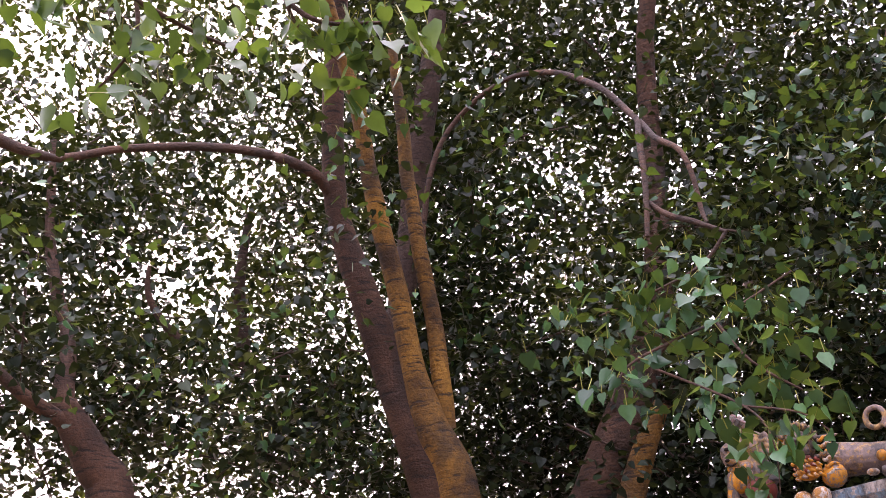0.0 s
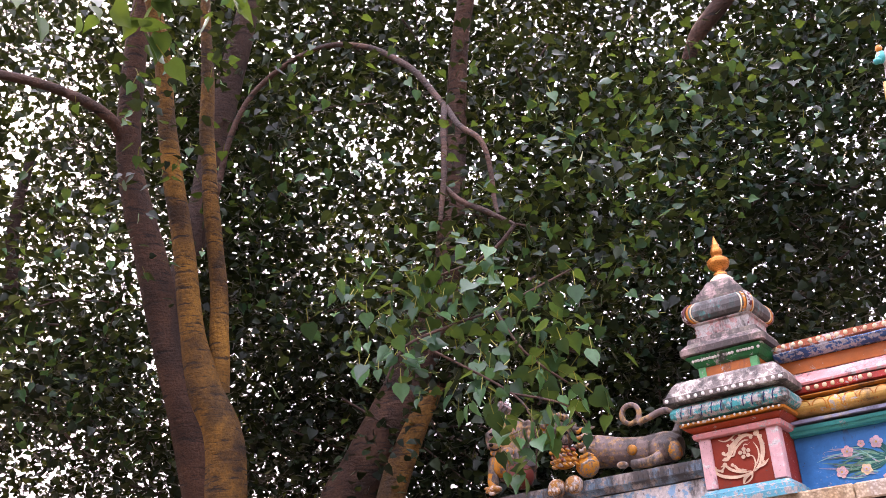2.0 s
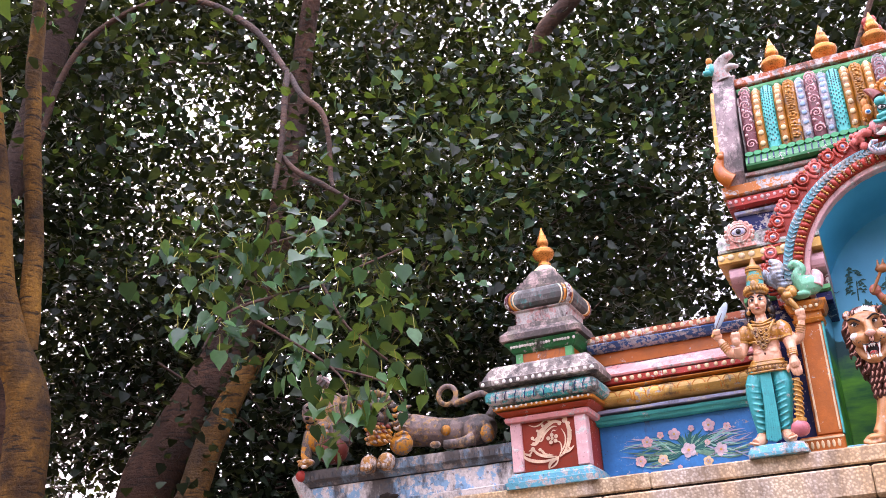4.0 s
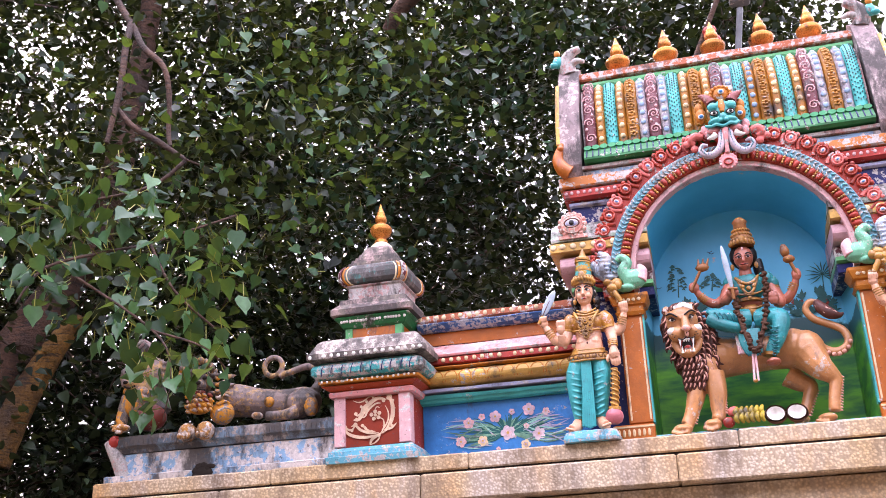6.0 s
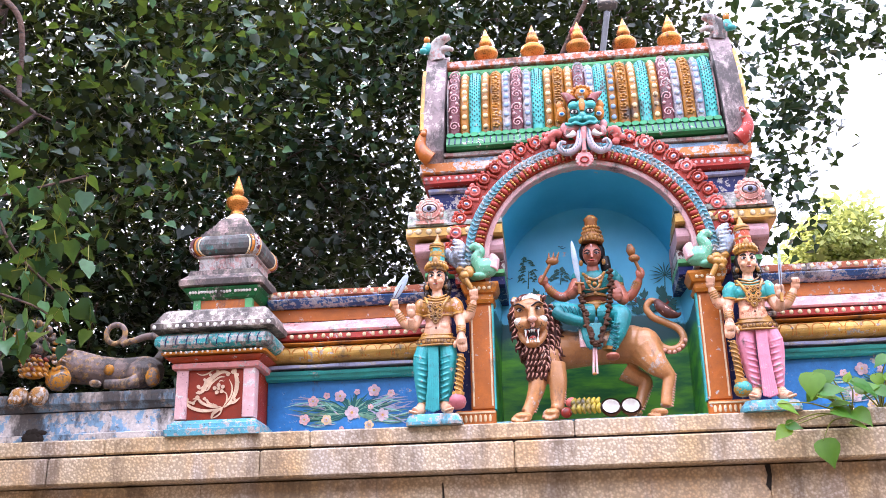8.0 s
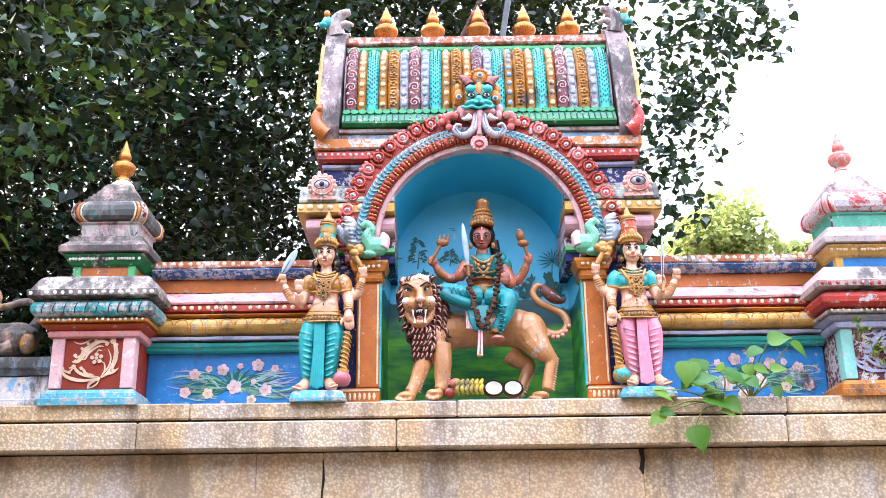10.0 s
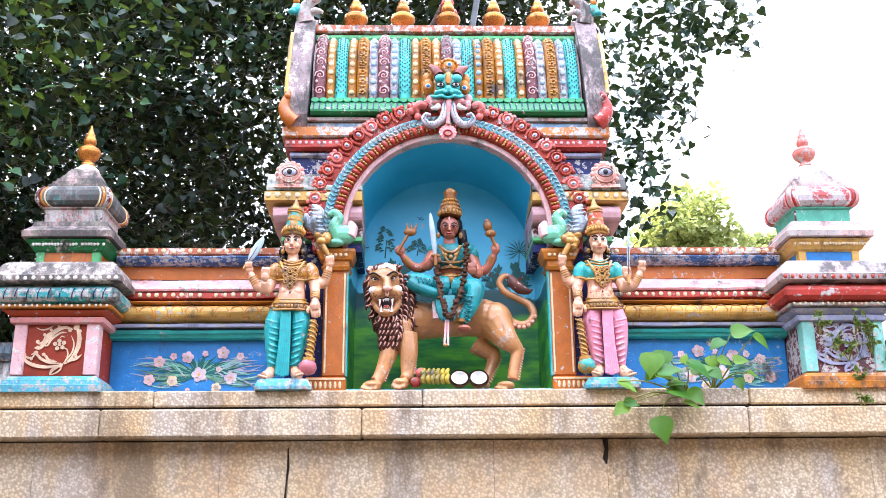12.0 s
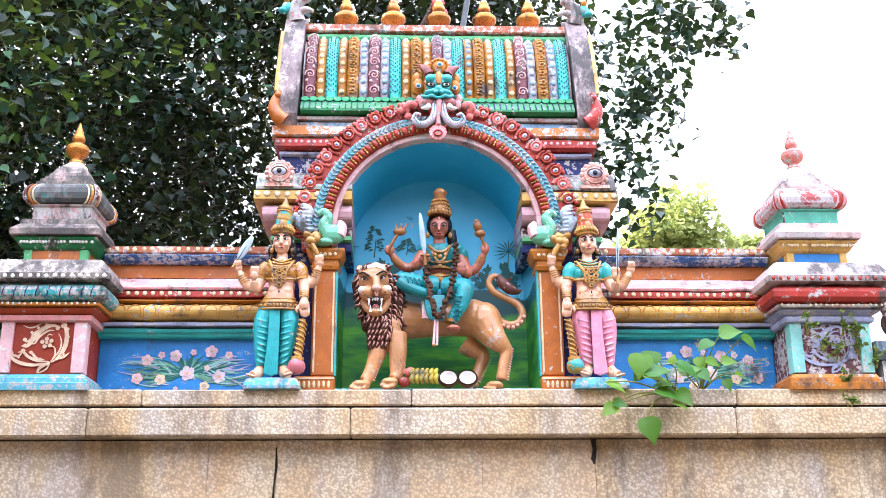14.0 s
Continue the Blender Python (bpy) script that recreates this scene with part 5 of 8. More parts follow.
# painted landscape on the back of the niche
def painted_tree(gg, x, z, h, kind):
    y = DEEP - 0.004
    gg.cur = 0
    gg.ribbon([(x, z), (x + 0.01, z + h * 0.6)], [0.008, 0.005], y)
    if kind == "palm":
        for k in range(13):
            a = radians(-40 + 260 * k / 12)
            gg.ribbon([(x + 0.01, z + h * 0.6), (x + 0.01 + 0.05 * math.cos(a), z + h * 0.6 + 0.055 * math.sin(a)), (x + 0.01 + 0.10 * math.cos(a), z + h * 0.6 + 0.085 * math.sin(a))], [0.002, 0.0075, 0.001], y - 0.0004 * k)
    else:
        strokes = random.Random(int(1000 * h) + 5)
        for k in range(34):
            up = (k + 0.5) / 34
            w = 0.085 * (1 - up) ** 0.8 * (0.55 + 0.45 * abs(math.sin(9.5 * up + 0.6)))
            side = strokes.choice((-1, 1))
            bx, bz = x + side * w * strokes.uniform(0.0, 0.75), z + h * (0.22 + 0.8 * up)
            l = strokes.uniform(0.018, 0.034)
            gg.ribbon([(bx, bz), (bx + side * l * 0.55, bz + strokes.uniform(-0.002, 0.009)), (bx + side * l, bz - strokes.uniform(0.0, 0.012))], [0.005, strokes.uniform(0.009, 0.017), 0.002], y - 0.0001 * k)


for spot, tall, sort in (((-0.357, 3.431), 0.20, "fir"), ((-0.157, 3.449), 0.10, "fir"), ((0.472, 3.329), 0.24, "palm")):
    gg = Geo()
    painted_tree(gg, *spot, tall, sort)
    part("painted_tree", gg, LEAFPAINT, shrine, "dark teal " + sort + " tree painted on the niche")
gg = Geo()
for k in range(46):
    x = random.uniform(-0.47, 0.52)
    if -0.2 < x < 0.26:
        continue
    z = 3.30 + random.uniform(-0.05, 0.09)
    gg.cur = 1 if k % 9 == 4 else 0
    for q in range(9):
        a = random.uniform(0, math.pi)
        l = random.uniform(0.02, 0.05)
        gg.ribbon([(x, z - 0.02), (x + 0.6 * l * math.cos(a), z + 0.5 * l * math.sin(a)), (x + l * math.cos(a), z + l * math.sin(a))], [0.006, random.uniform(0.014, 0.024), 0.003], DEEP - 0.003 - 0.0001 * k - 0.00001 * q)
brush = random.Random(31)
for k in range(60):
    x = brush.uniform(-0.47, 0.52)
    if -0.2 < x < 0.26:
        continue
    z = 3.25 + brush.uniform(-0.02, 0.13) * (0.6 + 0.4 * math.sin(13 * x))
    gg.cur = 1 if k % 11 == 6 else 0
    for q in range(8):
        a = brush.uniform(-0.3, math.pi + 0.3)
        l = brush.uniform(0.014, 0.04)
        gg.ribbon([(x, z - 0.01), (x + 0.6 * l * math.cos(a), z + 0.6 * l * math.sin(a)), (x + l * math.cos(a), z + l * math.sin(a))], [0.005, brush.uniform(0.010, 0.018), 0.002], DEEP - 0.0085 - 0.0001 * k - 0.00001 * q)
gg.cur = 2
for px, pz in ((-0.141, 3.694), (-0.129, 3.683), (-0.467, 3.5)):
    gg.ribbon([(px - 0.015, pz + 0.006), (px, pz), (px + 0.016, pz + 0.007)], 0.004, DEEP - 0.006)
part("painted_undergrowth", gg, [LEAFPAINT, BRICKRED, NAVY], shrine, "dark teal and red bushes painted on the niche")


def niche_spot(u, v, y):
    """A place from a drawing grid laid over the front, at depth y."""
    return (-0.695234 + 0.00159693 * u + 4.46484e-05 * v - 0.0823481 * y + 0.000265782 * u * y - 1.5873e-06 * v * y - 1.26164e-07 * u * v + 1.58985e-09 * v * v, y, 3.83845 + 1.24798e-05 * u - 0.00170804 * v + 0.407004 * y + 3.06122e-07 * u * y - 0.000276648 * v * y - 1.74479e-08 * u * v + 1.30587e-07 * v * v)


# guardian figures beside the pillars
def guardian(x0, z0, m, leg, fold, top_mat, crown_mat, bulb, sword, label):
    """Standing four-armed guardian with tall crown, club and blade, one plain statue; m mirrors it."""
    gg = Geo()

    def q(u, v, dy=0.0):
        return Vector((x0 + m * (u - 240) * 0.001027, -0.09 + dy, z0 + (905 - v) * 0.001098))

    def line(*pts):
        return [q(*p) for p in pts]

    SK, GO, LE, TO, HA, CR, BL, BU, RE, FO, LI, WH = range(12)
    # head, neck, belly and arms
    gg.cur = SK
    gg.ell(q(240, 190), (0.052, 0.054, 0.066), 18)
    gg.ell(q(240, 226, -0.010), (0.042, 0.042, 0.036), 14)
    gg.ell(q(240, 248, -0.024), (0.020, 0.020, 0.014), 10)
    gg.curve(line((240, 186, -0.052), (240, 206, -0.060), (240, 216, -0.062)), [0.006, 0.009, 0.012], 10, 3)
    gg.ell(q(240, 218, -0.056), (0.013, 0.010, 0.007), 8)
    for su in (-1, 1):
        gg.ell(q(240 + su * 27, 218, -0.040), (0.017, 0.014, 0.017), 10)
        gg.ell(q(240 + su * 50, 212, 0.01), (0.010, 0.012, 0.022), 8)
    gg.tube(line((242, 250, 0.01), (244, 275, 0.01), (244, 300, 0.01)), [0.030, 0.030, 0.042], 14)
    gg.curve(line((244, 390, 0.0), (244, 440, -0.004), (242, 480, -0.008), (240, 510, -0.004)), [0.076, 0.070, 0.078, 0.084], 18, 4, 0.72)
    gg.ell(q(216, 462, -0.030), (0.040, 0.030, 0.034), 12)
    gg.ell(q(268, 462, -0.030), (0.040, 0.030, 0.034), 12)
    gg.curve(line((352, 372, 0.0), (368, 430, -0.01), (374, 470, -0.03), (374, 505, -0.04)), [0.034, 0.030, 0.026, 0.019], 12, 4)
    gg.curve(line((374, 505, -0.04), (376, 540, -0.045), (378, 562, -0.045)), [0.020, 0.032, 0.026], 12, 4)
    for k in range(4):
        gg.curve(line((358 + 13 * k, 552, -0.05), (362 + 13 * k, 580, -0.055), (366 + 11 * k, 606 - 5 * abs(k - 1.5), -0.05)), [0.010, 0.009, 0.005], 8, 3)
    gg.curve(line((345, 545, -0.05), (338, 565, -0.058), (340, 582, -0.055)), [0.010, 0.009, 0.005], 8, 3)
    gg.curve(line((358, 372, 0.01), (396, 410, 0.005), (418, 402, 0.0), (436, 362, -0.01), (446, 328, -0.015)), [0.034, 0.029, 0.028, 0.024, 0.018], 12, 4)
    gg.ell(q(450, 308, -0.02), (0.026, 0.020, 0.026), 10)
    for k in range(4):
        gg.curve(line((432 + 11 * k, 300, -0.03), (430 + 12 * k, 280, -0.035), (436 + 10 * k, 266, -0.03)), [0.009, 0.008, 0.004], 7, 3)
    gg.curve(line((140, 372, 0.01), (112, 430, 0.0), (66, 432, -0.01), (36, 395, -0.02), (18, 360, -0.02)), [0.034, 0.030, 0.028, 0.024, 0.018], 12, 4)
    gg.ell(q(8, 338, -0.025), (0.026, 0.020, 0.028), 10)
    for k in range(4):
        gg.curve(line((-8 + 9 * k, 330, -0.04), (-6 + 9 * k, 312, -0.045), (2 + 8 * k, 304, -0.035)), [0.009, 0.008, 0.004], 7, 3)
    gg.curve(line((138, 380, 0.0), (120, 440, -0.03), (108, 452, -0.05), (106, 420, -0.075)), [0.034, 0.030, 0.028, 0.020], 12, 4)
    gg.ell(q(106, 392, -0.082), (0.026, 0.018, 0.030), 10)
    for k in range(4):
        gg.curve(line((88 + 12 * k, 380, -0.085), (90 + 12 * k, 356, -0.09), (96 + 10 * k, 342 + 6 * (k % 2), -0.08)), [0.009, 0.008, 0.004], 7, 3)
    # feet
    gg.curve(line((150, 862, 0.0), (142, 886, -0.03), (118, 902, -0.07)), [0.030, 0.032, 0.024], 12, 4)
    gg.curve(line((272, 858, 0.0), (284, 882, -0.03), (304, 896, -0.07)), [0.030, 0.032, 0.024], 12, 4)
    for k in range(4):
        gg.ell(q(98 + 11 * k, 903 + 3 * k, -0.095), (0.010, 0.016, 0.009), 8)
        gg.ell(q(290 + 11 * k, 905 - 3 * k, -0.095), (0.010, 0.016, 0.009), 8)
    gg.fuse((SK,), 0.0032, 2)
    # hair
    gg.cur = HA
    gg.ell(q(242, 196, 0.022), (0.066, 0.046, 0.080), 16)
    for su in (-1, 1):
        gg.ell(q(242 + su * 62, 236, 0.02), (0.020, 0.022, 0.034), 10)
        gg.ell(q(242 + su * 56, 265, 0.025), (0.022, 0.02, 0.020), 10)
    # face paint
    for su in (-1, 1):
        gg.cur = WH
        gg.ell(q(240 + su * 22, 189, -0.046), (0.0135, 0.008, 0.0065), 10)
        gg.cur = HA
        gg.ell(q(240 + su * 21, 189, -0.052), (0.0068, 0.005, 0.0065), 8)
        gg.curve(line((240 + su * 9, 190, -0.051), (240 + su * 22, 182, -0.053), (240 + su * 37, 190, -0.040)), [0.0018, 0.0034, 0.0015], 6, 3)
        gg.curve(line((240 + su * 8, 176, -0.052), (240 + su * 22, 167, -0.052), (240 + su * 40, 172, -0.038)), [0.0035, 0.0052, 0.002], 6, 3)
    gg.cur = RE
    gg.ell(q(240, 234, -0.053), (0.0155, 0.008, 0.0055), 10)
    gg.tube(line((240, 150, -0.052), (240, 164, -0.054)), 0.003, 6)
    gg.cur = GO
    for su in (-1, 1):
        gg.ell(q(240 + su * 55, 236, 0.0), (0.012, 0.012, 0.016), 10)
    # crown
    gg.tube(line((240, 152, 0.002), (241, 136, 0.002), (242, 118, 0.004)), [0.058, 0.064, 0.058], 18)
    for k in range(11):
        a = math.pi * (k + 0.5) / 11
        gg.ell(q(241, 136) + Vector((0.062 * math.cos(a), -0.062 * math.sin(a), 0.010 * math.sin(a))), (0.010, 0.010, 0.016), 8)
        gg.ell(q(242, 112) + Vector((0.054 * math.cos(a), -0.054 * math.sin(a), 0.0)), (0.008, 0.008, 0.009), 8)
    gg.ell(q(241, 112, -0.058), (0.020, 0.012, 0.030), 10)
    gg.cur = CR
    gg.tube(line((242, 120, 0.004), (246, 70, 0.006), (248, 26, 0.006)), [0.052, 0.046, 0.042], 18)
    gg.cur = GO
    for v, r in ((70, 0.049), (24, 0.047), (10, 0.045)):
        gg.tube(line((246, v + 4, 0.006), (247, v - 4, 0.006)), r, 18)
    gg.tube(line((248, 12, 0.006), (249, -6, 0.006), (249, -14, 0.006), (250, -34, 0.006), (250, -58, 0.006)), [0.040, 0.036, 0.020, 0.014, 0.002], 14)
    # bodice and sleeves
    gg.cur = TO
    gg.curve(line((244, 300, 0.006), (244, 335, 0.0), (244, 372, 0.0), (244, 402, 0.0)), [0.060, 0.098, 0.094, 0.078], 18, 4, 0.6)
    gg.ell(q(208, 362, -0.030), (0.040, 0.032, 0.038), 12)
    gg.ell(q(280, 362, -0.030), (0.040, 0.032, 0.038), 12)
    gg.curve(line((168, 318, 0.005), (146, 345, 0.0), (138, 385, 0.0)), [0.036, 0.042, 0.038], 12, 4)
    gg.curve(line((322, 318, 0.005), (346, 345, 0.0), (356, 388, 0.0)), [0.036, 0.042, 0.038], 12, 4)
    gg.fuse((TO,), 0.0042, 2)
    # gold collar, straps, medallions and belt
    gg.cur = GO
    for k, (v, w, d) in enumerate(((292, 52, 0.046), (306, 74, 0.056), (322, 92, 0.062))):
        gg.curve(line((244 - w, v - 8, -0.012), (244 - w * 0.5, v + 12, -d * 0.92), (244, v + 20, -d), (244 + w * 0.5, v + 12, -d * 0.92), (244 + w, v - 8, -0.012)), 0.0055, 7, 4)
    for su in (-1, 1):
        gg.curve(line((244 + su * 66, 300, -0.03), (244 + su * 46, 345, -0.066), (244 + su * 20, 392, -0.066)), [0.007, 0.009, 0.007], 8, 4)
        gg.curve(line((244 + su * 84, 398, -0.02), (244 + su * 50, 404, -0.055), (244, 408, -0.062)), 0.007, 8, 4)
        gg.tube(line((244 + su * 107, 386, 0.0), (244 + su * 109, 396, 0.0)), 0.043, 14)
        gg.curve(line((244 + su * 70, 305, 0.0), (244 + su * 100, 330, -0.03), (244 + su * 112, 370, -0.03)), [0.006, 0.008, 0.006], 8, 4)
    for u, v, r in ((212, 356, 0.019), (268, 356, 0.019), (240, 362, 0.015), (214, 386, 0.017), (264, 386, 0.017), (216, 414, 0.016), (262, 412, 0.016), (240, 436, 0.018), (240, 398, 0.013)):
        gg.cur = GO
        gg.ell(q(u, v, -0.066), (r, 0.012, r), 12)
        gg.tube([q(u, v, -0.074) + Vector((r * 0.85 * math.cos(k * 0.5236), 0, r * 0.85 * math.sin(k * 0.5236))) for k in range(13)], 0.0035, 6)
        gg.cur = LI
        gg.ell(q(u, v, -0.076), (r * 0.38, 0.005, r * 0.38), 8)
    gg.cur = GO
    gg.curve(line((240, 492, 0.0), (238, 515, 0.0), (236, 545, 0.0), (234, 560, 0.0)), [0.084, 0.098, 0.112, 0.106], 20, 4, 0.66)
    for v, r in ((496, 0.087), (516, 0.100), (552, 0.113)):
        gg.tube([Vector((q(238, v).x + r * math.cos(a * math.pi / 12), -0.09 - r * 0.68 * math.sin(a * math.pi / 12), q(238, v).z - 0.012 * math.sin(a * math.pi / 12))) for a in range(13)], 0.006, 6)
    for k in range(9):
        a = math.pi * (k + 0.5) / 9
        p = Vector((q(237, 534).x + 0.108 * math.cos(a), -0.092 - 0.072 * math.sin(a), q(237, 534).z - 0.012 * math.sin(a)))
        gg.cur = GO
        gg.ell(p, (0.012, 0.006, 0.012), 10)
        gg.cur = LI
        gg.tube([p + Vector((0.013 * math.cos(b * 0.6283), -0.005, 0.013 * math.sin(b * 0.6283))) for b in range(11)], 0.0016, 5)
    gg.ell(q(240, 472, -0.062), (0.005, 0.005, 0.008), 6)
    # trousers: legs, gathered folds and the pleated front cloth
    gg.cur = LE
    gg.curve(line((186, 552, 0.0), (156, 620, -0.006), (150, 700, -0.004), (155, 790, 0.0), (160, 862, 0.004)), [0.056, 0.053, 0.045, 0.037, 0.029], 16, 5)
    gg.curve(line((286, 552, 0.0), (296, 620, -0.006), (290, 700, -0.004), (278, 790, 0.0), (270, 860, 0.004)), [0.056, 0.053, 0.045, 0.037, 0.029], 16, 5)
    for su, ua, ub in ((-1, 154, 158), (1, 294, 272)):
        for k in range(8):
            v = 610 + 30 * k
            u = ua + (ub - ua) * k / 7
            r = 0.0530 - 0.0027 * k
            gg.curve([q(u + r / 0.0011 * math.sin(a), v + 12 * math.cos(a) - su * 13 * math.sin(a), -0.004 - r * 0.99 * math.cos(a)) for a in (-1.2, -0.8, -0.3, 0.3, 0.8, 1.2)], [0.0015, 0.0042, 0.0055, 0.0055, 0.0042, 0.0015], 6, 3)
    for k in range(6):
        gg.curve(line((199 + 9 * k, 566, -0.058), (196 + 9.5 * k, 720, -0.056), (180 + 12 * k, 902 - 4 * abs(k - 3), -0.048)), [0.0075, 0.0085, 0.0095], 8, 4)
    gg.fuse((LE,), 0.0034, 1)
    # dark strokes between the pleats: crease shade laid on as colour
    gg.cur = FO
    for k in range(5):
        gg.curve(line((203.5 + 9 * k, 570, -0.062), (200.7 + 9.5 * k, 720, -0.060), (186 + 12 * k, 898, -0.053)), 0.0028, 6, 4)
    gg.cur = GO
    for u, v in ((160, 852), (270, 850)):
        gg.tube(line((u, v - 5, 0.004), (u, v + 5, 0.004)), 0.033, 12)
    # bangles
    for a, b, r in (((28, 380, -0.02), (52, 418, -0.015), 0.027), ((440, 345, -0.012), (424, 385, -0.006), 0.027), ((372, 466, -0.028), (374, 500, -0.038), 0.028)):
        for k in range(4):
            c = [a[i] + (b[i] - a[i]) * k / 3.6 for i in range(3)]
            d = [a[i] + (b[i] - a[i]) * (k / 3.6 + 0.13) for i in range(3)]
            gg.tube(line(c, d), r, 12)
    # emblem in the raised fist
    gg.curve(line((440, 268, -0.03), (424, 240, -0.03), (410, 212, -0.03), (418, 188, -0.03)), [0.012, 0.016, 0.014, 0.006], 10, 4)
    gg.ell(q(404, 190, -0.03), (0.032, 0.022, 0.024), 10)
    gg.ell(q(432, 178, -0.03), (0.022, 0.02, 0.026), 10)
    # twisted club
    gg.curve(line((372, 612, -0.05), (366, 680, -0.045), (358, 760, -0.04), (352, 812, -0.04)), [0.015, 0.018, 0.019, 0.022], 12, 4)
    for k in range(8):
        c = q(372 - 20 * k / 7, 628 + 168 * k / 7, -0.045)
        gg.tube([c + Vector((0.021 * math.cos(b), -0.021 * math.sin(b), 0.010 * (b - 1.57))) for b in (-0.3, 0.3, 0.9, 1.57, 2.2, 2.8, 3.4)], 0.005, 6)
    gg.tube(line((351, 806, -0.04), (350, 822, -0.04)), 0.034, 14)
    gg.cur = BU
    gg.lathe(q(345, 850).x, -0.13, [(q(0, 890).z, 0.022), (q(0, 880).z, 0.040), (q(0, 858).z, 0.050), (q(0, 836).z, 0.046), (q(0, 820).z, 0.032)], 16)
    # blade
    gg.cur = BL
    a, b = (q(100, 395, -0.10), q(80, 130, -0.08)) if sword else (q(4, 302, -0.04), q(82, 168, -0.03))
    ax = (b - a).normalized()
    gg.ell((a + b) / 2, (0.009 if sword else 0.024, 0.006, (b - a).length / 2), 14, Matrix(((ax.z, 0, ax.x), (0, 1, 0), (-ax.x, 0, ax.z))))
    gg.cur = LI
    gg.tube([a, a.lerp(b, 0.5) + Vector((0, -0.006, 0)), b], 0.0022, 5)
    gg.cur = GO
    gg.tube([a - ax * 0.05, a], 0.009, 8)
    st = part("guardian_statue", gg, [SKIN, GOLD, leg, top_mat, HAIR, crown_mat, STEEL, bulb, RED, fold, LINE, WHITE])
    return tagged(st, label, "statue", "guardian statues")


guardian(-0.866, 2.570, 1, AQUALEG, AQUAFOLD, GOLDSKIN, TEALGOLD, REDPINK, False, "painted guardian statue in turquoise trousers with crown and club")
guardian(0.879, 2.572, -1, PINKLEG, PINKFOLD, TEAL, RED_OR, TEALGOLD, True, "painted guardian statue in pink trousers with crown, club and sword")
for x in (-0.885, 0.905):
    g = Geo()
    g.tier(x, -0.085, [(LEDGE - 0.002, 0.150, 0.112), (2.515, 0.152, 0.114), (2.535, 0.145, 0.110), (2.552, 0.135, 0.105), (2.556, 0.125, 0.10)], 0.02)
    tagged(part("statue_base", g, SKYBLUE), "pale blue rock-like plinth on the stone ledge", "plinth", "statue plinths")

# lion in the niche
g = Geo()
TA, MA, WH, DK, RD, PK = range(6)
g.cur = TA
g.curve([(-0.265, 0.06, 2.938), (-0.168, 0.11, 2.950), (-0.038, 0.13, 2.952), (0.092, 0.13, 2.957), (0.236, 0.11, 2.961), (0.336, 0.1, 2.946)], [0.11, 0.118, 0.100, 0.098, 0.112, 0.07], 18, 5)
g.ell((0.288, 0.08, 2.934), (0.105, 0.10, 0.115), 16)
g.ell((-0.246, 0.02, 2.870), (0.075, 0.085, 0.11), 14)
g.ell((-0.303, 0.02, 2.855), (0.07, 0.08, 0.10), 14)
# front legs
g.curve([(-0.216, -0.01, 2.834), (-0.206, -0.03, 2.729), (-0.211, -0.04, 2.656), (-0.213, -0.05, 2.598), (-0.224, -0.06, 2.569)], [0.062, 0.052, 0.043, 0.037, 0.036], 14, 5)
g.curve([(-0.301, 0, 2.822), (-0.322, -0.02, 2.717), (-0.346, -0.03, 2.645), (-0.368, -0.04, 2.594), (-0.386, -0.05, 2.560)], [0.060, 0.050, 0.041, 0.036, 0.036], 14, 5)
g.ell((-0.251, -0.09, 2.546), (0.050, 0.06, 0.028), 12)
g.ell((-0.408, -0.08, 2.535), (0.055, 0.06, 0.028), 12)
for p in ((-0.291, -0.12, 2.524), (-0.275, -0.13, 2.512), (-0.253, -0.135, 2.508), (-0.232, -0.13, 2.517), (-0.457, -0.11, 2.516), (-0.437, -0.12, 2.506), (-0.413, -0.125, 2.502), (-0.386, -0.12, 2.509)):
    g.curve([Vector(p) + Vector((0.012, 0.03, 0.012)), Vector(p) + Vector((0, 0.0, 0.006)), Vector(p) + Vector((-0.006, -0.012, -0.008))], [0.015, 0.014, 0.008], 8, 3)
# hind legs
g.curve([(0.297, 0.07, 2.909), (0.342, 0.04, 2.829), (0.394, 0.04, 2.774), (0.408, 0.04, 2.742), (0.390, 0.03, 2.668), (0.375, 0.02, 2.581)], [0.098, 0.072, 0.046, 0.036, 0.032, 0.032], 14, 5)
g.ell((0.332, -0.02, 2.543), (0.052, 0.055, 0.024), 12)
g.curve([(0.179, 0.17, 2.830), (0.239, 0.17, 2.785), (0.289, 0.16, 2.754), (0.264, 0.15, 2.679), (0.232, 0.13, 2.603)], [0.07, 0.055, 0.040, 0.033, 0.031], 12, 5)
g.ell((0.208, 0.08, 2.562), (0.048, 0.05, 0.022), 10)
for p in ((0.278, -0.06, 2.522), (0.300, -0.065, 2.515), (0.324, -0.065, 2.512), (0.179, 0.03, 2.539), (0.202, 0.03, 2.536)):
    g.ell(p, (0.016, 0.022, 0.014), 8)
# tail
g.curve([(0.320, 0.1, 2.998), (0.381, 0.09, 2.936), (0.437, 0.08, 2.911), (0.492, 0.08, 2.929), (0.514, 0.08, 2.978), (0.490, 0.09, 3.035), (0.420, 0.1, 3.080), (0.355, 0.1, 3.114), (0.322, 0.1, 3.168), (0.349, 0.1, 3.211), (0.390, 0.1, 3.204)], [0.034, 0.027, 0.025, 0.024, 0.023, 0.022, 0.022, 0.021, 0.020, 0.019, 0.016], 12, 6)
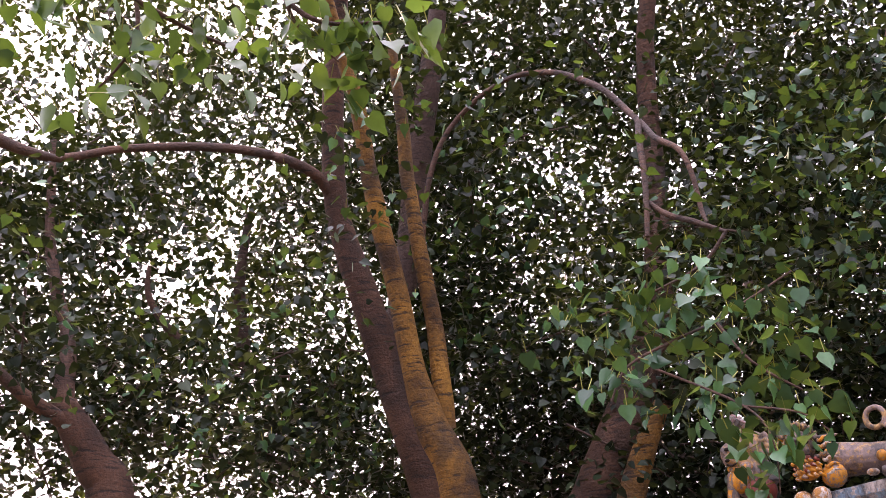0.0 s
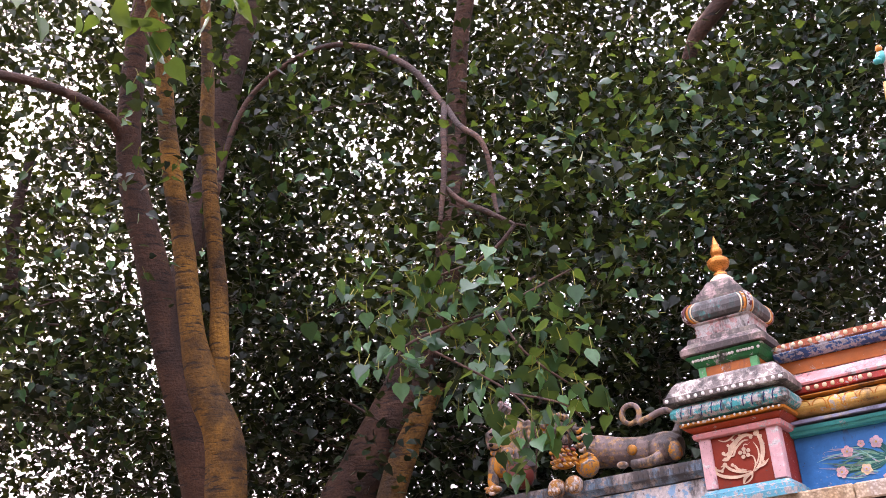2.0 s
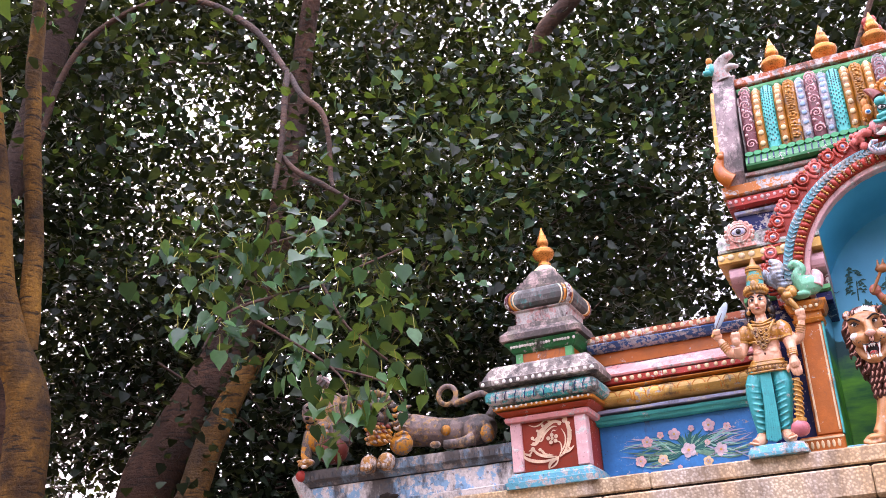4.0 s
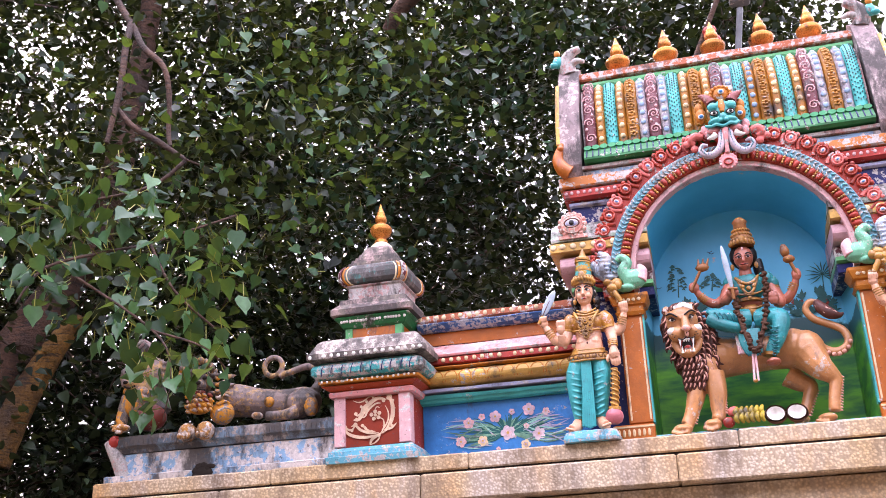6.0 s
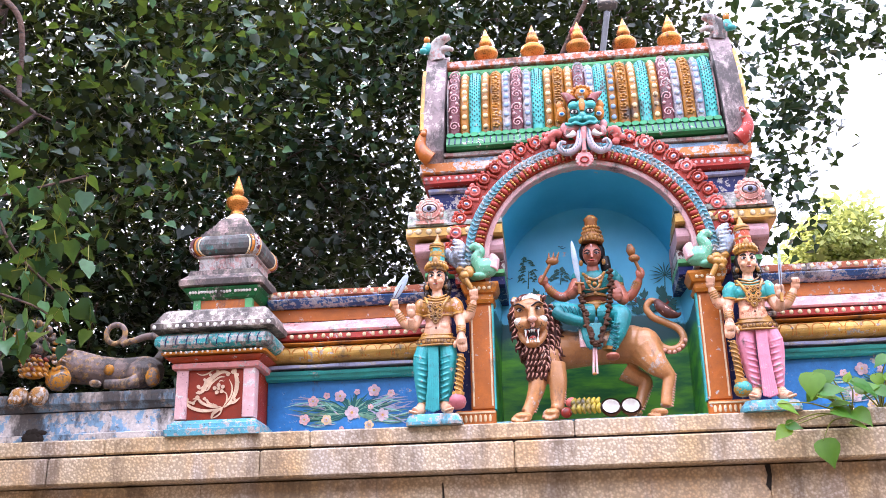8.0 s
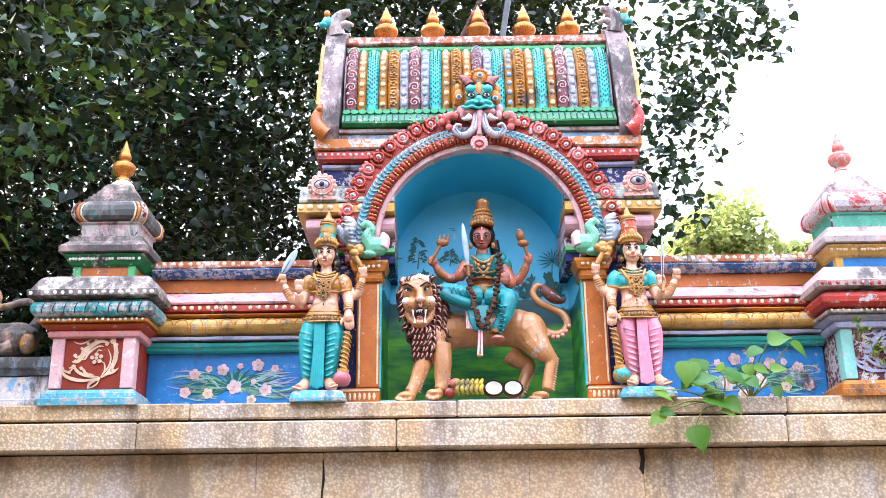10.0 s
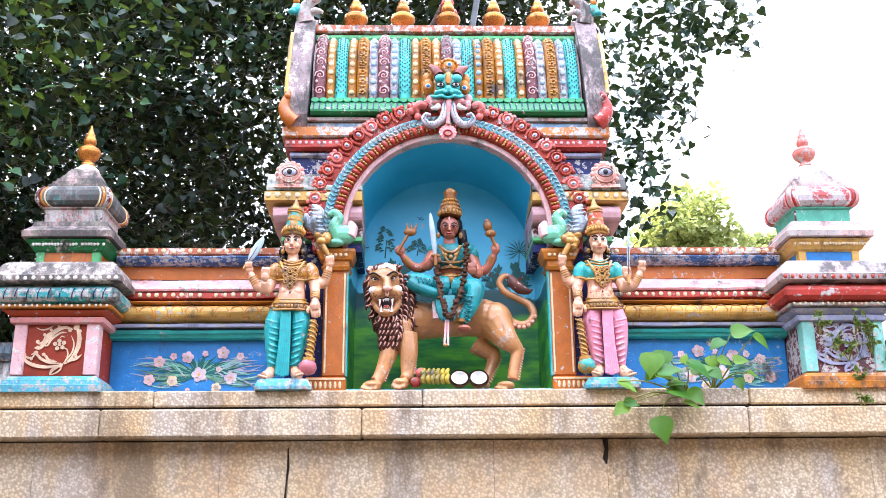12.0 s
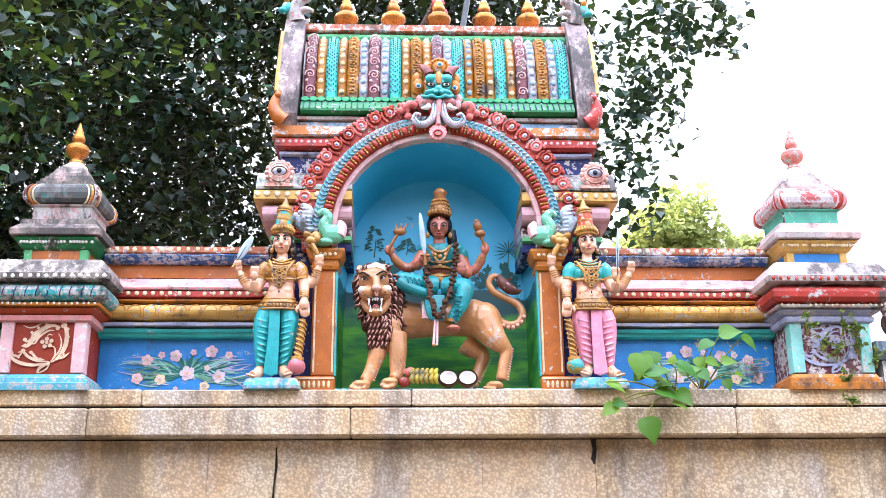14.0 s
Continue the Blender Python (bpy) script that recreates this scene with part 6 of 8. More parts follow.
# fur ridges on legs and tail
for a, b, k in (((-0.169, -0.03, 2.786), (-0.175, -0.06, 2.610), 13), ((-0.286, -0.02, 2.731), (-0.341, -0.05, 2.571), 12), ((0.441, 0.03, 2.765), (0.405, 0.01, 2.586), 13), ((0.317, 0.15, 2.729), (0.257, 0.12, 2.593), 10)):
    for i in range(k):
        p = Vector(a).lerp(Vector(b), i / (k - 1))
        g.cur = PK
        g.tube([p + Vector((-0.012, 0.004, 0.004)), p + Vector((0.010, -0.004, -0.008))], [0.009, 0.003], 6)
for p in ((0.378, 0.06, 2.927), (0.400, 0.055, 2.905), (0.425, 0.05, 2.892), (0.453, 0.05, 2.892), (0.480, 0.05, 2.904), (0.503, 0.05, 2.924), (0.519, 0.05, 2.955)):
    g.cur = PK
    g.ell(p, (0.013, 0.012, 0.013), 8)
g.cur = TA
# head
g.ell((-0.345, -0.06, 3.129), (0.088, 0.075, 0.085), 16)
g.ell((-0.345, -0.07, 3.160), (0.075, 0.065, 0.05), 14)
g.curve([(-0.332, -0.125, 3.144), (-0.327, -0.15, 3.100), (-0.326, -0.17, 3.057)], [0.020, 0.023, 0.030], 10, 4)
g.ell((-0.380, -0.13, 3.045), (0.046, 0.045, 0.042), 12)
g.ell((-0.288, -0.13, 3.048), (0.046, 0.045, 0.042), 12)
g.ell((-0.332, -0.115, 2.937), (0.044, 0.042, 0.026), 12)
g.curve([(-0.395, -0.09, 3.016), (-0.383, -0.1, 2.970), (-0.349, -0.115, 2.934)], [0.026, 0.022, 0.02], 8, 4)
g.curve([(-0.269, -0.09, 3.019), (-0.280, -0.1, 2.970), (-0.314, -0.115, 2.934)], [0.026, 0.022, 0.02], 8, 4)
g.curve([(-0.426, -0.11, 3.147), (-0.392, -0.135, 3.157), (-0.350, -0.135, 3.131)], [0.010, 0.016, 0.012], 8, 4)
g.curve([(-0.264, -0.11, 3.159), (-0.294, -0.135, 3.166), (-0.319, -0.135, 3.134)], [0.010, 0.016, 0.012], 8, 4)
for p in ((-0.424, -0.04, 3.209), (-0.288, -0.04, 3.218)):
    g.ell(p, (0.026, 0.018, 0.028), 10)
g.fuse((TA,), 0.0055, 4)
# nose, cheeks and mouth
g.cur = PK
g.ell((-0.326, -0.195, 3.056), (0.026, 0.016, 0.018), 12)
g.ell((-0.326, -0.18, 3.031), (0.012, 0.012, 0.022), 8)
g.cur = WH
for p in ((-0.404, -0.15, 3.057), (-0.268, -0.15, 3.063)):
    g.ell(p, (0.026, 0.02, 0.022), 12)
for k in range(7):
    for q in (-1, 1):
        p = Vector((-0.332, -0.085, 3.200)) + Vector((0.012 * q * k * 0.6, 0.004 * k, 0.012 - 0.002 * k))
        g.tube([p, p + Vector((0.006 * q, -0.004, 0.026))], [0.010, 0.002], 6)
g.cur = RD
g.ell((-0.333, -0.1, 2.996), (0.042, 0.045, 0.042), 12)
g.cur = DK
g.ell((-0.332, -0.128, 2.985), (0.030, 0.02, 0.032), 12)
g.cur = RD
g.ell((-0.330, -0.142, 2.962), (0.020, 0.014, 0.014), 10)
g.cur = WH
for p, l in (((-0.367, -0.16, 3.006), -0.045), ((-0.298, -0.16, 3.008), -0.045), ((-0.359, -0.15, 2.931), 0.038), ((-0.301, -0.15, 2.934), 0.038), ((-0.346, -0.155, 3.007), -0.018), ((-0.333, -0.155, 3.007), -0.018), ((-0.321, -0.155, 3.007), -0.018), ((-0.343, -0.145, 2.938), 0.014), ((-0.330, -0.145, 2.937), 0.014), ((-0.318, -0.145, 2.938), 0.014)):
    g.tube([p, Vector(p) + Vector((0, -0.004, l))], [0.0085, 0.001], 8)
for p, q in (((-0.397, -0.128, 3.126), 1), ((-0.297, -0.128, 3.133), -1)):
    p = Vector(p)
    g.cur = WH
    g.ell(p, (0.015, 0.011, 0.0085), 10)
    g.cur = DK
    g.ell(p + Vector((0.002 * q, -0.010, 0.0)), (0.009, 0.006, 0.009), 8)
    g.curve([p + Vector((-0.022 * q, -0.002, 0.004)), p + Vector((0, -0.012, 0.011)), p + Vector((0.024 * q, -0.012, -0.006))], [0.002, 0.0035, 0.002], 6, 4)
    g.curve([p + Vector((-0.030 * q, -0.002, 0.028)), p + Vector((-0.004 * q, -0.020, 0.033)), p + Vector((0.032 * q, -0.022, 0.010))], [0.003, 0.006, 0.004], 6, 4)
for line in (((-0.325, -0.192, 3.034), (-0.328, -0.18, 3.011)), ((-0.376, -0.165, 3.010), (-0.348, -0.172, 3.002), (-0.328, -0.178, 3.012), (-0.309, -0.172, 3.004), (-0.285, -0.165, 3.013))):
    g.curve([Vector(p) for p in line], 0.003, 6, 3)
for p in ((-0.400, -0.172, 3.034), (-0.384, -0.175, 3.024), (-0.392, -0.172, 3.017), (-0.276, -0.172, 3.036), (-0.268, -0.17, 3.025), (-0.284, -0.174, 3.022)):
    g.ell(p, 0.0035, 6)
# mane: wavy locks that fall from the cheeks over neck and chest
random.seed(4)


def lock(a, b, wide, wave):
    """One wavy lock with a paler crest that paints a highlight on its top."""
    a, b = Vector(a), Vector(b)
    side = Vector((-(b - a).z, 0, (b - a).x)).normalized() * wave
    pts = [a, a.lerp(b, 0.33) + side + Vector((0, -0.016, 0)), a.lerp(b, 0.68) - side + Vector((0, -0.014, 0)), b]
    g.cur = MA
    g.curve(pts, [wide * 0.8, wide, wide * 0.75, 0.002], 8, 4)
    g.cur = PK
    g.curve([p + Vector((0, -wide * 0.78, wide * 0.35)) for p in pts[:3]], [wide * 0.2, wide * 0.42, wide * 0.15], 6, 4)


g.cur = MA
g.ell((-0.347, 0.03, 3.123), (0.125, 0.09, 0.15), 16)
g.ell((-0.310, 0.02, 2.957), (0.115, 0.085, 0.15), 16)
g.ell((-0.233, 0.05, 3.024), (0.075, 0.09, 0.15), 16)
up_right, low_right = Vector((-0.256, -0.04, 3.179)), Vector((-0.264, -0.05, 2.839))
for r in range(11):
    base = up_right.lerp(low_right, r / 10)
    for k in range(3):
        if r > 8 and k == 2:
            continue
        a = base + Vector((0.030 * k - 0.012, 0.018 * k, -0.006 * k))
        lock(a + Vector((random.uniform(-0.006, 0.006), 0, random.uniform(-0.005, 0.005))), a + Vector((random.uniform(0.042, 0.062), 0.012, random.uniform(-0.034, -0.018) - 0.003 * r)), random.uniform(0.010, 0.0135), random.uniform(0.006, 0.011))
up_left, low_left = Vector((-0.435, -0.03, 3.172)), Vector((-0.343, -0.03, 2.801))
for r in range(13):
    base = up_left.lerp(low_left, r / 12) + Vector((-0.030 * math.sin(r / 12 * math.pi), 0, 0))
    for k in range(2):
        a = base + Vector((0.032 - 0.030 * k, -0.012 + 0.022 * k, 0.0))
        lock(a + Vector((random.uniform(-0.006, 0.006), 0, random.uniform(-0.008, 0.008))), a + Vector((random.uniform(-0.034, 0.0), 0.006, random.uniform(-0.066, -0.04))), random.uniform(0.009, 0.014), random.uniform(0.004, 0.010))
for r in range(5):
    for k in range(5):
        a = Vector((-0.369, -0.085, 2.919)) + Vector((0.023 * k + 0.006 * (r % 2), 0.010 * r, -0.032 * r))
        lock(a, a + Vector((random.uniform(-0.008, 0.012), -0.004, -0.056)), 0.013, 0.005)
for k in range(9):
    a = Vector((-0.430, -0.03, 3.192)).lerp(Vector((-0.265, -0.03, 3.206)), k / 8) + Vector((0, 0, 0.012 * math.sin(k / 8 * math.pi)))
    lock(a, a + Vector((0.016 * (k - 4) / 4, 0.0, 0.034)), 0.012, 0.004)
# tail tuft
g.cur = MA
g.curve([(0.380, 0.09, 3.208), (0.404, 0.08, 3.165), (0.444, 0.075, 3.127), (0.487, 0.075, 3.112), (0.513, 0.075, 3.124)], [0.018, 0.034, 0.034, 0.018, 0.003], 10, 5)
g.cur = PK
g.curve([(0.393, 0.07, 3.202), (0.427, 0.05, 3.153), (0.475, 0.055, 3.125)], [0.003, 0.007, 0.003], 6, 4)
tagged(part("lion_statue", g, [TAN, MANE, WHITE, HAIR, RED, LIONPINK]), "standing tan lion statue with dark mane and bared fangs", "statue")

# seated deity on the lion, one plain statue
g = Geo()
SK, GO, CL, HA, ST, GA, WH, BR, RE, FO = range(10)
g.cur = HA
g.ell((0.037, 0.12, 3.531), (0.078, 0.05, 0.085), 14)
g.curve([(0.105, 0.13, 3.501), (0.112, 0.13, 3.434), (0.103, 0.13, 3.383)], [0.03, 0.03, 0.01], 8, 4)
g.cur = SK
g.ell((0.034, 0.08, 3.509), (0.055, 0.055, 0.068), 16)
g.ell((0.033, 0.07, 3.455), (0.034, 0.036, 0.026), 10)
g.tube([(0.032, 0.028, 3.502), (0.031, 0.018, 3.469), (0.032, 0.03, 3.463)], [0.006, 0.010, 0.006], 8)
g.tube([(0.034, 0.1, 3.448), (0.034, 0.1, 3.398)], [0.034, 0.038], 12)
for sx, p in ((-1, (0.007, 0.026, 3.494)), (1, (0.058, 0.026, 3.494))):
    p = Vector(p)
    g.cur = WH
    g.ell(p, (0.0125, 0.006, 0.0055), 10)
    g.cur = HA
    g.ell(p + Vector((0, -0.005, 0)), (0.007, 0.004, 0.007), 8)
    g.curve([p + Vector((-sx * 0.014, -0.004, 0.002)), p + Vector((0, -0.006, 0.008)), p + Vector((sx * 0.020, 0.004, 0.001))], [0.002, 0.0032, 0.002], 6, 3)
    g.curve([p + Vector((-sx * 0.015, -0.004, 0.016)), p + Vector((sx * 0.002, -0.004, 0.023)), p + Vector((sx * 0.022, 0.006, 0.014))], [0.0025, 0.0045, 0.002], 6, 3)
    g.cur = GO
    g.ell(p + Vector((sx * 0.040, 0.045, -0.040)), (0.012, 0.012, 0.020), 10)
g.cur = RE
g.ell((0.029, 0.012, 3.448), (0.017, 0.008, 0.0065), 10)
g.cur = HA
g.curve([(0.007, 0.008, 3.447), (0.029, 0.002, 3.446), (0.052, 0.008, 3.447)], 0.0018, 5, 3)
g.cur = WH
g.ell((0.032, 0.03, 3.546), (0.006, 0.004, 0.012), 8)
g.cur = BR
g.tube([(0.036, 0.08, 3.575), (0.039, 0.08, 3.602), (0.04, 0.09, 3.657), (0.04, 0.09, 3.674)], [0.066, 0.062, 0.05, 0.036], 16)
g.tube([(0.04, 0.09, 3.677), (0.041, 0.09, 3.694), (0.041, 0.09, 3.712), (0.041, 0.09, 3.729), (0.041, 0.09, 3.753)], [0.034, 0.038, 0.036, 0.044, 0.02], 14)
g.cur = GO
for k in range(9):
    g.ell(Vector((0.036, 0.08, 3.588)) + Vector((0.066 * math.cos(math.pi * (k + 0.5) / 9), -0.064 * math.sin(math.pi * (k + 0.5) / 9), 0.0)), (0.010, 0.009, 0.017), 8)
g.ell(Vector((0.034, 0.02, 3.6)), (0.02, 0.012, 0.026), 8)
g.cur = CL
g.ell((0.038, 0.1, 3.332), (0.092, 0.066, 0.085), 16)
g.ell((-0.053, 0.1, 3.369), (0.045, 0.04, 0.045), 12)
g.ell((0.137, 0.1, 3.37), (0.05, 0.045, 0.05), 12)
g.ell((0.173, 0.1, 3.341), (0.035, 0.038, 0.045), 10)
g.cur = SK
g.ell((0.034, 0.1, 3.238), (0.07, 0.055, 0.05), 14)
g.cur = GO
g.tube([(0.034, 0.1, 3.254), (0.034, 0.1, 3.241)], 0.076, 16)
g.ell((0.033, 0.07, 3.175), (0.065, 0.05, 0.05), 12)
g.curve([(-0.026, 0.07, 3.388), (0.005, 0.035, 3.349), (0.036, 0.03, 3.337), (0.067, 0.035, 3.349), (0.098, 0.07, 3.389)], 0.009, 6, 4)
g.curve([(-0.018, 0.06, 3.377), (0.007, 0.03, 3.301), (0.035, 0.03, 3.277), (0.064, 0.03, 3.301), (0.092, 0.06, 3.377)], 0.008, 6, 4)
for cx, cy in ((440, 318), (460, 325), (480, 318), (448, 345), (470, 345), (460, 360)):
    g.ell(niche_spot(cx, cy, 0.03), (0.014, 0.01, 0.014), 8)
# arms
g.cur = SK
g.curve([(-0.048, 0.11, 3.359), (-0.096, 0.1, 3.29), (-0.151, 0.08, 3.254), (-0.214, 0.06, 3.285), (-0.246, 0.05, 3.331)], [0.036, 0.031, 0.029, 0.024, 0.018], 10, 5)
g.ell((-0.258, 0.04, 3.352), (0.032, 0.022, 0.034), 10)
g.curve([(-0.057, 0.1, 3.353), (-0.092, 0.06, 3.286), (-0.097, 0.03, 3.252), (-0.067, 0, 3.275)], [0.038, 0.032, 0.03, 0.024], 10, 4)
g.ell((-0.055, -0.02, 3.28), (0.036, 0.026, 0.028), 10)
g.curve([(0.166, 0.11, 3.335), (0.196, 0.1, 3.258), (0.233, 0.08, 3.239), (0.275, 0.06, 3.287), (0.296, 0.05, 3.342)], [0.036, 0.031, 0.029, 0.024, 0.018], 10, 5)
g.ell((0.3, 0.04, 3.362), (0.028, 0.022, 0.038), 10)
g.curve([(0.157, 0.1, 3.324), (0.19, 0.06, 3.238), (0.19, 0.03, 3.204), (0.165, 0, 3.203)], [0.038, 0.032, 0.03, 0.022], 10, 4)
g.ell((0.157, -0.02, 3.218), (0.032, 0.018, 0.036), 10)
for k in range(4):
    g.tube([(0.138, -0.03, 3.231), (0.138, -0.03, 3.254)] if k == 0 else [Vector((0.138, -0.03, 3.231)) + Vector((0.013 * k, 0, 0)), Vector((0.138, -0.03, 3.26)) + Vector((0.013 * k, 0, 0))], [0.008, 0.005], 6)
g.cur = GO
for a, b in (((-0.23, 0.055, 3.305), (-0.195, 0.065, 3.265)), ((0.283, 0.055, 3.314), (0.26, 0.065, 3.271))):
    a, b = Vector(a), Vector(b)
    for k in range(4):
        g.tube([a.lerp(b, k / 4), a.lerp(b, k / 4 + 0.12)], 0.027, 10)
# trident and drum
g.cur = BR
g.tube([(-0.274, 0.02, 3.33), (-0.187, 0.02, 3.487)], 0.009, 8)
g.ell((-0.199, 0.02, 3.458), (0.04, 0.018, 0.026), 8)
for dx in (-18, 0, 18):
    g.tube([Vector((-0.196, 0.02, 3.465)) + Vector((dx * 0.0012, 0, 0)), Vector((-0.187, 0.02, 3.512)) + Vector((dx * 0.0016, 0, 0))], [0.010, 0.003], 6)
g.ell((0.257, 0.02, 3.494), (0.026, 0.026, 0.035), 10)
g.ell((0.272, 0.02, 3.448), (0.034, 0.026, 0.024), 10)
g.tube([(0.275, 0.02, 3.434), (0.306, 0.03, 3.352)], 0.010, 8)
g.curve([(0.241, 0.02, 3.489), (0.252, 0.02, 3.528), (0.27, 0.02, 3.514)], [0.012, 0.014, 0.005], 8, 4)
# sword
g.cur = ST
a, b = Vector((-0.054, -0.05, 3.292)), Vector((-0.082, -0.03, 3.558))
ax = (b - a).normalized()
g.ell((a + b) / 2, (0.017, 0.006, (b - a).length / 2), 12, Matrix(((ax.z, 0, ax.x), (0, 1, 0), (-ax.x, 0, ax.z))))
g.cur = BR
g.tube([(-0.079, -0.05, 3.295), (-0.026, -0.05, 3.289)], 0.009, 8)
g.tube([(-0.054, -0.05, 3.289), (-0.053, -0.05, 3.231)], 0.010, 8)
# legs and drapery
g.cur = CL
g.curve([(0.004, 0.06, 3.131), (-0.09, 0.02, 3.136), (-0.175, -0.02, 3.153), (-0.201, -0.03, 3.145)], [0.070, 0.058, 0.047, 0.036], 14, 5)
g.curve([(-0.195, -0.03, 3.137), (-0.122, -0.06, 3.084), (-0.022, -0.04, 3.058)], [0.040, 0.036, 0.026], 12, 4)
g.curve([(0.074, 0.06, 3.123), (0.141, 0.01, 3.118), (0.177, -0.03, 3.094), (0.152, -0.05, 3.006), (0.113, -0.05, 2.935), (0.093, -0.05, 2.896)], [0.070, 0.059, 0.050, 0.043, 0.036, 0.030], 14, 5)
for k in range(7):
    g.curve([Vector((-0.053, -0.03, 3.058)) + Vector((0.017 * k, 0, 0)), Vector((-0.043, -0.05, 2.974)) + Vector((0.015 * k, 0, 0)), Vector((-0.024, -0.06, 2.894)) + Vector((0.012 * k, 0, 0.006 * abs(k - 3)))], [0.012, 0.013, 0.009], 6, 3)
for k in range(6):
    cy = 465 + 18 * k
    g.curve([Vector(niche_spot(512, cy, -0.07)) + Vector((-0.004 * k, 0, 0)), Vector(niche_spot(532, cy + 8, -0.098)), Vector(niche_spot(556, cy, -0.07)) + Vector((-0.010 * k, 0, 0))], 0.005, 5, 3)
# crease shade of the drapery, laid on as darker strokes
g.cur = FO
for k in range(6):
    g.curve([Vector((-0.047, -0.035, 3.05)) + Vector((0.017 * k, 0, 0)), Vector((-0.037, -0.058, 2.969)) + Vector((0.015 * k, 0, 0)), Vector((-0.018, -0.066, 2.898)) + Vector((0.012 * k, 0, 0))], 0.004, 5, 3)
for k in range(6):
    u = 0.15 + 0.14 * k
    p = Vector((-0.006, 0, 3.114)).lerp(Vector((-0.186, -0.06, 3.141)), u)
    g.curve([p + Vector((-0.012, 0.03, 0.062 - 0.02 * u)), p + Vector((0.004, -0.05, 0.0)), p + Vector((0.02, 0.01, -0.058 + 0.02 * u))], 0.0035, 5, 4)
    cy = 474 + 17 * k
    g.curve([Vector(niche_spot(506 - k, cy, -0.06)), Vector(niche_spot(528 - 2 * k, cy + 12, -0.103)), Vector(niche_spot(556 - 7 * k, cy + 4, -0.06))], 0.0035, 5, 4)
g.cur = GO
for cy in (345, 395):
    g.curve([niche_spot(400, cy - 8, 0.07), niche_spot(430, cy, 0.035), niche_spot(460, cy + 4, 0.028), niche_spot(490, cy, 0.035), niche_spot(520, cy - 8, 0.07)], 0.006, 6, 4)
g.tube([(0.165, 0.1, 3.304), (0.177, 0.1, 3.291)], 0.044, 12)
g.tube([(-0.068, 0.1, 3.326), (-0.077, 0.1, 3.313)], 0.042, 12)
g.cur = WH
for k in range(5):
    g.curve([Vector((-0.068, -0.02, 3.029)) + Vector((0.010 * k, 0, 0)), Vector((-0.064, -0.04, 2.922)) + Vector((0.010 * k, 0, 0))], [0.007, 0.008], 6, 2)
g.tube([(0.002, -0.1, 2.899), (-0.01, -0.11, 2.752)], 0.007, 6)
g.tube([(0.013, -0.1, 2.899), (0.01, -0.11, 2.752)], 0.007, 6)
g.cur = GO
g.tube([(0.093, -0.05, 2.912), (0.09, -0.05, 2.893)], 0.038, 10)
g.ell((-0.004, -0.11, 2.752), (0.014, 0.010, 0.010), 8)
g.cur = SK
g.ell((0.103, -0.075, 2.853), (0.04, 0.055, 0.022), 12)
g.cur = GA
for path in (((-0.044, 0, 3.24), (-0.042, -0.03, 3.169), (-0.031, -0.09, 3.057), (-0.008, -0.11, 2.958), (0.012, -0.11, 2.904)), ((0.128, 0.04, 3.396), (0.126, 0.02, 3.299), (0.11, -0.02, 3.173), (0.078, -0.08, 3.045), (0.043, -0.1, 2.946), (0.015, -0.11, 2.904))):
    path = [Vector(p) for p in path]
    g.curve(path, 0.011, 8, 4)
    for i in range(len(path) - 1):
        for k in range(7):
            p = path[i].lerp(path[i + 1], k / 7)
            g.ell(p + Vector((random.uniform(-0.012, 0.012), random.uniform(-0.015, 0), random.uniform(-0.006, 0.006))), (0.016, 0.013, 0.011), 6)
for y, r, k in ((3.612, 0.061, 11), (3.640, 0.054, 10), (3.668, 0.046, 9)):
    g.cur = GO
    for i in range(k):
        a = math.pi * (i + 0.5) / k
        g.ell((0.04 + r * math.cos(a), 0.085 - r * math.sin(a), y), (0.009, 0.008, 0.010), 8)
g.fuse((SK,), 0.0034, 2)
g.fuse((CL,), 0.0042, 2)
tagged(part("deity_statue", g, [REDSKIN, OLDGOLD, SARI, HAIR, STEEL, GARLAND, PALEPINK, BROWNGOLD, RED, AQUAFOLD]), "seated crowned deity statue in turquoise with sword and garland", "statue")

# painted offerings at the lion's feet
bunch = thing("banana_bunch", "sculpted bunch of yellow-green bananas by the lion's paws", "fruit")
for r in range(2):
    for k in range(6):
        g = Geo()
        p = Vector((-0.119, -0.1, 2.536)) + Vector((0.026 * k, -0.02 * (1 - r), 0.035 * r))
        g.curve([p + Vector((0.0, 0, 0.05)), p + Vector((-0.012, -0.018, 0.022)), p + Vector((0.0, -0.012, -0.004))], [0.008, 0.015, 0.006], 8, 4)
        part("banana", g, BANANA, bunch)
g = Geo()
g.ell((-0.169, -0.1, 2.547), (0.032, 0.03, 0.03), 12)
tagged(part("red_fruit", g, RED), "round red fruit lying beside the bananas", "fruit")
g = Geo()
g.ell((-0.136, -0.06, 2.608), (0.035, 0.03, 0.03), 12)
tagged(part("apple", g, ROSE), "pinkish round fruit behind the bananas", "fruit")
for cx in (491, 563):
    nut = thing("coconut_half", "opened coconut half with white flesh on the niche floor", "coconut", "coconut halves")
    c = Vector(niche_spot(cx, 775, -0.08))
    tilt = Matrix.Rotation(radians(62), 3, "X")
    for nm, rr, mm in (("shell", ((0.0, 0.056), (-0.012, 0.058), (-0.035, 0.046), (-0.05, 0.022), (-0.055, 0.0003)), BROWNSHELL), ("flesh", ((0.001, 0.046), (-0.012, 0.038), (-0.03, 0.025), (-0.034, 0.0003)), WHITE)):
        g = Geo()
        g.rings([[c + tilt @ Vector((r * math.cos(2 * math.pi * j / 18), r * math.sin(2 * math.pi * j / 18), z)) for j in range(18)] for z, r in rr], False)
        part(nm, g, mm, nut)


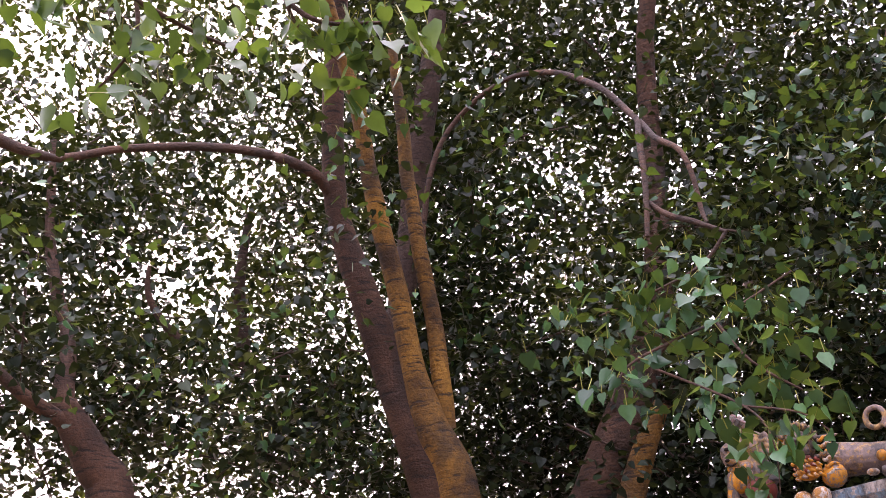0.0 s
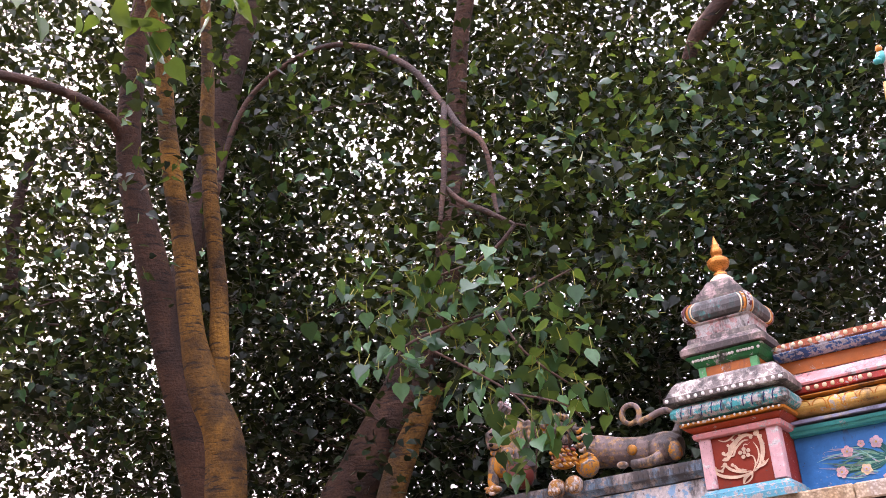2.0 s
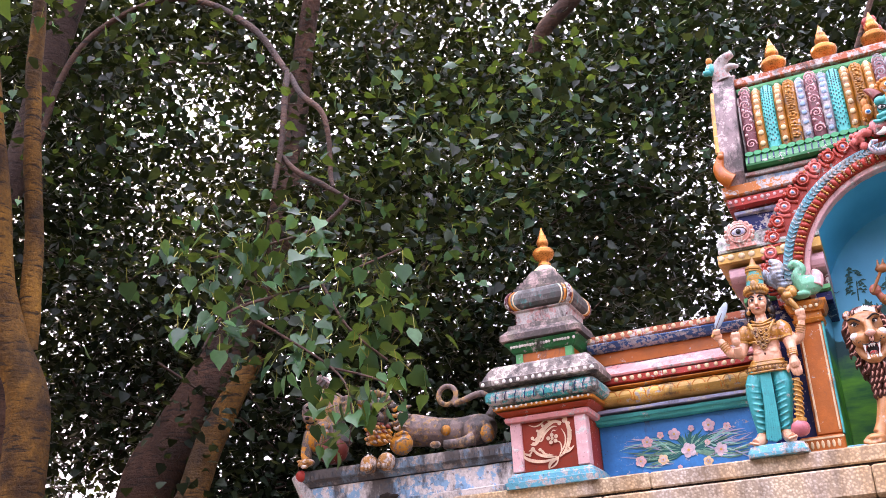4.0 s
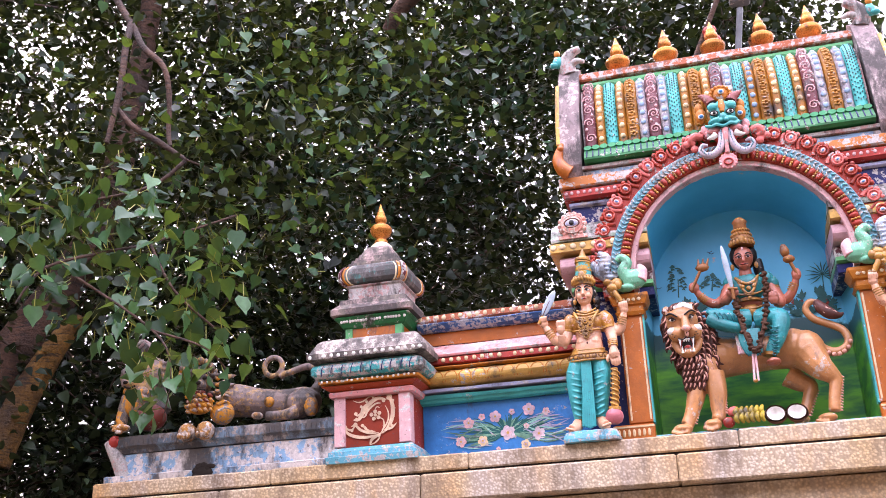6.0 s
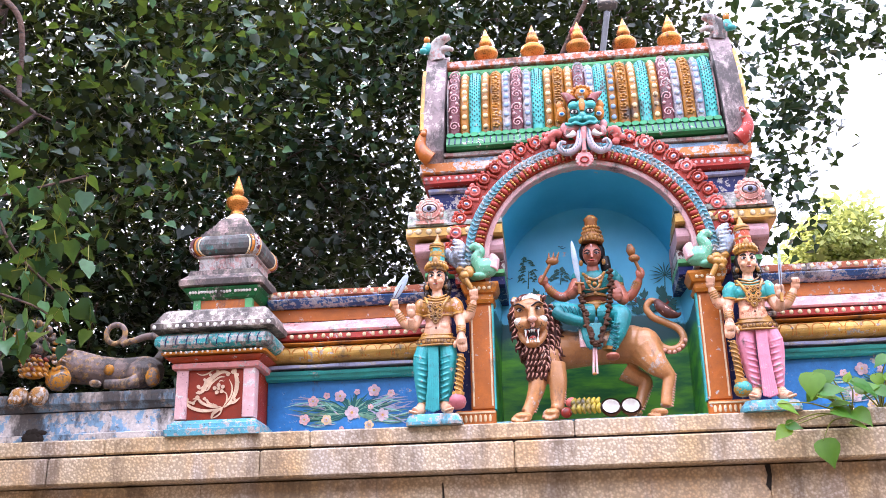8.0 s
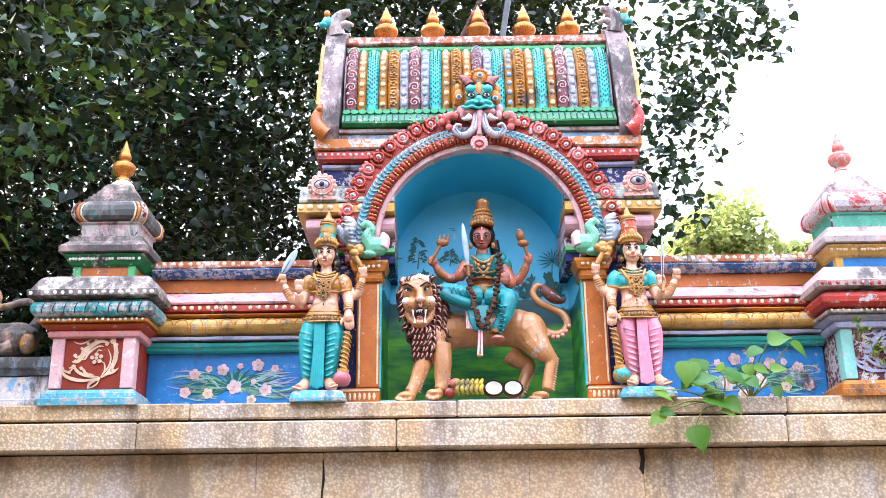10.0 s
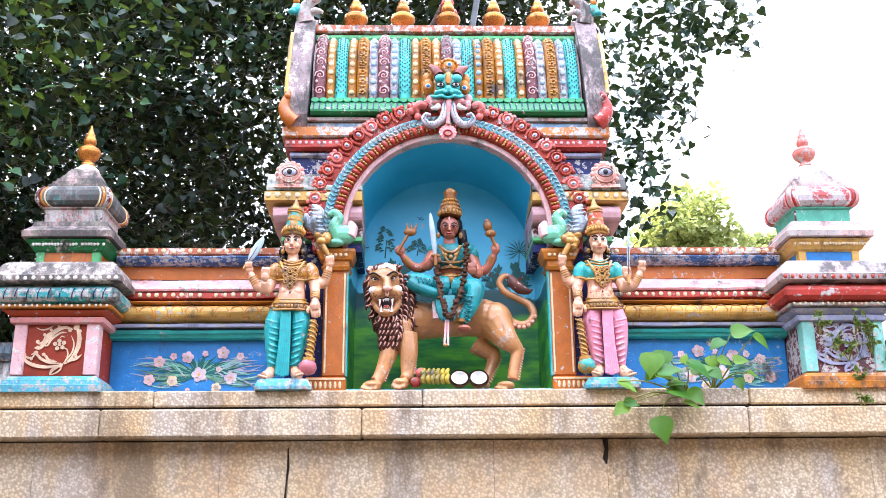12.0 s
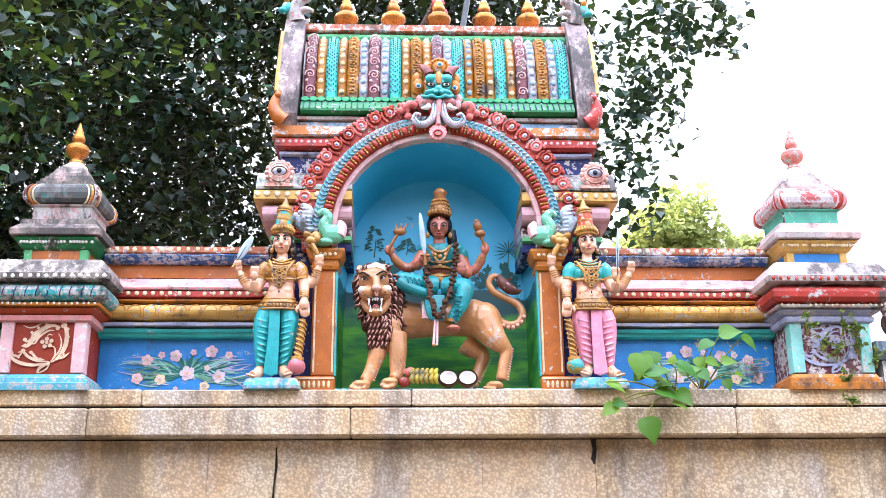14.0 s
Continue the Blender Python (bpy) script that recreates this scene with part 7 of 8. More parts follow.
# side plinths with weathered beasts
def side_plinth(x0, x1, label):
    pl = thing("side_plinth", label, "plinth", "side plinths")
    part("base", moulding(x0, x1, [(0.5, LEDGE - 0.004), (-0.125, LEDGE - 0.004), (-0.13, 2.535), (-0.10, 2.55), (0.5, 2.55)]), GREYBLUE, pl)
    part("die", moulding(x0 + 0.06, x1, [(0.5, 2.548), (-0.075, 2.548), (-0.075, 2.68), (0.5, 2.68)]), GREYBLUE, pl, "peeling pale blue and white plaster face")
    corn = part("cornice", moulding(x0 + 0.02, x1, [(0.5, 2.678), (-0.085, 2.678), (-0.10, 2.70), (-0.12, 2.715), (-0.12, 2.775), (-0.10, 2.787), (0.5, 2.79)]), GREYBLUE2, pl, "blackened cornice of the plinth")
    gg = Geo()
    for k in range(int((x1 - x0) / 0.032)):
        gg.tube([(x0 + 0.05 + 0.032 * k, -0.121, 2.722), (x0 + 0.05 + 0.032 * k, -0.121, 2.752)], 0.006, 6)
    tagged(part("dentil_band", gg, GREYBLUE2, corn), "row of small moulded teeth", kind="stuff")
    return pl


side_plinth(-3.84, -2.37, "weathered pale blue plinth carrying two stone beasts")
side_plinth(2.46, 3.95, "weathered pale blue plinth beside the corner tower")
# drain hole without depth: its inner shade is only near-black colour
g = Geo()
for k in range(9):
    a = 2 * math.pi * k / 9
    g.ell(Vector((-3.188, -0.13, 2.514)) + Vector((0.04 * math.cos(a), 0, 0.038 * math.sin(a))), (0.03, 0.008, 0.028), 6)
g.ell((-3.187, -0.132, 2.513), (0.045, 0.008, 0.045), 8)
g.ell((-3.141, -0.13, 2.551), (0.04, 0.008, 0.016), 8)
tagged(part("drain_hole", g, SOOT_STONE), "broken drain hole in the blue plinth, drawn as a near-black patch", "hole")
g = Geo()
g.curve([(-3.75, -0.05, 2.549), (-3.775, -0.08, 2.632), (-3.814, -0.1, 2.709), (-3.839, -0.1, 2.751)], [0.05, 0.045, 0.035, 0.03], 10, 4)
g.cur = 1
g.ell((-3.794, -0.11, 2.75), (0.04, 0.035, 0.04), 10)
tagged(part("corner_spout", g, [GREYPINK, RED]), "broken white and red spout at the plinth's corner", "ornament")

# seated beast at the plinth's end
g = Geo()
GREYB, OCH, DRK, PAL, MRN = range(5)
g.cur = GREYB
g.ell((-3.747, -0.02, 3.171), (0.085, 0.09, 0.085), 14)
g.ell((-3.739, -0.09, 3.120), (0.05, 0.05, 0.04), 12)
g.ell((-3.619, 0.02, 3.195), (0.085, 0.09, 0.10), 14)
g.curve([(-3.711, 0.04, 3.160), (-3.685, 0.05, 3.049), (-3.659, 0.06, 2.939)], [0.11, 0.125, 0.13], 14, 4)
g.curve([(-3.753, -0.1, 3.162), (-3.783, -0.09, 3.197), (-3.742, -0.07, 3.217)], [0.012, 0.018, 0.012], 8, 4)
random.seed(11)
for r in range(4):
    for k in range(5):
        p = Vector((-3.680, -0.03, 3.243)) + Vector((0.036 * k, 0.012 * k, -0.036 * r + 0.01 * math.sin(k * 1.3)))
        g.curve([p, p + Vector((0.018, -0.025, 0.010)), p + Vector((0.034, -0.012, -0.012))], [0.020, 0.019, 0.008], 8, 3)
g.curve([(-3.752, -0.05, 3.031), (-3.767, -0.08, 2.944), (-3.764, -0.1, 2.856)], [0.050, 0.038, 0.034], 12, 4)
g.fuse((GREYB,), 0.0065, 2)
g.cur = OCH
g.ell((-3.722, -0.06, 2.987), (0.075, 0.06, 0.08), 14)
g.ell((-3.666, -0.05, 3.058), (0.05, 0.05, 0.04), 12)
for k in range(7):
    p = Vector((-3.750, -0.1, 3.065)).lerp(Vector((-3.620, -0.09, 3.013)), k / 6)
    g.ell(p, (0.018, 0.016, 0.020), 8)
g.curve([(-3.769, -0.1, 2.931), (-3.772, -0.11, 2.880), (-3.751, -0.12, 2.844)], [0.026, 0.024, 0.022], 10, 3)
g.cur = MRN
g.ell((-3.610, -0.03, 2.899), (0.105, 0.09, 0.085), 14)
g.cur = PAL
g.ell((-3.749, -0.12, 2.830), (0.055, 0.05, 0.026), 12)
for p in ((-3.782, -0.14, 2.839), (-3.771, -0.15, 2.815), (-3.740, -0.16, 2.797)):
    g.ell(p, (0.026, 0.022, 0.012), 8)
g.cur = DRK
g.ell((-3.736, -0.115, 3.187), (0.022, 0.012, 0.012), 8)
g.ell((-3.735, -0.135, 3.112), (0.018, 0.012, 0.012), 8)
g.curve([(-3.750, -0.125, 3.090), (-3.710, -0.13, 3.075), (-3.681, -0.11, 3.092)], 0.006, 6, 3)
tagged(part("beast_statue", g, [STONEBEAST, BEASTOCHRE, SOOT_STONE, PALEWORN, MAROONWORN]), "weathered grey and ochre seated beast statue on the plinth", "statue", "beast statues")
g = Geo()
tilt = Matrix.Rotation(radians(-38), 3, "Y")
mid = Vector((-3.712, 0, 3.348))
for z0, hx in ((-0.028, 0.062), (0.0, 0.055), (0.028, 0.06)):
    blk = Geo()
    blk.box(-hx, hx, -0.05, 0.05, z0 - 0.012, z0 + 0.014, 0.004)
    g.add([mid + tilt @ Vector(v) for v in blk.v], blk.f, False)
tagged(part("broken_slab", g, GREYPINK), "broken pale plaster block resting on the beast's head", "stone")


# lying beast, its head turned to the front
def lying_beast(mir, x_mid, label):
    gg = Geo()

    def f(p):
        return Vector(p) if not mir else Vector((2 * x_mid - p[0], p[1], p[2]))

    def fl(line):
        return [f(p) for p in line]

    s = -1 if mir else 1
    GREYB, OCH, DRK, PAL, MRN = range(5)
    gg.cur = GREYB
    gg.curve(fl(((-3.179, 0.04, 2.983), (-3.084, 0.08, 2.980), (-2.939, 0.1, 2.956), (-2.787, 0.1, 2.932), (-2.633, 0.09, 2.925), (-2.563, 0.08, 2.903))), [0.10, 0.105, 0.09, 0.092, 0.10, 0.07], 16, 5)
    gg.ell(f((-2.635, 0.03, 2.907)), (0.10, 0.09, 0.085), 14)
    gg.curve(fl(((-2.631, -0.04, 2.847), (-2.704, -0.08, 2.823), (-2.804, -0.1, 2.823))), [0.042, 0.032, 0.028], 10, 4)
    gg.ell(f((-3.297, -0.04, 3.091)), (0.098, 0.09, 0.105), 16)
    gg.ell(f((-3.248, -0.12, 3.047)), (0.055, 0.05, 0.04), 12)
    gg.ell(f((-3.249, -0.09, 2.972)), (0.055, 0.05, 0.03), 12)
    gg.curve(fl(((-3.340, -0.11, 3.128), (-3.299, -0.125, 3.139), (-3.259, -0.125, 3.115))), [0.010, 0.015, 0.010], 8, 4)
    gg.curve(fl(((-3.240, -0.125, 3.113), (-3.208, -0.125, 3.132), (-3.180, -0.11, 3.116))), [0.010, 0.015, 0.010], 8, 4)
    gg.curve(fl(((-2.569, 0.09, 2.996), (-2.551, 0.12, 3.074), (-2.596, 0.14, 3.152), (-2.669, 0.15, 3.167), (-2.744, 0.15, 3.147), (-2.804, 0.15, 3.133), (-2.830, 0.15, 3.120))), [0.032, 0.025, 0.023, 0.022, 0.021, 0.020, 0.022], 10, 5)
    c = f((-2.873, 0.15, 3.191))
    gg.tube([c + Vector((0.060 * math.cos(a), 0, 0.060 * math.sin(a))) for a in [2 * math.pi * k / 20 for k in range(21)]], 0.018, 8)
    for r in range(3):
        for k in range(4):
            p = f((-3.160, -0.05, 3.104)) + Vector((s * 0.022 * k, 0.02 * k, -0.055 * r))
            gg.curve([p + Vector((-0.03 * s, -0.02, 0.012)), p + Vector((0.004 * s, -0.04, 0.004)), p + Vector((0.040 * s, -0.01, 0.016))], [0.013, 0.016, 0.005], 7, 3)
    gg.fuse((GREYB,), 0.006, 2)
    gg.cur = OCH
    gg.ell(f((-3.112, -0.05, 2.879)), (0.075, 0.065, 0.075), 14)
    gg.ell(f((-3.236, -0.1, 2.926)), (0.085, 0.05, 0.055), 14)
    gg.ell(f((-2.834, 0.01, 2.934)), (0.034, 0.02, 0.034), 10)
    gg.ell(f((-2.550, -0.02, 2.872)), (0.045, 0.04, 0.06), 12)
    for k in range(16):
        a = math.pi * (0.05 + 0.9 * k / 15)
        p = f((-3.279, -0.075, 3.089)) + Vector((0.112 * math.cos(a), 0.02 * (k % 2), 0.118 * math.sin(a)))
        gg.cur = OCH if k % 2 else GREYB
        gg.curve([p, p + Vector((0.016 * math.cos(a), -0.02, 0.016 * math.sin(a))), p + Vector((0.030 * math.cos(a + 0.6), -0.005, 0.030 * math.sin(a + 0.6)))], [0.018, 0.017, 0.005], 7, 3)
    for r in range(4):
        for k in range(6):
            gg.cur = (OCH, MRN, OCH, PAL)[(r + k) % 4]
            p = f((-3.313, -0.135, 2.980)) + Vector((s * (0.030 * k + 0.010 * (r % 2)), 0.012 * abs(k - 2.5) - 0.01, -0.030 * r))
            gg.curve([p + Vector((-0.016, 0.01, 0.010)), p + Vector((0, -0.014, 0.0)), p + Vector((0.016, 0.0, -0.012))], [0.010, 0.012, 0.004], 6, 3)
    for r in range(6):
        gg.cur = PAL if r % 2 else OCH
        p = f((-3.116, -0.075, 3.087)) + Vector((0.004 * s * r, 0.0, -0.040 * r))
        gg.curve([p + Vector((-0.035 * s, -0.01, 0.012)), p + Vector((-0.01 * s, -0.03, -0.006)), p + Vector((0.02 * s, -0.02, 0.012)), p + Vector((0.050 * s, 0.0, 0.002))], [0.008, 0.012, 0.011, 0.003], 7, 4)
    gg.cur = PAL
    for q in ((-3.295, -0.13, 2.761), (-3.177, -0.13, 2.762)):
        gg.ell(f(q), (0.056, 0.06, 0.058), 14)
        for k in (-1, 0, 1):
            gg.ell(f(q) + Vector((0.026 * k, -0.045, -0.026)), (0.017, 0.02, 0.022), 8)
    gg.ell(f((-2.859, -0.1, 2.830)), (0.035, 0.04, 0.022), 10)
    gg.cur = MRN
    gg.ell(f((-3.234, -0.125, 2.998)), (0.045, 0.03, 0.022), 12)
    gg.cur = DRK
    gg.ell(f((-3.303, -0.125, 3.096)), (0.018, 0.012, 0.012), 8)
    gg.ell(f((-3.200, -0.125, 3.089)), (0.018, 0.012, 0.012), 8)
    gg.ell(f((-3.224, -0.168, 3.051)), (0.024, 0.012, 0.014), 8)
    gg.curve(fl(((-3.281, -0.145, 3.015), (-3.222, -0.165, 3.013), (-3.183, -0.145, 3.008))), 0.006, 6, 4)
    return tagged(part("beast_statue", gg, [STONEBEAST, BEASTOCHRE, SOOT_STONE, PALEWORN, MAROONWORN]), label, "statue", "beast statues")


lying_beast(False, 0, "weathered lying beast statue with looped tail on the plinth")
lying_beast(True, 0.05, "weathered lying beast statue beside the corner tower")

# lamp box on a post and a leaning stick behind the roof ridge
post = thing("flood_lamp", "grey lamp box on a thin post behind the roof", "lamp")
a, b = Vector((0.212, 0.75, 5.084)), Vector((0.289, 0.75, 5.551))
g = Geo()
g.tube([(a.x, a.y, 2.4), a, b], 0.022, 8)
part("post", g, COPPER_BOX, post)
c = Vector((0.297, 0.75, 5.638))
part("lamp_box", block(c.x - 0.07, c.x + 0.07, c.y - 0.05, c.y + 0.05, c.z - 0.045, c.z + 0.13, 0.01), COPPER_BOX, post)
part("lens", block(c.x - 0.05, c.x + 0.05, c.y - 0.056, c.y - 0.05, c.z - 0.03, c.z + 0.03, 0.002), LILAC, post, "pale glass front")
stick = thing("leaning_stick", "brown wooden stick with red cloth leaning behind the ridge", "stick")
g = Geo()
a, b = Vector((-0.106, 0.56, 5.014)), Vector((0.138, 0.56, 5.536))
g.tube([a + (a - b) * 2.2, a, b], 0.018, 8)
part("pole", g, BARK_RED, stick)
g = Geo()
c = Vector((0.071, 0.52, 5.233))
for k in range(7):
    g.ell(c + Vector((random.uniform(-0.03, 0.03), random.uniform(-0.02, 0.02), random.uniform(-0.08, 0.06))), (0.035, 0.02, 0.04), 8)
part("cloth", g, RED, stick, "bunched red cloth")


# trees
rng = np.random.default_rng(7)


def leaf_shape():
    """Heart-shaped leaf with a drawn-out tip, folded along the midrib: unit length along +y."""
    side = [(0.24, -0.05, 0.05), (0.41, 0.16, 0.09), (0.36, 0.42, 0.06), (0.15, 0.70, 0.0)]
    v = [(0, 0.02, 0), (0, 0.40, -0.03), (0, 1.0, -0.10)] + side + [(-x, y, z) for x, y, z in side]
    f = [(1, 0, 3), (1, 3, 4), (1, 4, 5), (1, 5, 6), (1, 6, 2), (1, 7, 0), (1, 8, 7), (1, 9, 8), (1, 10, 9), (1, 2, 10)]
    return np.array(v, float), np.array(f)


HV, HF = leaf_shape()


def small_leaf():
    """The same leaf with a plainer edge, for the crowns: unit length along +y."""
    side = [(0.42, 0.10, 0.07), (0.37, 0.46, 0.05)]
    v = [(0, 0.02, 0), (0, 1.0, -0.12)] + side + [(-x, y, z) for x, y, z in side]
    return np.array(v, float), np.array([(0, 2, 3), (0, 3, 1), (0, 5, 4), (0, 1, 5)])


SV, SF = small_leaf()


def leaves(name, pos, size, mat, parent=None, droop=0.28, stalks=False, label="", kind="stuff", plain=False):
    """One mesh of many single leaves that hang from pos (n x 3) in random directions."""
    n = len(pos)
    LV, LF = (SV, SF) if plain else (HV, HF)
    ang = rng.uniform(0, 2 * np.pi, n)
    down = rng.normal(droop, 0.5, n)
    d = np.stack([np.cos(ang) * np.cos(down), np.sin(ang) * np.cos(down), -np.sin(down)], 1)
    side = np.cross(d, np.array([0, 0, 1.0]) + rng.normal(0, 0.55, (n, 3)))
    side /= np.linalg.norm(side, axis=1)[:, None] + 1e-9
    up = np.cross(side, d)
    s = size * rng.uniform(0.65, 1.2, n)
    w = rng.uniform(0.85, 1.1, n)
    p = pos[:, None, :] + s[:, None, None] * (LV[None, :, 0:1] * w[:, None, None] * side[:, None, :] + LV[None, :, 1:2] * d[:, None, :] + LV[None, :, 2:3] * up[:, None, :])
    verts = p.reshape(-1, 3)
    faces = (LF[None] + (np.arange(n) * len(LV))[:, None, None]).reshape(-1, 3)
    if stalks:
        a = pos - 0 * d
        b = pos - d * (s * 0.6)[:, None] + np.array([0, 0, 1]) * (s * 0.12)[:, None]
        o = len(verts)
        e = side * 0.0025
        sv = np.stack([a - e, a + e, b + e, b - e], 1).reshape(-1, 3)
        verts = np.concatenate([verts, sv])
        q = o + np.arange(n)[:, None] * 4
        faces = np.concatenate([faces, np.concatenate([q, q + 1, q + 2], 1), np.concatenate([q, q + 2, q + 3], 1)])
    me = bpy.data.meshes.new(name)
    me.vertices.add(len(verts))
    me.vertices.foreach_set("co", verts.ravel())
    me.loops.add(faces.size)
    me.loops.foreach_set("vertex_index", faces.ravel().astype(np.int32))
    me.polygons.add(len(faces))
    me.polygons.foreach_set("loop_start", np.arange(0, faces.size, 3, dtype=np.int32))
    me.update(calc_edges=True)
    me.materials.append(mat)
    if stalks:
        me.materials.append(STALK)
        idx = np.zeros(len(faces), np.int32)
        idx[-2 * n:] = 1
        me.polygons.foreach_set("material_index", idx)
    ob = new(name, me)
    if parent:
        ob.parent = parent
    return tagged(ob, label, kind=kind)


def crown_points(shells, clumps, per, spread, dense=1.42):
    """Leaf places gathered in clumps inside the ellipsoids (centre, radii)."""
    vols = np.array([s[1][0] * s[1][1] * s[1][2] for s in shells])
    pick = rng.choice(len(shells), clumps, p=vols / vols.sum())
    out, mids = [], []
    for k in pick:
        c, r = np.array(shells[k][0]), np.array(shells[k][1])
        u = rng.normal(0, 1, 3)
        u *= rng.uniform(0.0, 1.0) ** (1 / 2.6) / np.linalg.norm(u)
        m = c + u * r
        if m[2] < 1.4:
            continue
        mids.append(m)
        n = int(per * dense * rng.uniform(0.5, 1.5))
        q = rng.normal(0, 1, (n, 3)) * np.array([spread, spread, spread * 0.6])
        out.append(m + q)
    return np.concatenate(out), mids


def limb(name, pts, radii, mat, parent, n=12, label=""):
    gg = Geo()
    gg.curve(pts, [r * 0.82 for r in radii], n, 6)
    gg.v = [(x + 0.012 * noise.noise((x * 3, y * 3, z * 2.5)), y + 0.012 * noise.noise((x * 3 + 5, y * 3, z * 2.5)), z) for x, y, z in gg.v]
    return part(name, gg, mat, parent, label)


def twigs(mids, parent, mat, reach=0.9):
    gg = Geo()
    for m in mids:
        a = Vector(m)
        for q in range(2):
            v = Vector((random.uniform(-1, 1), random.uniform(-1, 1), random.uniform(-0.9, 0.3))) * reach
            gg.tube([a - v * 0.6, a + Vector((0, 0, 0.06)), a + v * 0.5], [0.012, 0.009, 0.003], 4)
    return part("twig_mass", gg, mat, parent)


def Geo_bough():
    """Thin curved branches of the bough over the plinth."""
    gg = Geo()
    for path, r in ((((-3.253, -0.402, 4.44), (-3.416, -0.513, 4.237), (-3.682, -0.73, 4.09), (-3.977, -0.893, 4.008)), 0.014), (((-3.682, -0.861, 3.524), (-3.618, -0.861, 3.628), (-3.508, -0.82, 3.699), (-3.331, -0.634, 3.801), (-3.139, 0.114, 4.251)), 0.018), (((-3.331, -0.634, 3.801), (-3.103, -0.729, 3.448), (-2.883, -0.655, 3.225)), 0.010), (((-3.508, -0.82, 3.699), (-3.675, -1.113, 3.527), (-3.764, -1.214, 3.298)), 0.010), (((-3.574, -0.987, 3.507), (-3.053, -1.005, 3.125), (-2.85, -1.16, 2.854), (-2.874, -1.164, 2.599)), 0.008), (((-3.053, -1.005, 3.125), (-2.743, -1.027, 2.997), (-2.607, -1.032, 2.863)), 0.007)):
        gg.curve(path, [r, r * 0.85, r * 0.6] + [r * 0.4] * (len(path) - 3), 6, 5)
    return gg


def Geo_high():
    """Twigs of the bough near the sun."""
    gg = Geo()
    for path in (((-3.192, -3.928, 4.943), (-3.219, -3.811, 4.547), (-3.212, -3.715, 4.405), (-3.152, -3.583, 4.279)), ((-3.219, -3.811, 4.547), (-3.113, -3.698, 4.411), (-2.93, -3.475, 4.402)), ((-3.57, -4.502, 4.888), (-3.631, -4.295, 4.577), (-3.685, -4.28, 4.346), (-3.855, -4.361, 4.179)), ((-3.631, -4.295, 4.577), (-3.585, -4.074, 4.501), (-3.516, -3.86, 4.436))):
        gg.curve(path, [0.014, 0.011, 0.007] + [0.004] * (len(path) - 3), 6, 5)
    return gg


# golden forked tree
tree = thing("peepal_tree", "golden-barked forked peepal tree with dense hanging leaves", "tree", "peepal trees behind the wall")
limb("trunk", [(-6.55, 0.35, -0.1), (-6.42, 0.1, 1.8), (-6.107, -0.143, 3.418), (-6.123, -0.37, 3.967), (-6.1, -0.534, 4.355), (-5.96, -0.804, 5.049), (-5.861, -1.031, 5.5), (-5.745, -1.207, 5.856), (-5.582, -1.429, 6.271), (-5.437, -1.703, 6.665), (-5.185, -2.092, 7.187), (-4.919, -2.48, 7.776)], [0.26, 0.22, 0.20, 0.165, 0.12, 0.105, 0.095, 0.085, 0.075, 0.065, 0.05, 0.03], BARK_GOLD, tree)
limb("limb", [(-6.087, -0.252, 3.952), (-6.025, -0.326, 4.25), (-5.933, -0.44, 4.778), (-5.801, -0.665, 5.325), (-5.693, -0.839, 5.798), (-5.556, -0.983, 6.216), (-5.314, -1.268, 6.904)], [0.11, 0.10, 0.085, 0.08, 0.075, 0.065, 0.04], BARK_GOLD, tree)
limb("limb", [(-6.115, -0.345, 5.548), (-5.878, -0.353, 6.277), (-5.584, -0.244, 6.663), (-5.113, -0.132, 6.817), (-4.704, -0.022, 6.707), (-4.304, -0.026, 6.345), (-4.01, -0.071, 5.919), (-3.67, -0.315, 5.402), (-3.441, -0.387, 5.11), (-3.411, -0.371, 4.686), (-3.369, -0.4, 4.553)], [0.034, 0.030, 0.028, 0.028, 0.030, 0.032, 0.030, 0.026, 0.023, 0.021, 0.015], BARK_RED, tree)
limb("limb", [(-3.854, -0.211, 5.676), (-3.781, -0.357, 5.364), (-3.741, -0.459, 4.942), (-3.759, -0.522, 4.584)], [0.03, 0.03, 0.025, 0.018], BARK_RED, tree)
limb("limb", [(-3.758, -0.438, 4.891), (-3.623, -0.447, 4.716), (-3.466, -0.417, 4.6), (-3.253, -0.402, 4.44)], [0.02, 0.024, 0.026, 0.014], BARK_RED, tree)
pts, mids = crown_points([((-7.2, 1.9, 7.5), (3.4, 2.4, 5.5)), ((-5.2, 3.0, 8.6), (2.4, 2.4, 4.0))], 175, 230, 0.44)
low, more = crown_points([((-6.8, 2.6, 3.6), (3.2, 1.5, 1.9)), ((-8.4, 1.0, 4.2), (1.6, 1.2, 1.3))], 58, 240, 0.44)
pts, mids = np.concatenate([pts, low]), mids + more
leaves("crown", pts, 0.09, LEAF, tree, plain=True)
twigs(mids, tree, BARK_DARK)

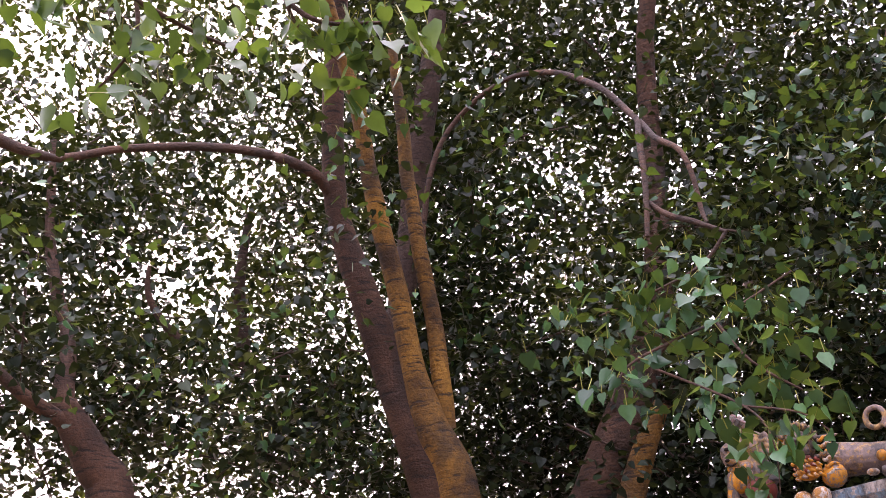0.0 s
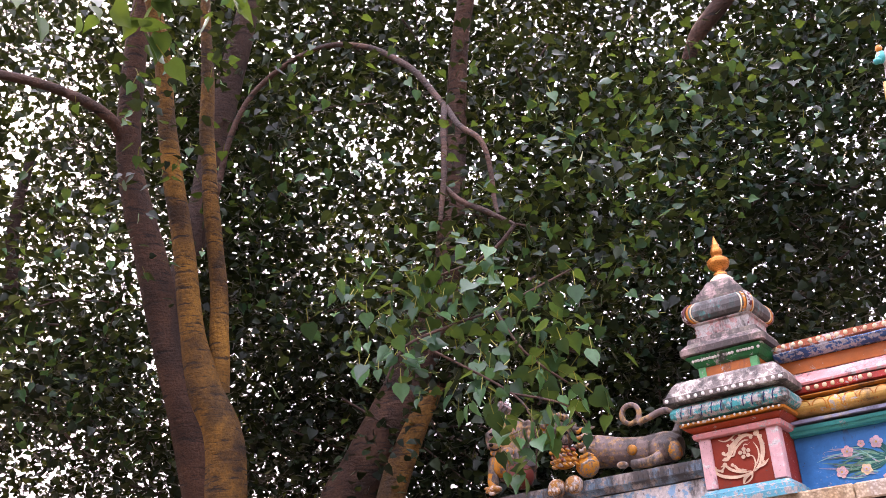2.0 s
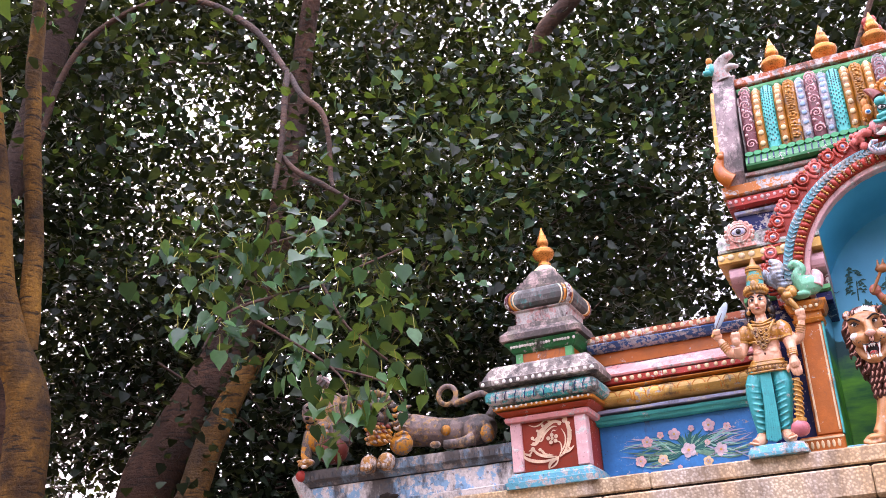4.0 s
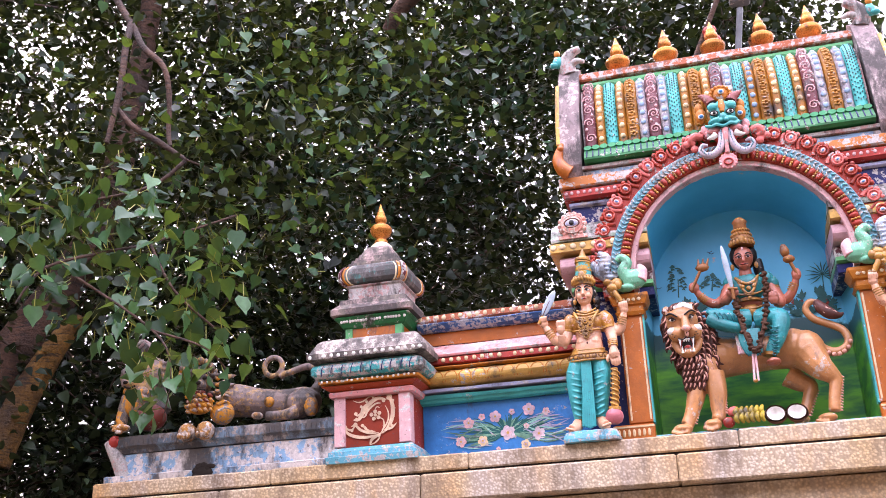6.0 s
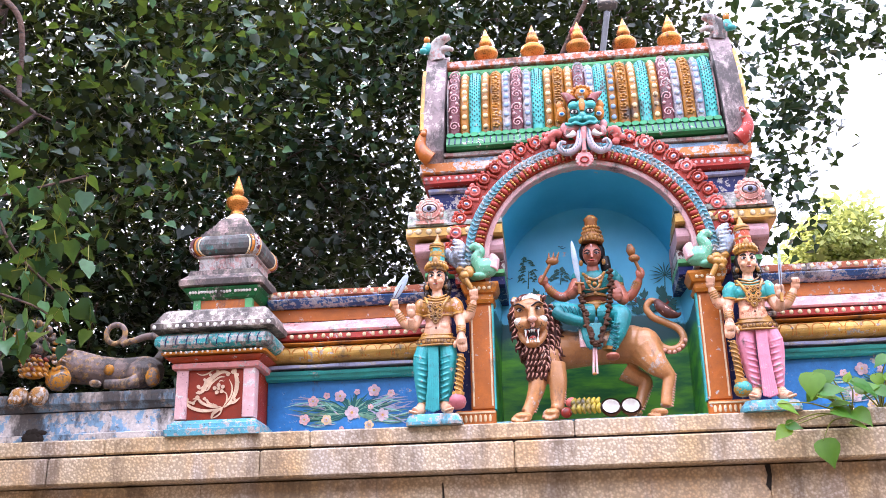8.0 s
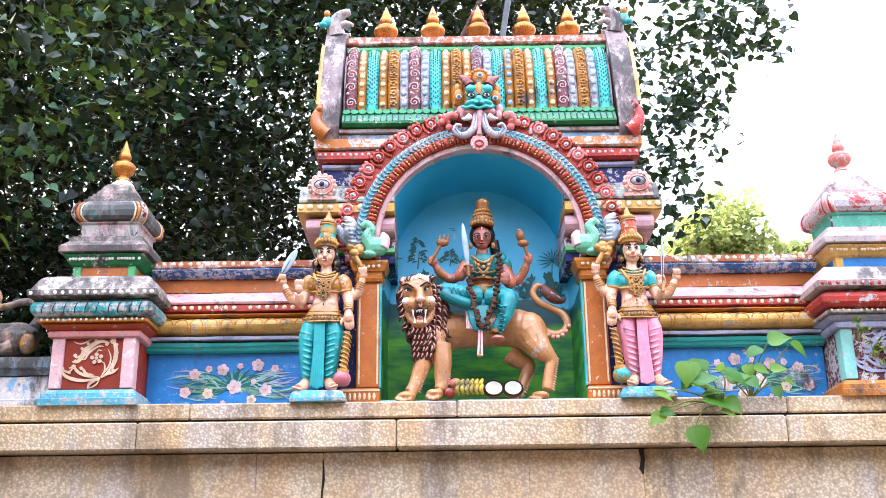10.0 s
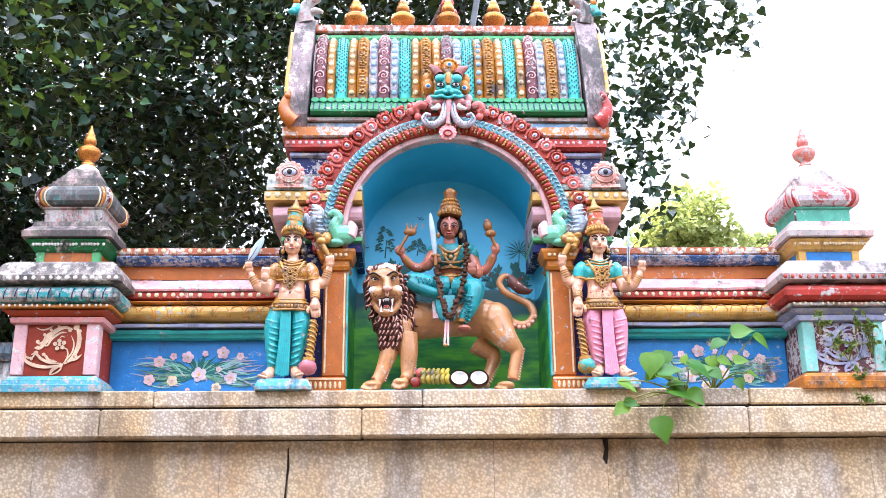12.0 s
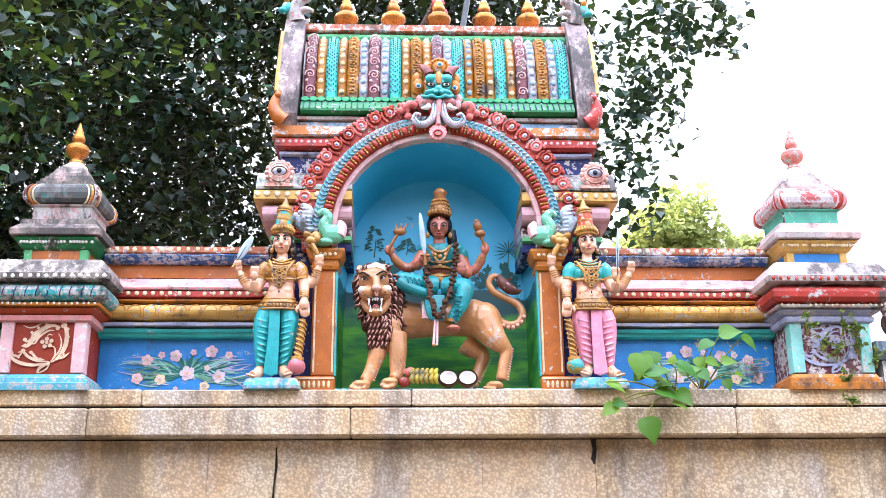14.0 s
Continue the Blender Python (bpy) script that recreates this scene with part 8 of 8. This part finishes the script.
# reddish tree behind it
tree = thing("peepal_tree", "tall reddish-barked peepal tree with a long side branch", "tree", "peepal trees behind the wall")
limb("trunk", [(-7.2, 1.0, -0.1), (-7.0, 0.8, 2.0), (-6.825, 0.256, 3.535), (-6.799, -0.13, 4.522), (-6.725, -0.462, 5.22), (-6.646, -0.737, 5.718), (-6.509, -0.947, 6.153), (-6.189, -1.177, 6.77), (-5.781, -1.404, 7.376), (-5.299, -1.689, 7.986)], [0.28, 0.24, 0.21, 0.19, 0.17, 0.14, 0.125, 0.115, 0.09, 0.06], BARK_RED, tree)
limb("limb", [(-6.556, -0.927, 6.068), (-6.498, -1.149, 6.182), (-6.536, -1.472, 6.256), (-6.689, -1.765, 6.318), (-6.924, -2.162, 6.326), (-7.189, -2.604, 6.279), (-7.447, -3.025, 6.172), (-7.543, -3.356, 6.217), (-7.679, -3.916, 6.275)], [0.08, 0.06, 0.055, 0.05, 0.045, 0.042, 0.045, 0.05, 0.05], BARK_RED, tree)
limb("limb", [(-7.008, 0.018, 4.991), (-6.73, 0.041, 5.684), (-6.436, -0.046, 6.419), (-6.08, -0.153, 7.128), (-5.661, -0.317, 7.84)], [0.12, 0.15, 0.15, 0.14, 0.10], BARK_DARK, tree)
limb("limb", [(-7.724, -1.701, 4.961), (-7.743, -1.884, 5.135), (-7.722, -2.025, 5.328), (-7.631, -2.07, 5.544)], [0.05, 0.045, 0.035, 0.02], BARK_RED, tree)
limb("limb", [(-8.534, -0.541, 5.217), (-8.427, -0.639, 5.576), (-8.287, -0.752, 5.981), (-7.99, -0.851, 6.575)], [0.09, 0.08, 0.07, 0.04], BARK_DARK, tree)
pts, mids = crown_points([((-9.4, 0.5, 7.8), (3.0, 2.6, 5.8)), ((-10.2, -3.0, 7.2), (2.4, 2.6, 5.2))], 140, 200, 0.42)
for p, k, sp in (((-7.564, -1.47, 6.4), 260, 0.42), ((-7.885, -1.231, 5.631), 260, 0.42), ((-7.577, -1.881, 6.724), 150, 0.4), ((-8.18, -2.085, 5.946), 130, 0.4)):
    pts = np.concatenate([pts, np.array(p) + rng.normal(0, 1, (k, 3)) * sp])
leaves("crown", pts, 0.09, LEAF, tree, plain=True)
twigs(mids, tree, BARK_DARK)

# tree at the far side, trunk low in view
tree = thing("peepal_tree", "peepal tree with a thick dark trunk and low fork", "tree", "peepal trees behind the wall")
limb("trunk", [(-8.0, -2.2, -0.1), (-7.85, -2.25, 2.0), (-7.805, -2.209, 3.52), (-7.791, -2.376, 3.846), (-7.783, -2.56, 4.129), (-7.845, -2.632, 4.362), (-8.13, -2.509, 4.958), (-8.611, -2.521, 5.936), (-8.813, -2.516, 7.238)], [0.3, 0.27, 0.22, 0.19, 0.15, 0.11, 0.07, 0.06, 0.04], BARK_RED, tree)
limb("limb", [(-7.788, -2.556, 4.109), (-7.75, -2.803, 4.193), (-7.7, -3.049, 4.291), (-7.627, -3.478, 4.578)], [0.09, 0.07, 0.06, 0.04], BARK_RED, tree)
limb("limb", [(-7.244, -3.68, 6.082), (-7.213, -3.429, 5.999), (-7.118, -3.114, 5.958)], [0.06, 0.055, 0.03], BARK_RED, tree)
pts, mids = crown_points([((-9.6, -3.2, 5.4), (2.2, 2.0, 2.8)), ((-8.6, -1.0, 4.6), (1.8, 1.6, 1.0))], 60, 170, 0.42)
leaves("crown", pts, 0.09, LEAF, tree, plain=True)
twigs(mids, tree, BARK_DARK)

# leaning tree behind the wall whose crown hangs over the shrine
tree = thing("peepal_tree", "large peepal tree with leaning trunk and dark dense crown", "tree", "peepal trees behind the wall")
limb("trunk", [(-6.9, 2.0, -0.1), (-6.6, 1.7, 2.0), (-6.106, 1.20, 3.064), (-5.845, 1.25, 3.535), (-5.574, 1.30, 3.967), (-5.296, 1.40, 4.501), (-5.039, 1.50, 5.171), (-4.9, 1.60, 6.5), (-4.66, 1.417, 7.412), (-4.301, 1.21, 8.115)], [0.34, 0.31, 0.29, 0.27, 0.24, 0.20, 0.16, 0.13, 0.11, 0.09], BARK_RED, tree)
limb("limb", [(-5.464, 0.95, 2.911), (-5.330, 1.00, 3.346), (-5.161, 1.05, 3.723), (-4.953, 1.10, 4.055)], [0.15, 0.14, 0.12, 0.08], BARK_GOLD, tree)
limb("limb", [(-6.24, 2.122, 3.581), (-5.946, 2.182, 4.104), (-5.591, 2.377, 4.587), (-5.025, 2.707, 5.214)], [0.12, 0.10, 0.08, 0.05], BARK_DARK, tree)
limb("limb", [(-2.717, 2.219, 6.881), (-2.556, 2.146, 7.056), (-2.263, 2.089, 7.247), (-1.869, 1.981, 7.509)], [0.07, 0.09, 0.10, 0.10], BARK_RED, tree)
pts, mids = crown_points([((-4.2, 4.2, 7.6), (2.8, 2.0, 5.2)), ((-0.9, 4.6, 7.6), (2.6, 2.0, 5.2)), ((-2.6, 6.2, 7.8), (4.2, 1.8, 5.6)), ((1.0, 4.2, 5.6), (1.0, 1.2, 1.9))], 225, 250, 0.45)
low, more = crown_points([((-4.2, 3.4, 3.4), (2.8, 1.3, 1.9)), ((-5.4, 2.2, 2.4), (1.8, 1.0, 1.4))], 62, 250, 0.42)
pts, mids = np.concatenate([pts, low]), mids + more
edge = []
for p, k, sp in (((1.721, 2.597, 5.738), 170, 0.3), ((1.848, 2.362, 6.117), 120, 0.3), ((1.927, 2.481, 5.408), 110, 0.22), ((2.014, 2.376, 5.575), 60, 0.16), ((1.79, 2.879, 5.093), 120, 0.25), ((1.771, 3.014, 4.764), 100, 0.2), ((2.16, 1.843, 6.04), 60, 0.18), ((2.386, 1.834, 5.932), 70, 0.16), ((2.464, 1.916, 5.741), 16, 0.09), ((1.931, 1.858, 6.126), 60, 0.2), ((2.224, 1.635, 6.341), 120, 0.3), ((-3.287, 2.319, 6.027), 330, 0.55), ((-2.489, 2.656, 5.887), 280, 0.5), ((-3.413, 2.689, 5.188), 200, 0.4), ((-2.138, 2.484, 6.358), 200, 0.45), ((-1.173, 2.827, 6.772), 260, 0.45), ((-1.548, 2.573, 7.096), 200, 0.45)):
    edge.append(np.array(p) + np.clip(rng.normal(0, 1, (int(k * 1.2), 3)), -1.7, 1.7) * sp)
# the dense crown ends over the far corner of the shrine
side, more = crown_points([((0.9, 4.0, 6.6), (1.0, 1.2, 2.6)), ((0.6, 4.2, 4.4), (0.8, 1.0, 1.2))], 44, 150, 0.4)
pts, mids = np.concatenate([pts, side]), mids + more
pts = pts[pts[:, 0] - 0.2 * pts[:, 1] < 1.06]
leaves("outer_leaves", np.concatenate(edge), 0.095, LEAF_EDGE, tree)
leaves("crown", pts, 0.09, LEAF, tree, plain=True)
twigs(mids, tree, BARK_DARK)

# tall tree further back that closes the gaps of the nearer crowns
tree = thing("peepal_tree", "tall dark peepal tree far behind the wall", "tree", "peepal trees behind the wall")
limb("trunk", [(-8.6, 8.6, -0.1), (-8.4, 8.5, 3.0), (-8.0, 8.4, 6.5), (-7.4, 8.6, 10.0)], [0.4, 0.34, 0.26, 0.12], BARK_DARK, tree)
limb("limb", [(-8.1, 8.4, 5.6), (-6.4, 8.6, 8.0), (-4.2, 8.8, 9.6)], [0.2, 0.14, 0.06], BARK_DARK, tree)
limb("limb", [(-8.3, 8.5, 4.4), (-10.4, 7.2, 7.0), (-12.0, 5.6, 8.6)], [0.2, 0.14, 0.06], BARK_DARK, tree)
pts, mids = crown_points([((-9.0, 8.0, 7.6), (4.6, 1.6, 6.0)), ((-3.4, 9.0, 8.4), (4.0, 1.4, 6.0)), ((-13.0, 3.4, 7.6), (1.8, 3.6, 4.6))], 120, 140, 0.8)
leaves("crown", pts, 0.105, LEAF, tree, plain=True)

# boughs of that tree that hang nearer, over the wall and the plinth
bough = tagged(part("overhanging_bough", Geo_bough(), BARK_RED), "thin peepal bough with drooping heart-shaped leaves over the plinth", "branch")
near = []
for p, k, sp in (((-3.791, -0.896, 4.015), 26, 0.17), ((-3.527, -0.799, 4.167), 24, 0.18), ((-4.123, -0.998, 3.998), 14, 0.12), ((-3.699, -0.935, 3.676), 22, 0.16), ((-3.756, -1.136, 3.444), 16, 0.14), ((-3.437, -0.888, 3.355), 24, 0.17), ((-3.209, -0.733, 3.621), 30, 0.2), ((-3.099, -0.793, 3.301), 20, 0.17), ((-2.924, -0.622, 3.409), 18, 0.17), ((-2.998, -0.545, 3.728), 22, 0.2), ((-3.392, -0.716, 3.907), 22, 0.18), ((-2.948, -1.144, 2.809), 12, 0.08), ((-2.802, -1.134, 2.856), 12, 0.08), ((-3.081, -1.113, 3.037), 16, 0.13), ((-2.628, -1.059, 2.918), 12, 0.09), ((-2.896, -1.133, 2.663), 6, 0.05), ((-3.264, -1.059, 3.256), 22, 0.2), ((-2.869, -0.805, 3.195), 16, 0.15)):
    near.append(np.array(p) + rng.normal(0, 1, (k, 3)) * np.array([sp, sp, sp * 0.7]))
near = np.concatenate(near)
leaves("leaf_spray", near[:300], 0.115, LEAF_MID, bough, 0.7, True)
mid = []
for p, k, sp in (((-3.834, 0.12, 4.588), 260, 0.42), ((-4.327, -0.179, 4.007), 170, 0.36), ((-3.248, 0.475, 4.972), 240, 0.45), ((-2.772, 0.727, 5.315), 200, 0.45), ((-3.544, 0.213, 5.574), 170, 0.45), ((-3.197, 0.616, 4.237), 120, 0.32), ((-2.082, 1.034, 5.575), 170, 0.5), ((-3.001, 0.325, 5.034), 200, 0.45), ((-2.19, 0.815, 5.541), 200, 0.5), ((-3.877, -0.356, 3.946), 140, 0.35), ((-3.295, 0.221, 4.254), 120, 0.35), ((-6.77, -2.552, 4.302), 140, 0.45), ((-5.354, -1.815, 5.641), 70, 0.22), ((-4.994, -1.605, 6.022), 60, 0.22), ((-5.748, -1.419, 5.283), 60, 0.25), ((-6.079, -1.513, 4.636), 80, 0.3), ((-4.596, -0.569, 6.018), 120, 0.4), ((-5.764, -0.034, 5.596), 160, 0.4), ((-5.499, 0.182, 6.045), 140, 0.4), ((-7.192, -0.932, 4.159), 160, 0.4), ((-6.346, 0.21, 5.833), 170, 0.35), ((-6.443, 0.594, 5.082), 150, 0.35), ((-7.507, -0.095, 4.056), 120, 0.4), ((-4.606, -1.533, 6.329), 100, 0.35), ((-6.359, -1.874, 4.84), 120, 0.45), ((-6.754, -3.331, 5.066), 140, 0.45), ((-6.635, -1.838, 3.914), 120, 0.4), ((-2.558, 0.55, 4.701), 80, 0.45)):
    mid.append(np.array(p) + rng.normal(0, 1, (k, 3)) * np.array([sp, sp, sp * 0.7]))
mid = np.concatenate(mid)
# Lit and shaded leaves of one cluster, told apart by material colour.
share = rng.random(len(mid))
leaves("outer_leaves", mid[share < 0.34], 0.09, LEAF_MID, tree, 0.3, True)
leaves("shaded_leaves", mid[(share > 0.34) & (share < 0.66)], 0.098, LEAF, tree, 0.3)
high = tagged(new("backlit_bough"), "sunlit bright green peepal bough hanging high above", "branch")
part("twig", Geo_high(), BARK_RED, high)
top = []
for p, k, sp in (((-3.844, -4.368, 4.198), 14, 0.13), ((-3.772, -4.59, 4.402), 12, 0.12), ((-3.685, -4.28, 4.346), 16, 0.12), ((-3.57, -3.941, 4.432), 14, 0.12), ((-3.61, -4.143, 4.515), 10, 0.12), ((-3.257, -3.744, 4.3), 14, 0.10), ((-3.107, -3.644, 4.373), 18, 0.11), ((-2.986, -3.494, 4.367), 14, 0.09), ((-2.871, -3.384, 4.377), 5, 0.05), ((-3.21, -3.542, 4.182), 7, 0.06), ((-3.335, -3.92, 4.507), 12, 0.12), ((-3.802, -4.745, 4.432), 10, 0.12), ((-3.21, -3.829, 4.72), 30, 0.2), ((-3.574, -4.437, 4.708), 30, 0.25)):
    top.append(np.array(p) + rng.normal(0, 1, (k, 3)) * np.array([sp, sp, sp * 0.7]))
leaves("leaf_spray", np.concatenate(top), 0.125, LEAF_NEAR, high, 0.9, True)

# pale far trees beyond the wall
far = thing("distant_tree", "pale sunlit tree far beyond the parapet", "tree", "distant trees")
limb("trunk", [(7.0, 22.0, -0.1), (7.1, 22.0, 4.0), (7.0, 22.1, 7.0)], [0.4, 0.32, 0.2], BARK_RED, far)
pts, mids = crown_points([((6.888, 19.782, 10.419), (0.9, 1.2, 1.1)), ((7.582, 19.742, 9.944), (0.8, 1.2, 0.6)), ((6.331, 20.058, 10.042), (0.8, 1.2, 0.9))], 60, 50, 0.24, 1.0)
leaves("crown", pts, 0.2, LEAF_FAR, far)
far = thing("distant_tree", "small pale tree top far beyond the parapet", "tree", "distant trees")
limb("trunk", [(10.6, 24.0, -0.1), (10.6, 24.0, 4.0), (10.4, 24.0, 6.0)], [0.35, 0.3, 0.15], BARK_RED, far)
pts, mids = crown_points([((9.361, 21.321, 10.065), (0.5, 0.8, 0.6))], 16, 50, 0.2, 1.0)
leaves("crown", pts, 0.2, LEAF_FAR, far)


# young peepal plant rooted in the ledge
def big_leaf(parent, c, size, aim, face, mat=None):
    """One broad heart-shaped leaf centred at c: aim points from stalk to tip, face is its upper side."""
    d = Vector(aim).normalized()
    side = d.cross(Vector(face)).normalized()
    up = side.cross(d)
    gg = Geo()
    base = Vector(c) - d * (size * 0.45)
    n = 7
    rows = ((0.0, 0.0), (0.03, 0.24), (0.12, 0.40), (0.28, 0.46), (0.48, 0.38), (0.68, 0.22), (0.84, 0.09), (1.0, 0.0))
    verts = []
    for v, w in rows:
        for k in (-1, -0.5, 0, 0.5, 1):
            x = w * k
            verts.append(base + d * (size * (v - 0.06 * (abs(k) > 0.6) * (v < 0.2))) + side * (size * x) + up * (size * (0.16 * abs(x) - 0.22 * (v - 0.3) ** 2)))
    faces = [(i * 5 + j, i * 5 + j + 1, i * 5 + j + 6, i * 5 + j + 5) for i in range(7) for j in range(4)]
    gg.add(verts, faces, True)
    return part("leaf", gg, mat or LEAF_YOUNG, parent), base


plant = thing("ledge_plant", "young peepal plant with broad green leaves growing from the ledge", "plant")
root = Vector((1.47, -0.10, 2.49))
joint = Vector((1.364, -0.2, 2.468))
stems = Geo()
for p, size, aim, face in (((1.623, -0.22, 2.801), 0.125, (0.9, -0.2, 0.1), (-0.1, -0.9, 0.5)), ((1.732, -0.2, 2.745), 0.12, (0.7, 0, -0.7), (0.5, -0.7, 0.5)), ((1.48, -0.2, 2.731), 0.105, (-0.8, -0.1, -0.5), (0.2, -0.5, 0.8)),
        ((1.094, -0.28, 2.602), 0.15, (-0.2, -0.2, -0.95), (-0.2, -0.9, 0.2)), ((1.185, -0.3, 2.569), 0.14, (0.9, -0.1, 0.1), (0.1, -0.7, 0.7)), ((1.346, -0.3, 2.572), 0.16, (0.75, -0.2, -0.6), (0.5, -0.6, 0.5)),
        ((1.443, -0.26, 2.554), 0.10, (0.5, -0.4, -0.6), (0.1, -0.9, 0.4)), ((1.448, -0.2, 2.628), 0.085, (0.2, -0.2, -0.9), (0, -1, 0.1)), ((1.601, -0.22, 2.638), 0.09, (1, -0.1, 0), (0, -0.8, 0.6)), ((1.589, -0.2, 2.512), 0.075, (0.3, -0.2, -0.8), (0, -1, 0.2)),
        ((1.209, -0.3, 2.494), 0.13, (-0.9, -0.2, -0.1), (0, -0.4, 0.9)), ((1.213, -0.34, 2.435), 0.13, (0.9, -0.2, -0.35), (0.2, -0.6, 0.8)), ((0.953, -0.32, 2.481), 0.12, (0.85, -0.1, -0.5), (0.3, -0.6, 0.7)), ((1.083, -0.26, 2.545), 0.07, (-0.6, 0, -0.7), (0, -1, 0.1)),
        ((0.91, -0.3, 2.36), 0.10, (-0.8, -0.1, -0.6), (-0.3, -0.8, 0.4)), ((0.972, -0.3, 2.393), 0.085, (0.9, -0.1, -0.2), (0.2, -0.8, 0.5)), ((1.125, -0.3, 2.252), 0.15, (0.25, -0.1, -0.95), (0.1, -1, 0.15)), ((1.294, -0.3, 2.383), 0.10, (0.9, -0.2, -0.4), (0.2, -0.5, 0.8)), ((1.672, -0.18, 2.569), 0.07, (0.9, 0, -0.3), (0.1, -0.6, 0.8)), ((1.299, -0.2, 2.655), 0.06, (0.3, 0, 0.9), (-0.6, -0.7, 0.2)),
        ((1.157, -0.25, 2.631), 0.13, (-0.3, -0.2, -0.9), (-0.3, -0.9, 0.2)), ((1.239, -0.28, 2.465), 0.13, (0.8, -0.2, -0.5), (0.3, -0.6, 0.7)), ((1.378, -0.24, 2.586), 0.13, (0.9, -0.1, 0.2), (0.0, -0.7, 0.7)), ((1.324, -0.28, 2.429), 0.12, (0.6, -0.2, -0.7), (0.2, -0.9, 0.4)), ((1.512, -0.22, 2.631), 0.09, (0.8, -0.1, -0.4), (0.3, -0.8, 0.5)), ((1.169, -0.3, 2.534), 0.13, (0.9, -0.2, -0.2), (0.1, -0.5, 0.8))):
    ob, base = big_leaf(plant, p, size, aim, face)
    k = root if p[0] > 1.34 else Vector((1.30, -0.14, 2.46))
    mid_p = (Vector(base) + k) / 2 + Vector((random.uniform(-0.03, 0.03), -0.03, 0.03))
    stems.curve([k, mid_p, base], [0.005, 0.004, 0.002], 6, 5)
part("stem", stems, STALK, plant, "thin branching stems")
weed = thing("wall_weed", "feathery green weed sprouting on the corner tower", "plant")
ws, wl = Geo(), []
for c in ((2.228, -0.16, 2.709), (2.162, -0.16, 2.764), (2.267, -0.17, 2.544), (2.361, -0.16, 2.746), (2.451, -0.16, 2.672), (2.339, -0.2, 2.847), (2.266, -0.2, 2.847), (2.065, -0.2, 2.846), (2.249, -0.2, 2.432)):
    c = Vector(c)
    for k in range(5):
        tip = c + Vector((random.uniform(-0.07, 0.07), random.uniform(-0.03, 0.0), random.uniform(-0.05, 0.10)))
        ws.tube([c + Vector((0, 0.02, -0.06)), (c + tip) / 2, tip], [0.0025, 0.002, 0.001], 5)
        for q in range(8):
            wl.append(c.lerp(tip, random.random()))
part("stem", ws, STALK, weed)
leaves("leaves", np.array([tuple(v) for v in wl]), 0.026, LEAF_WEED, weed, 0.3)
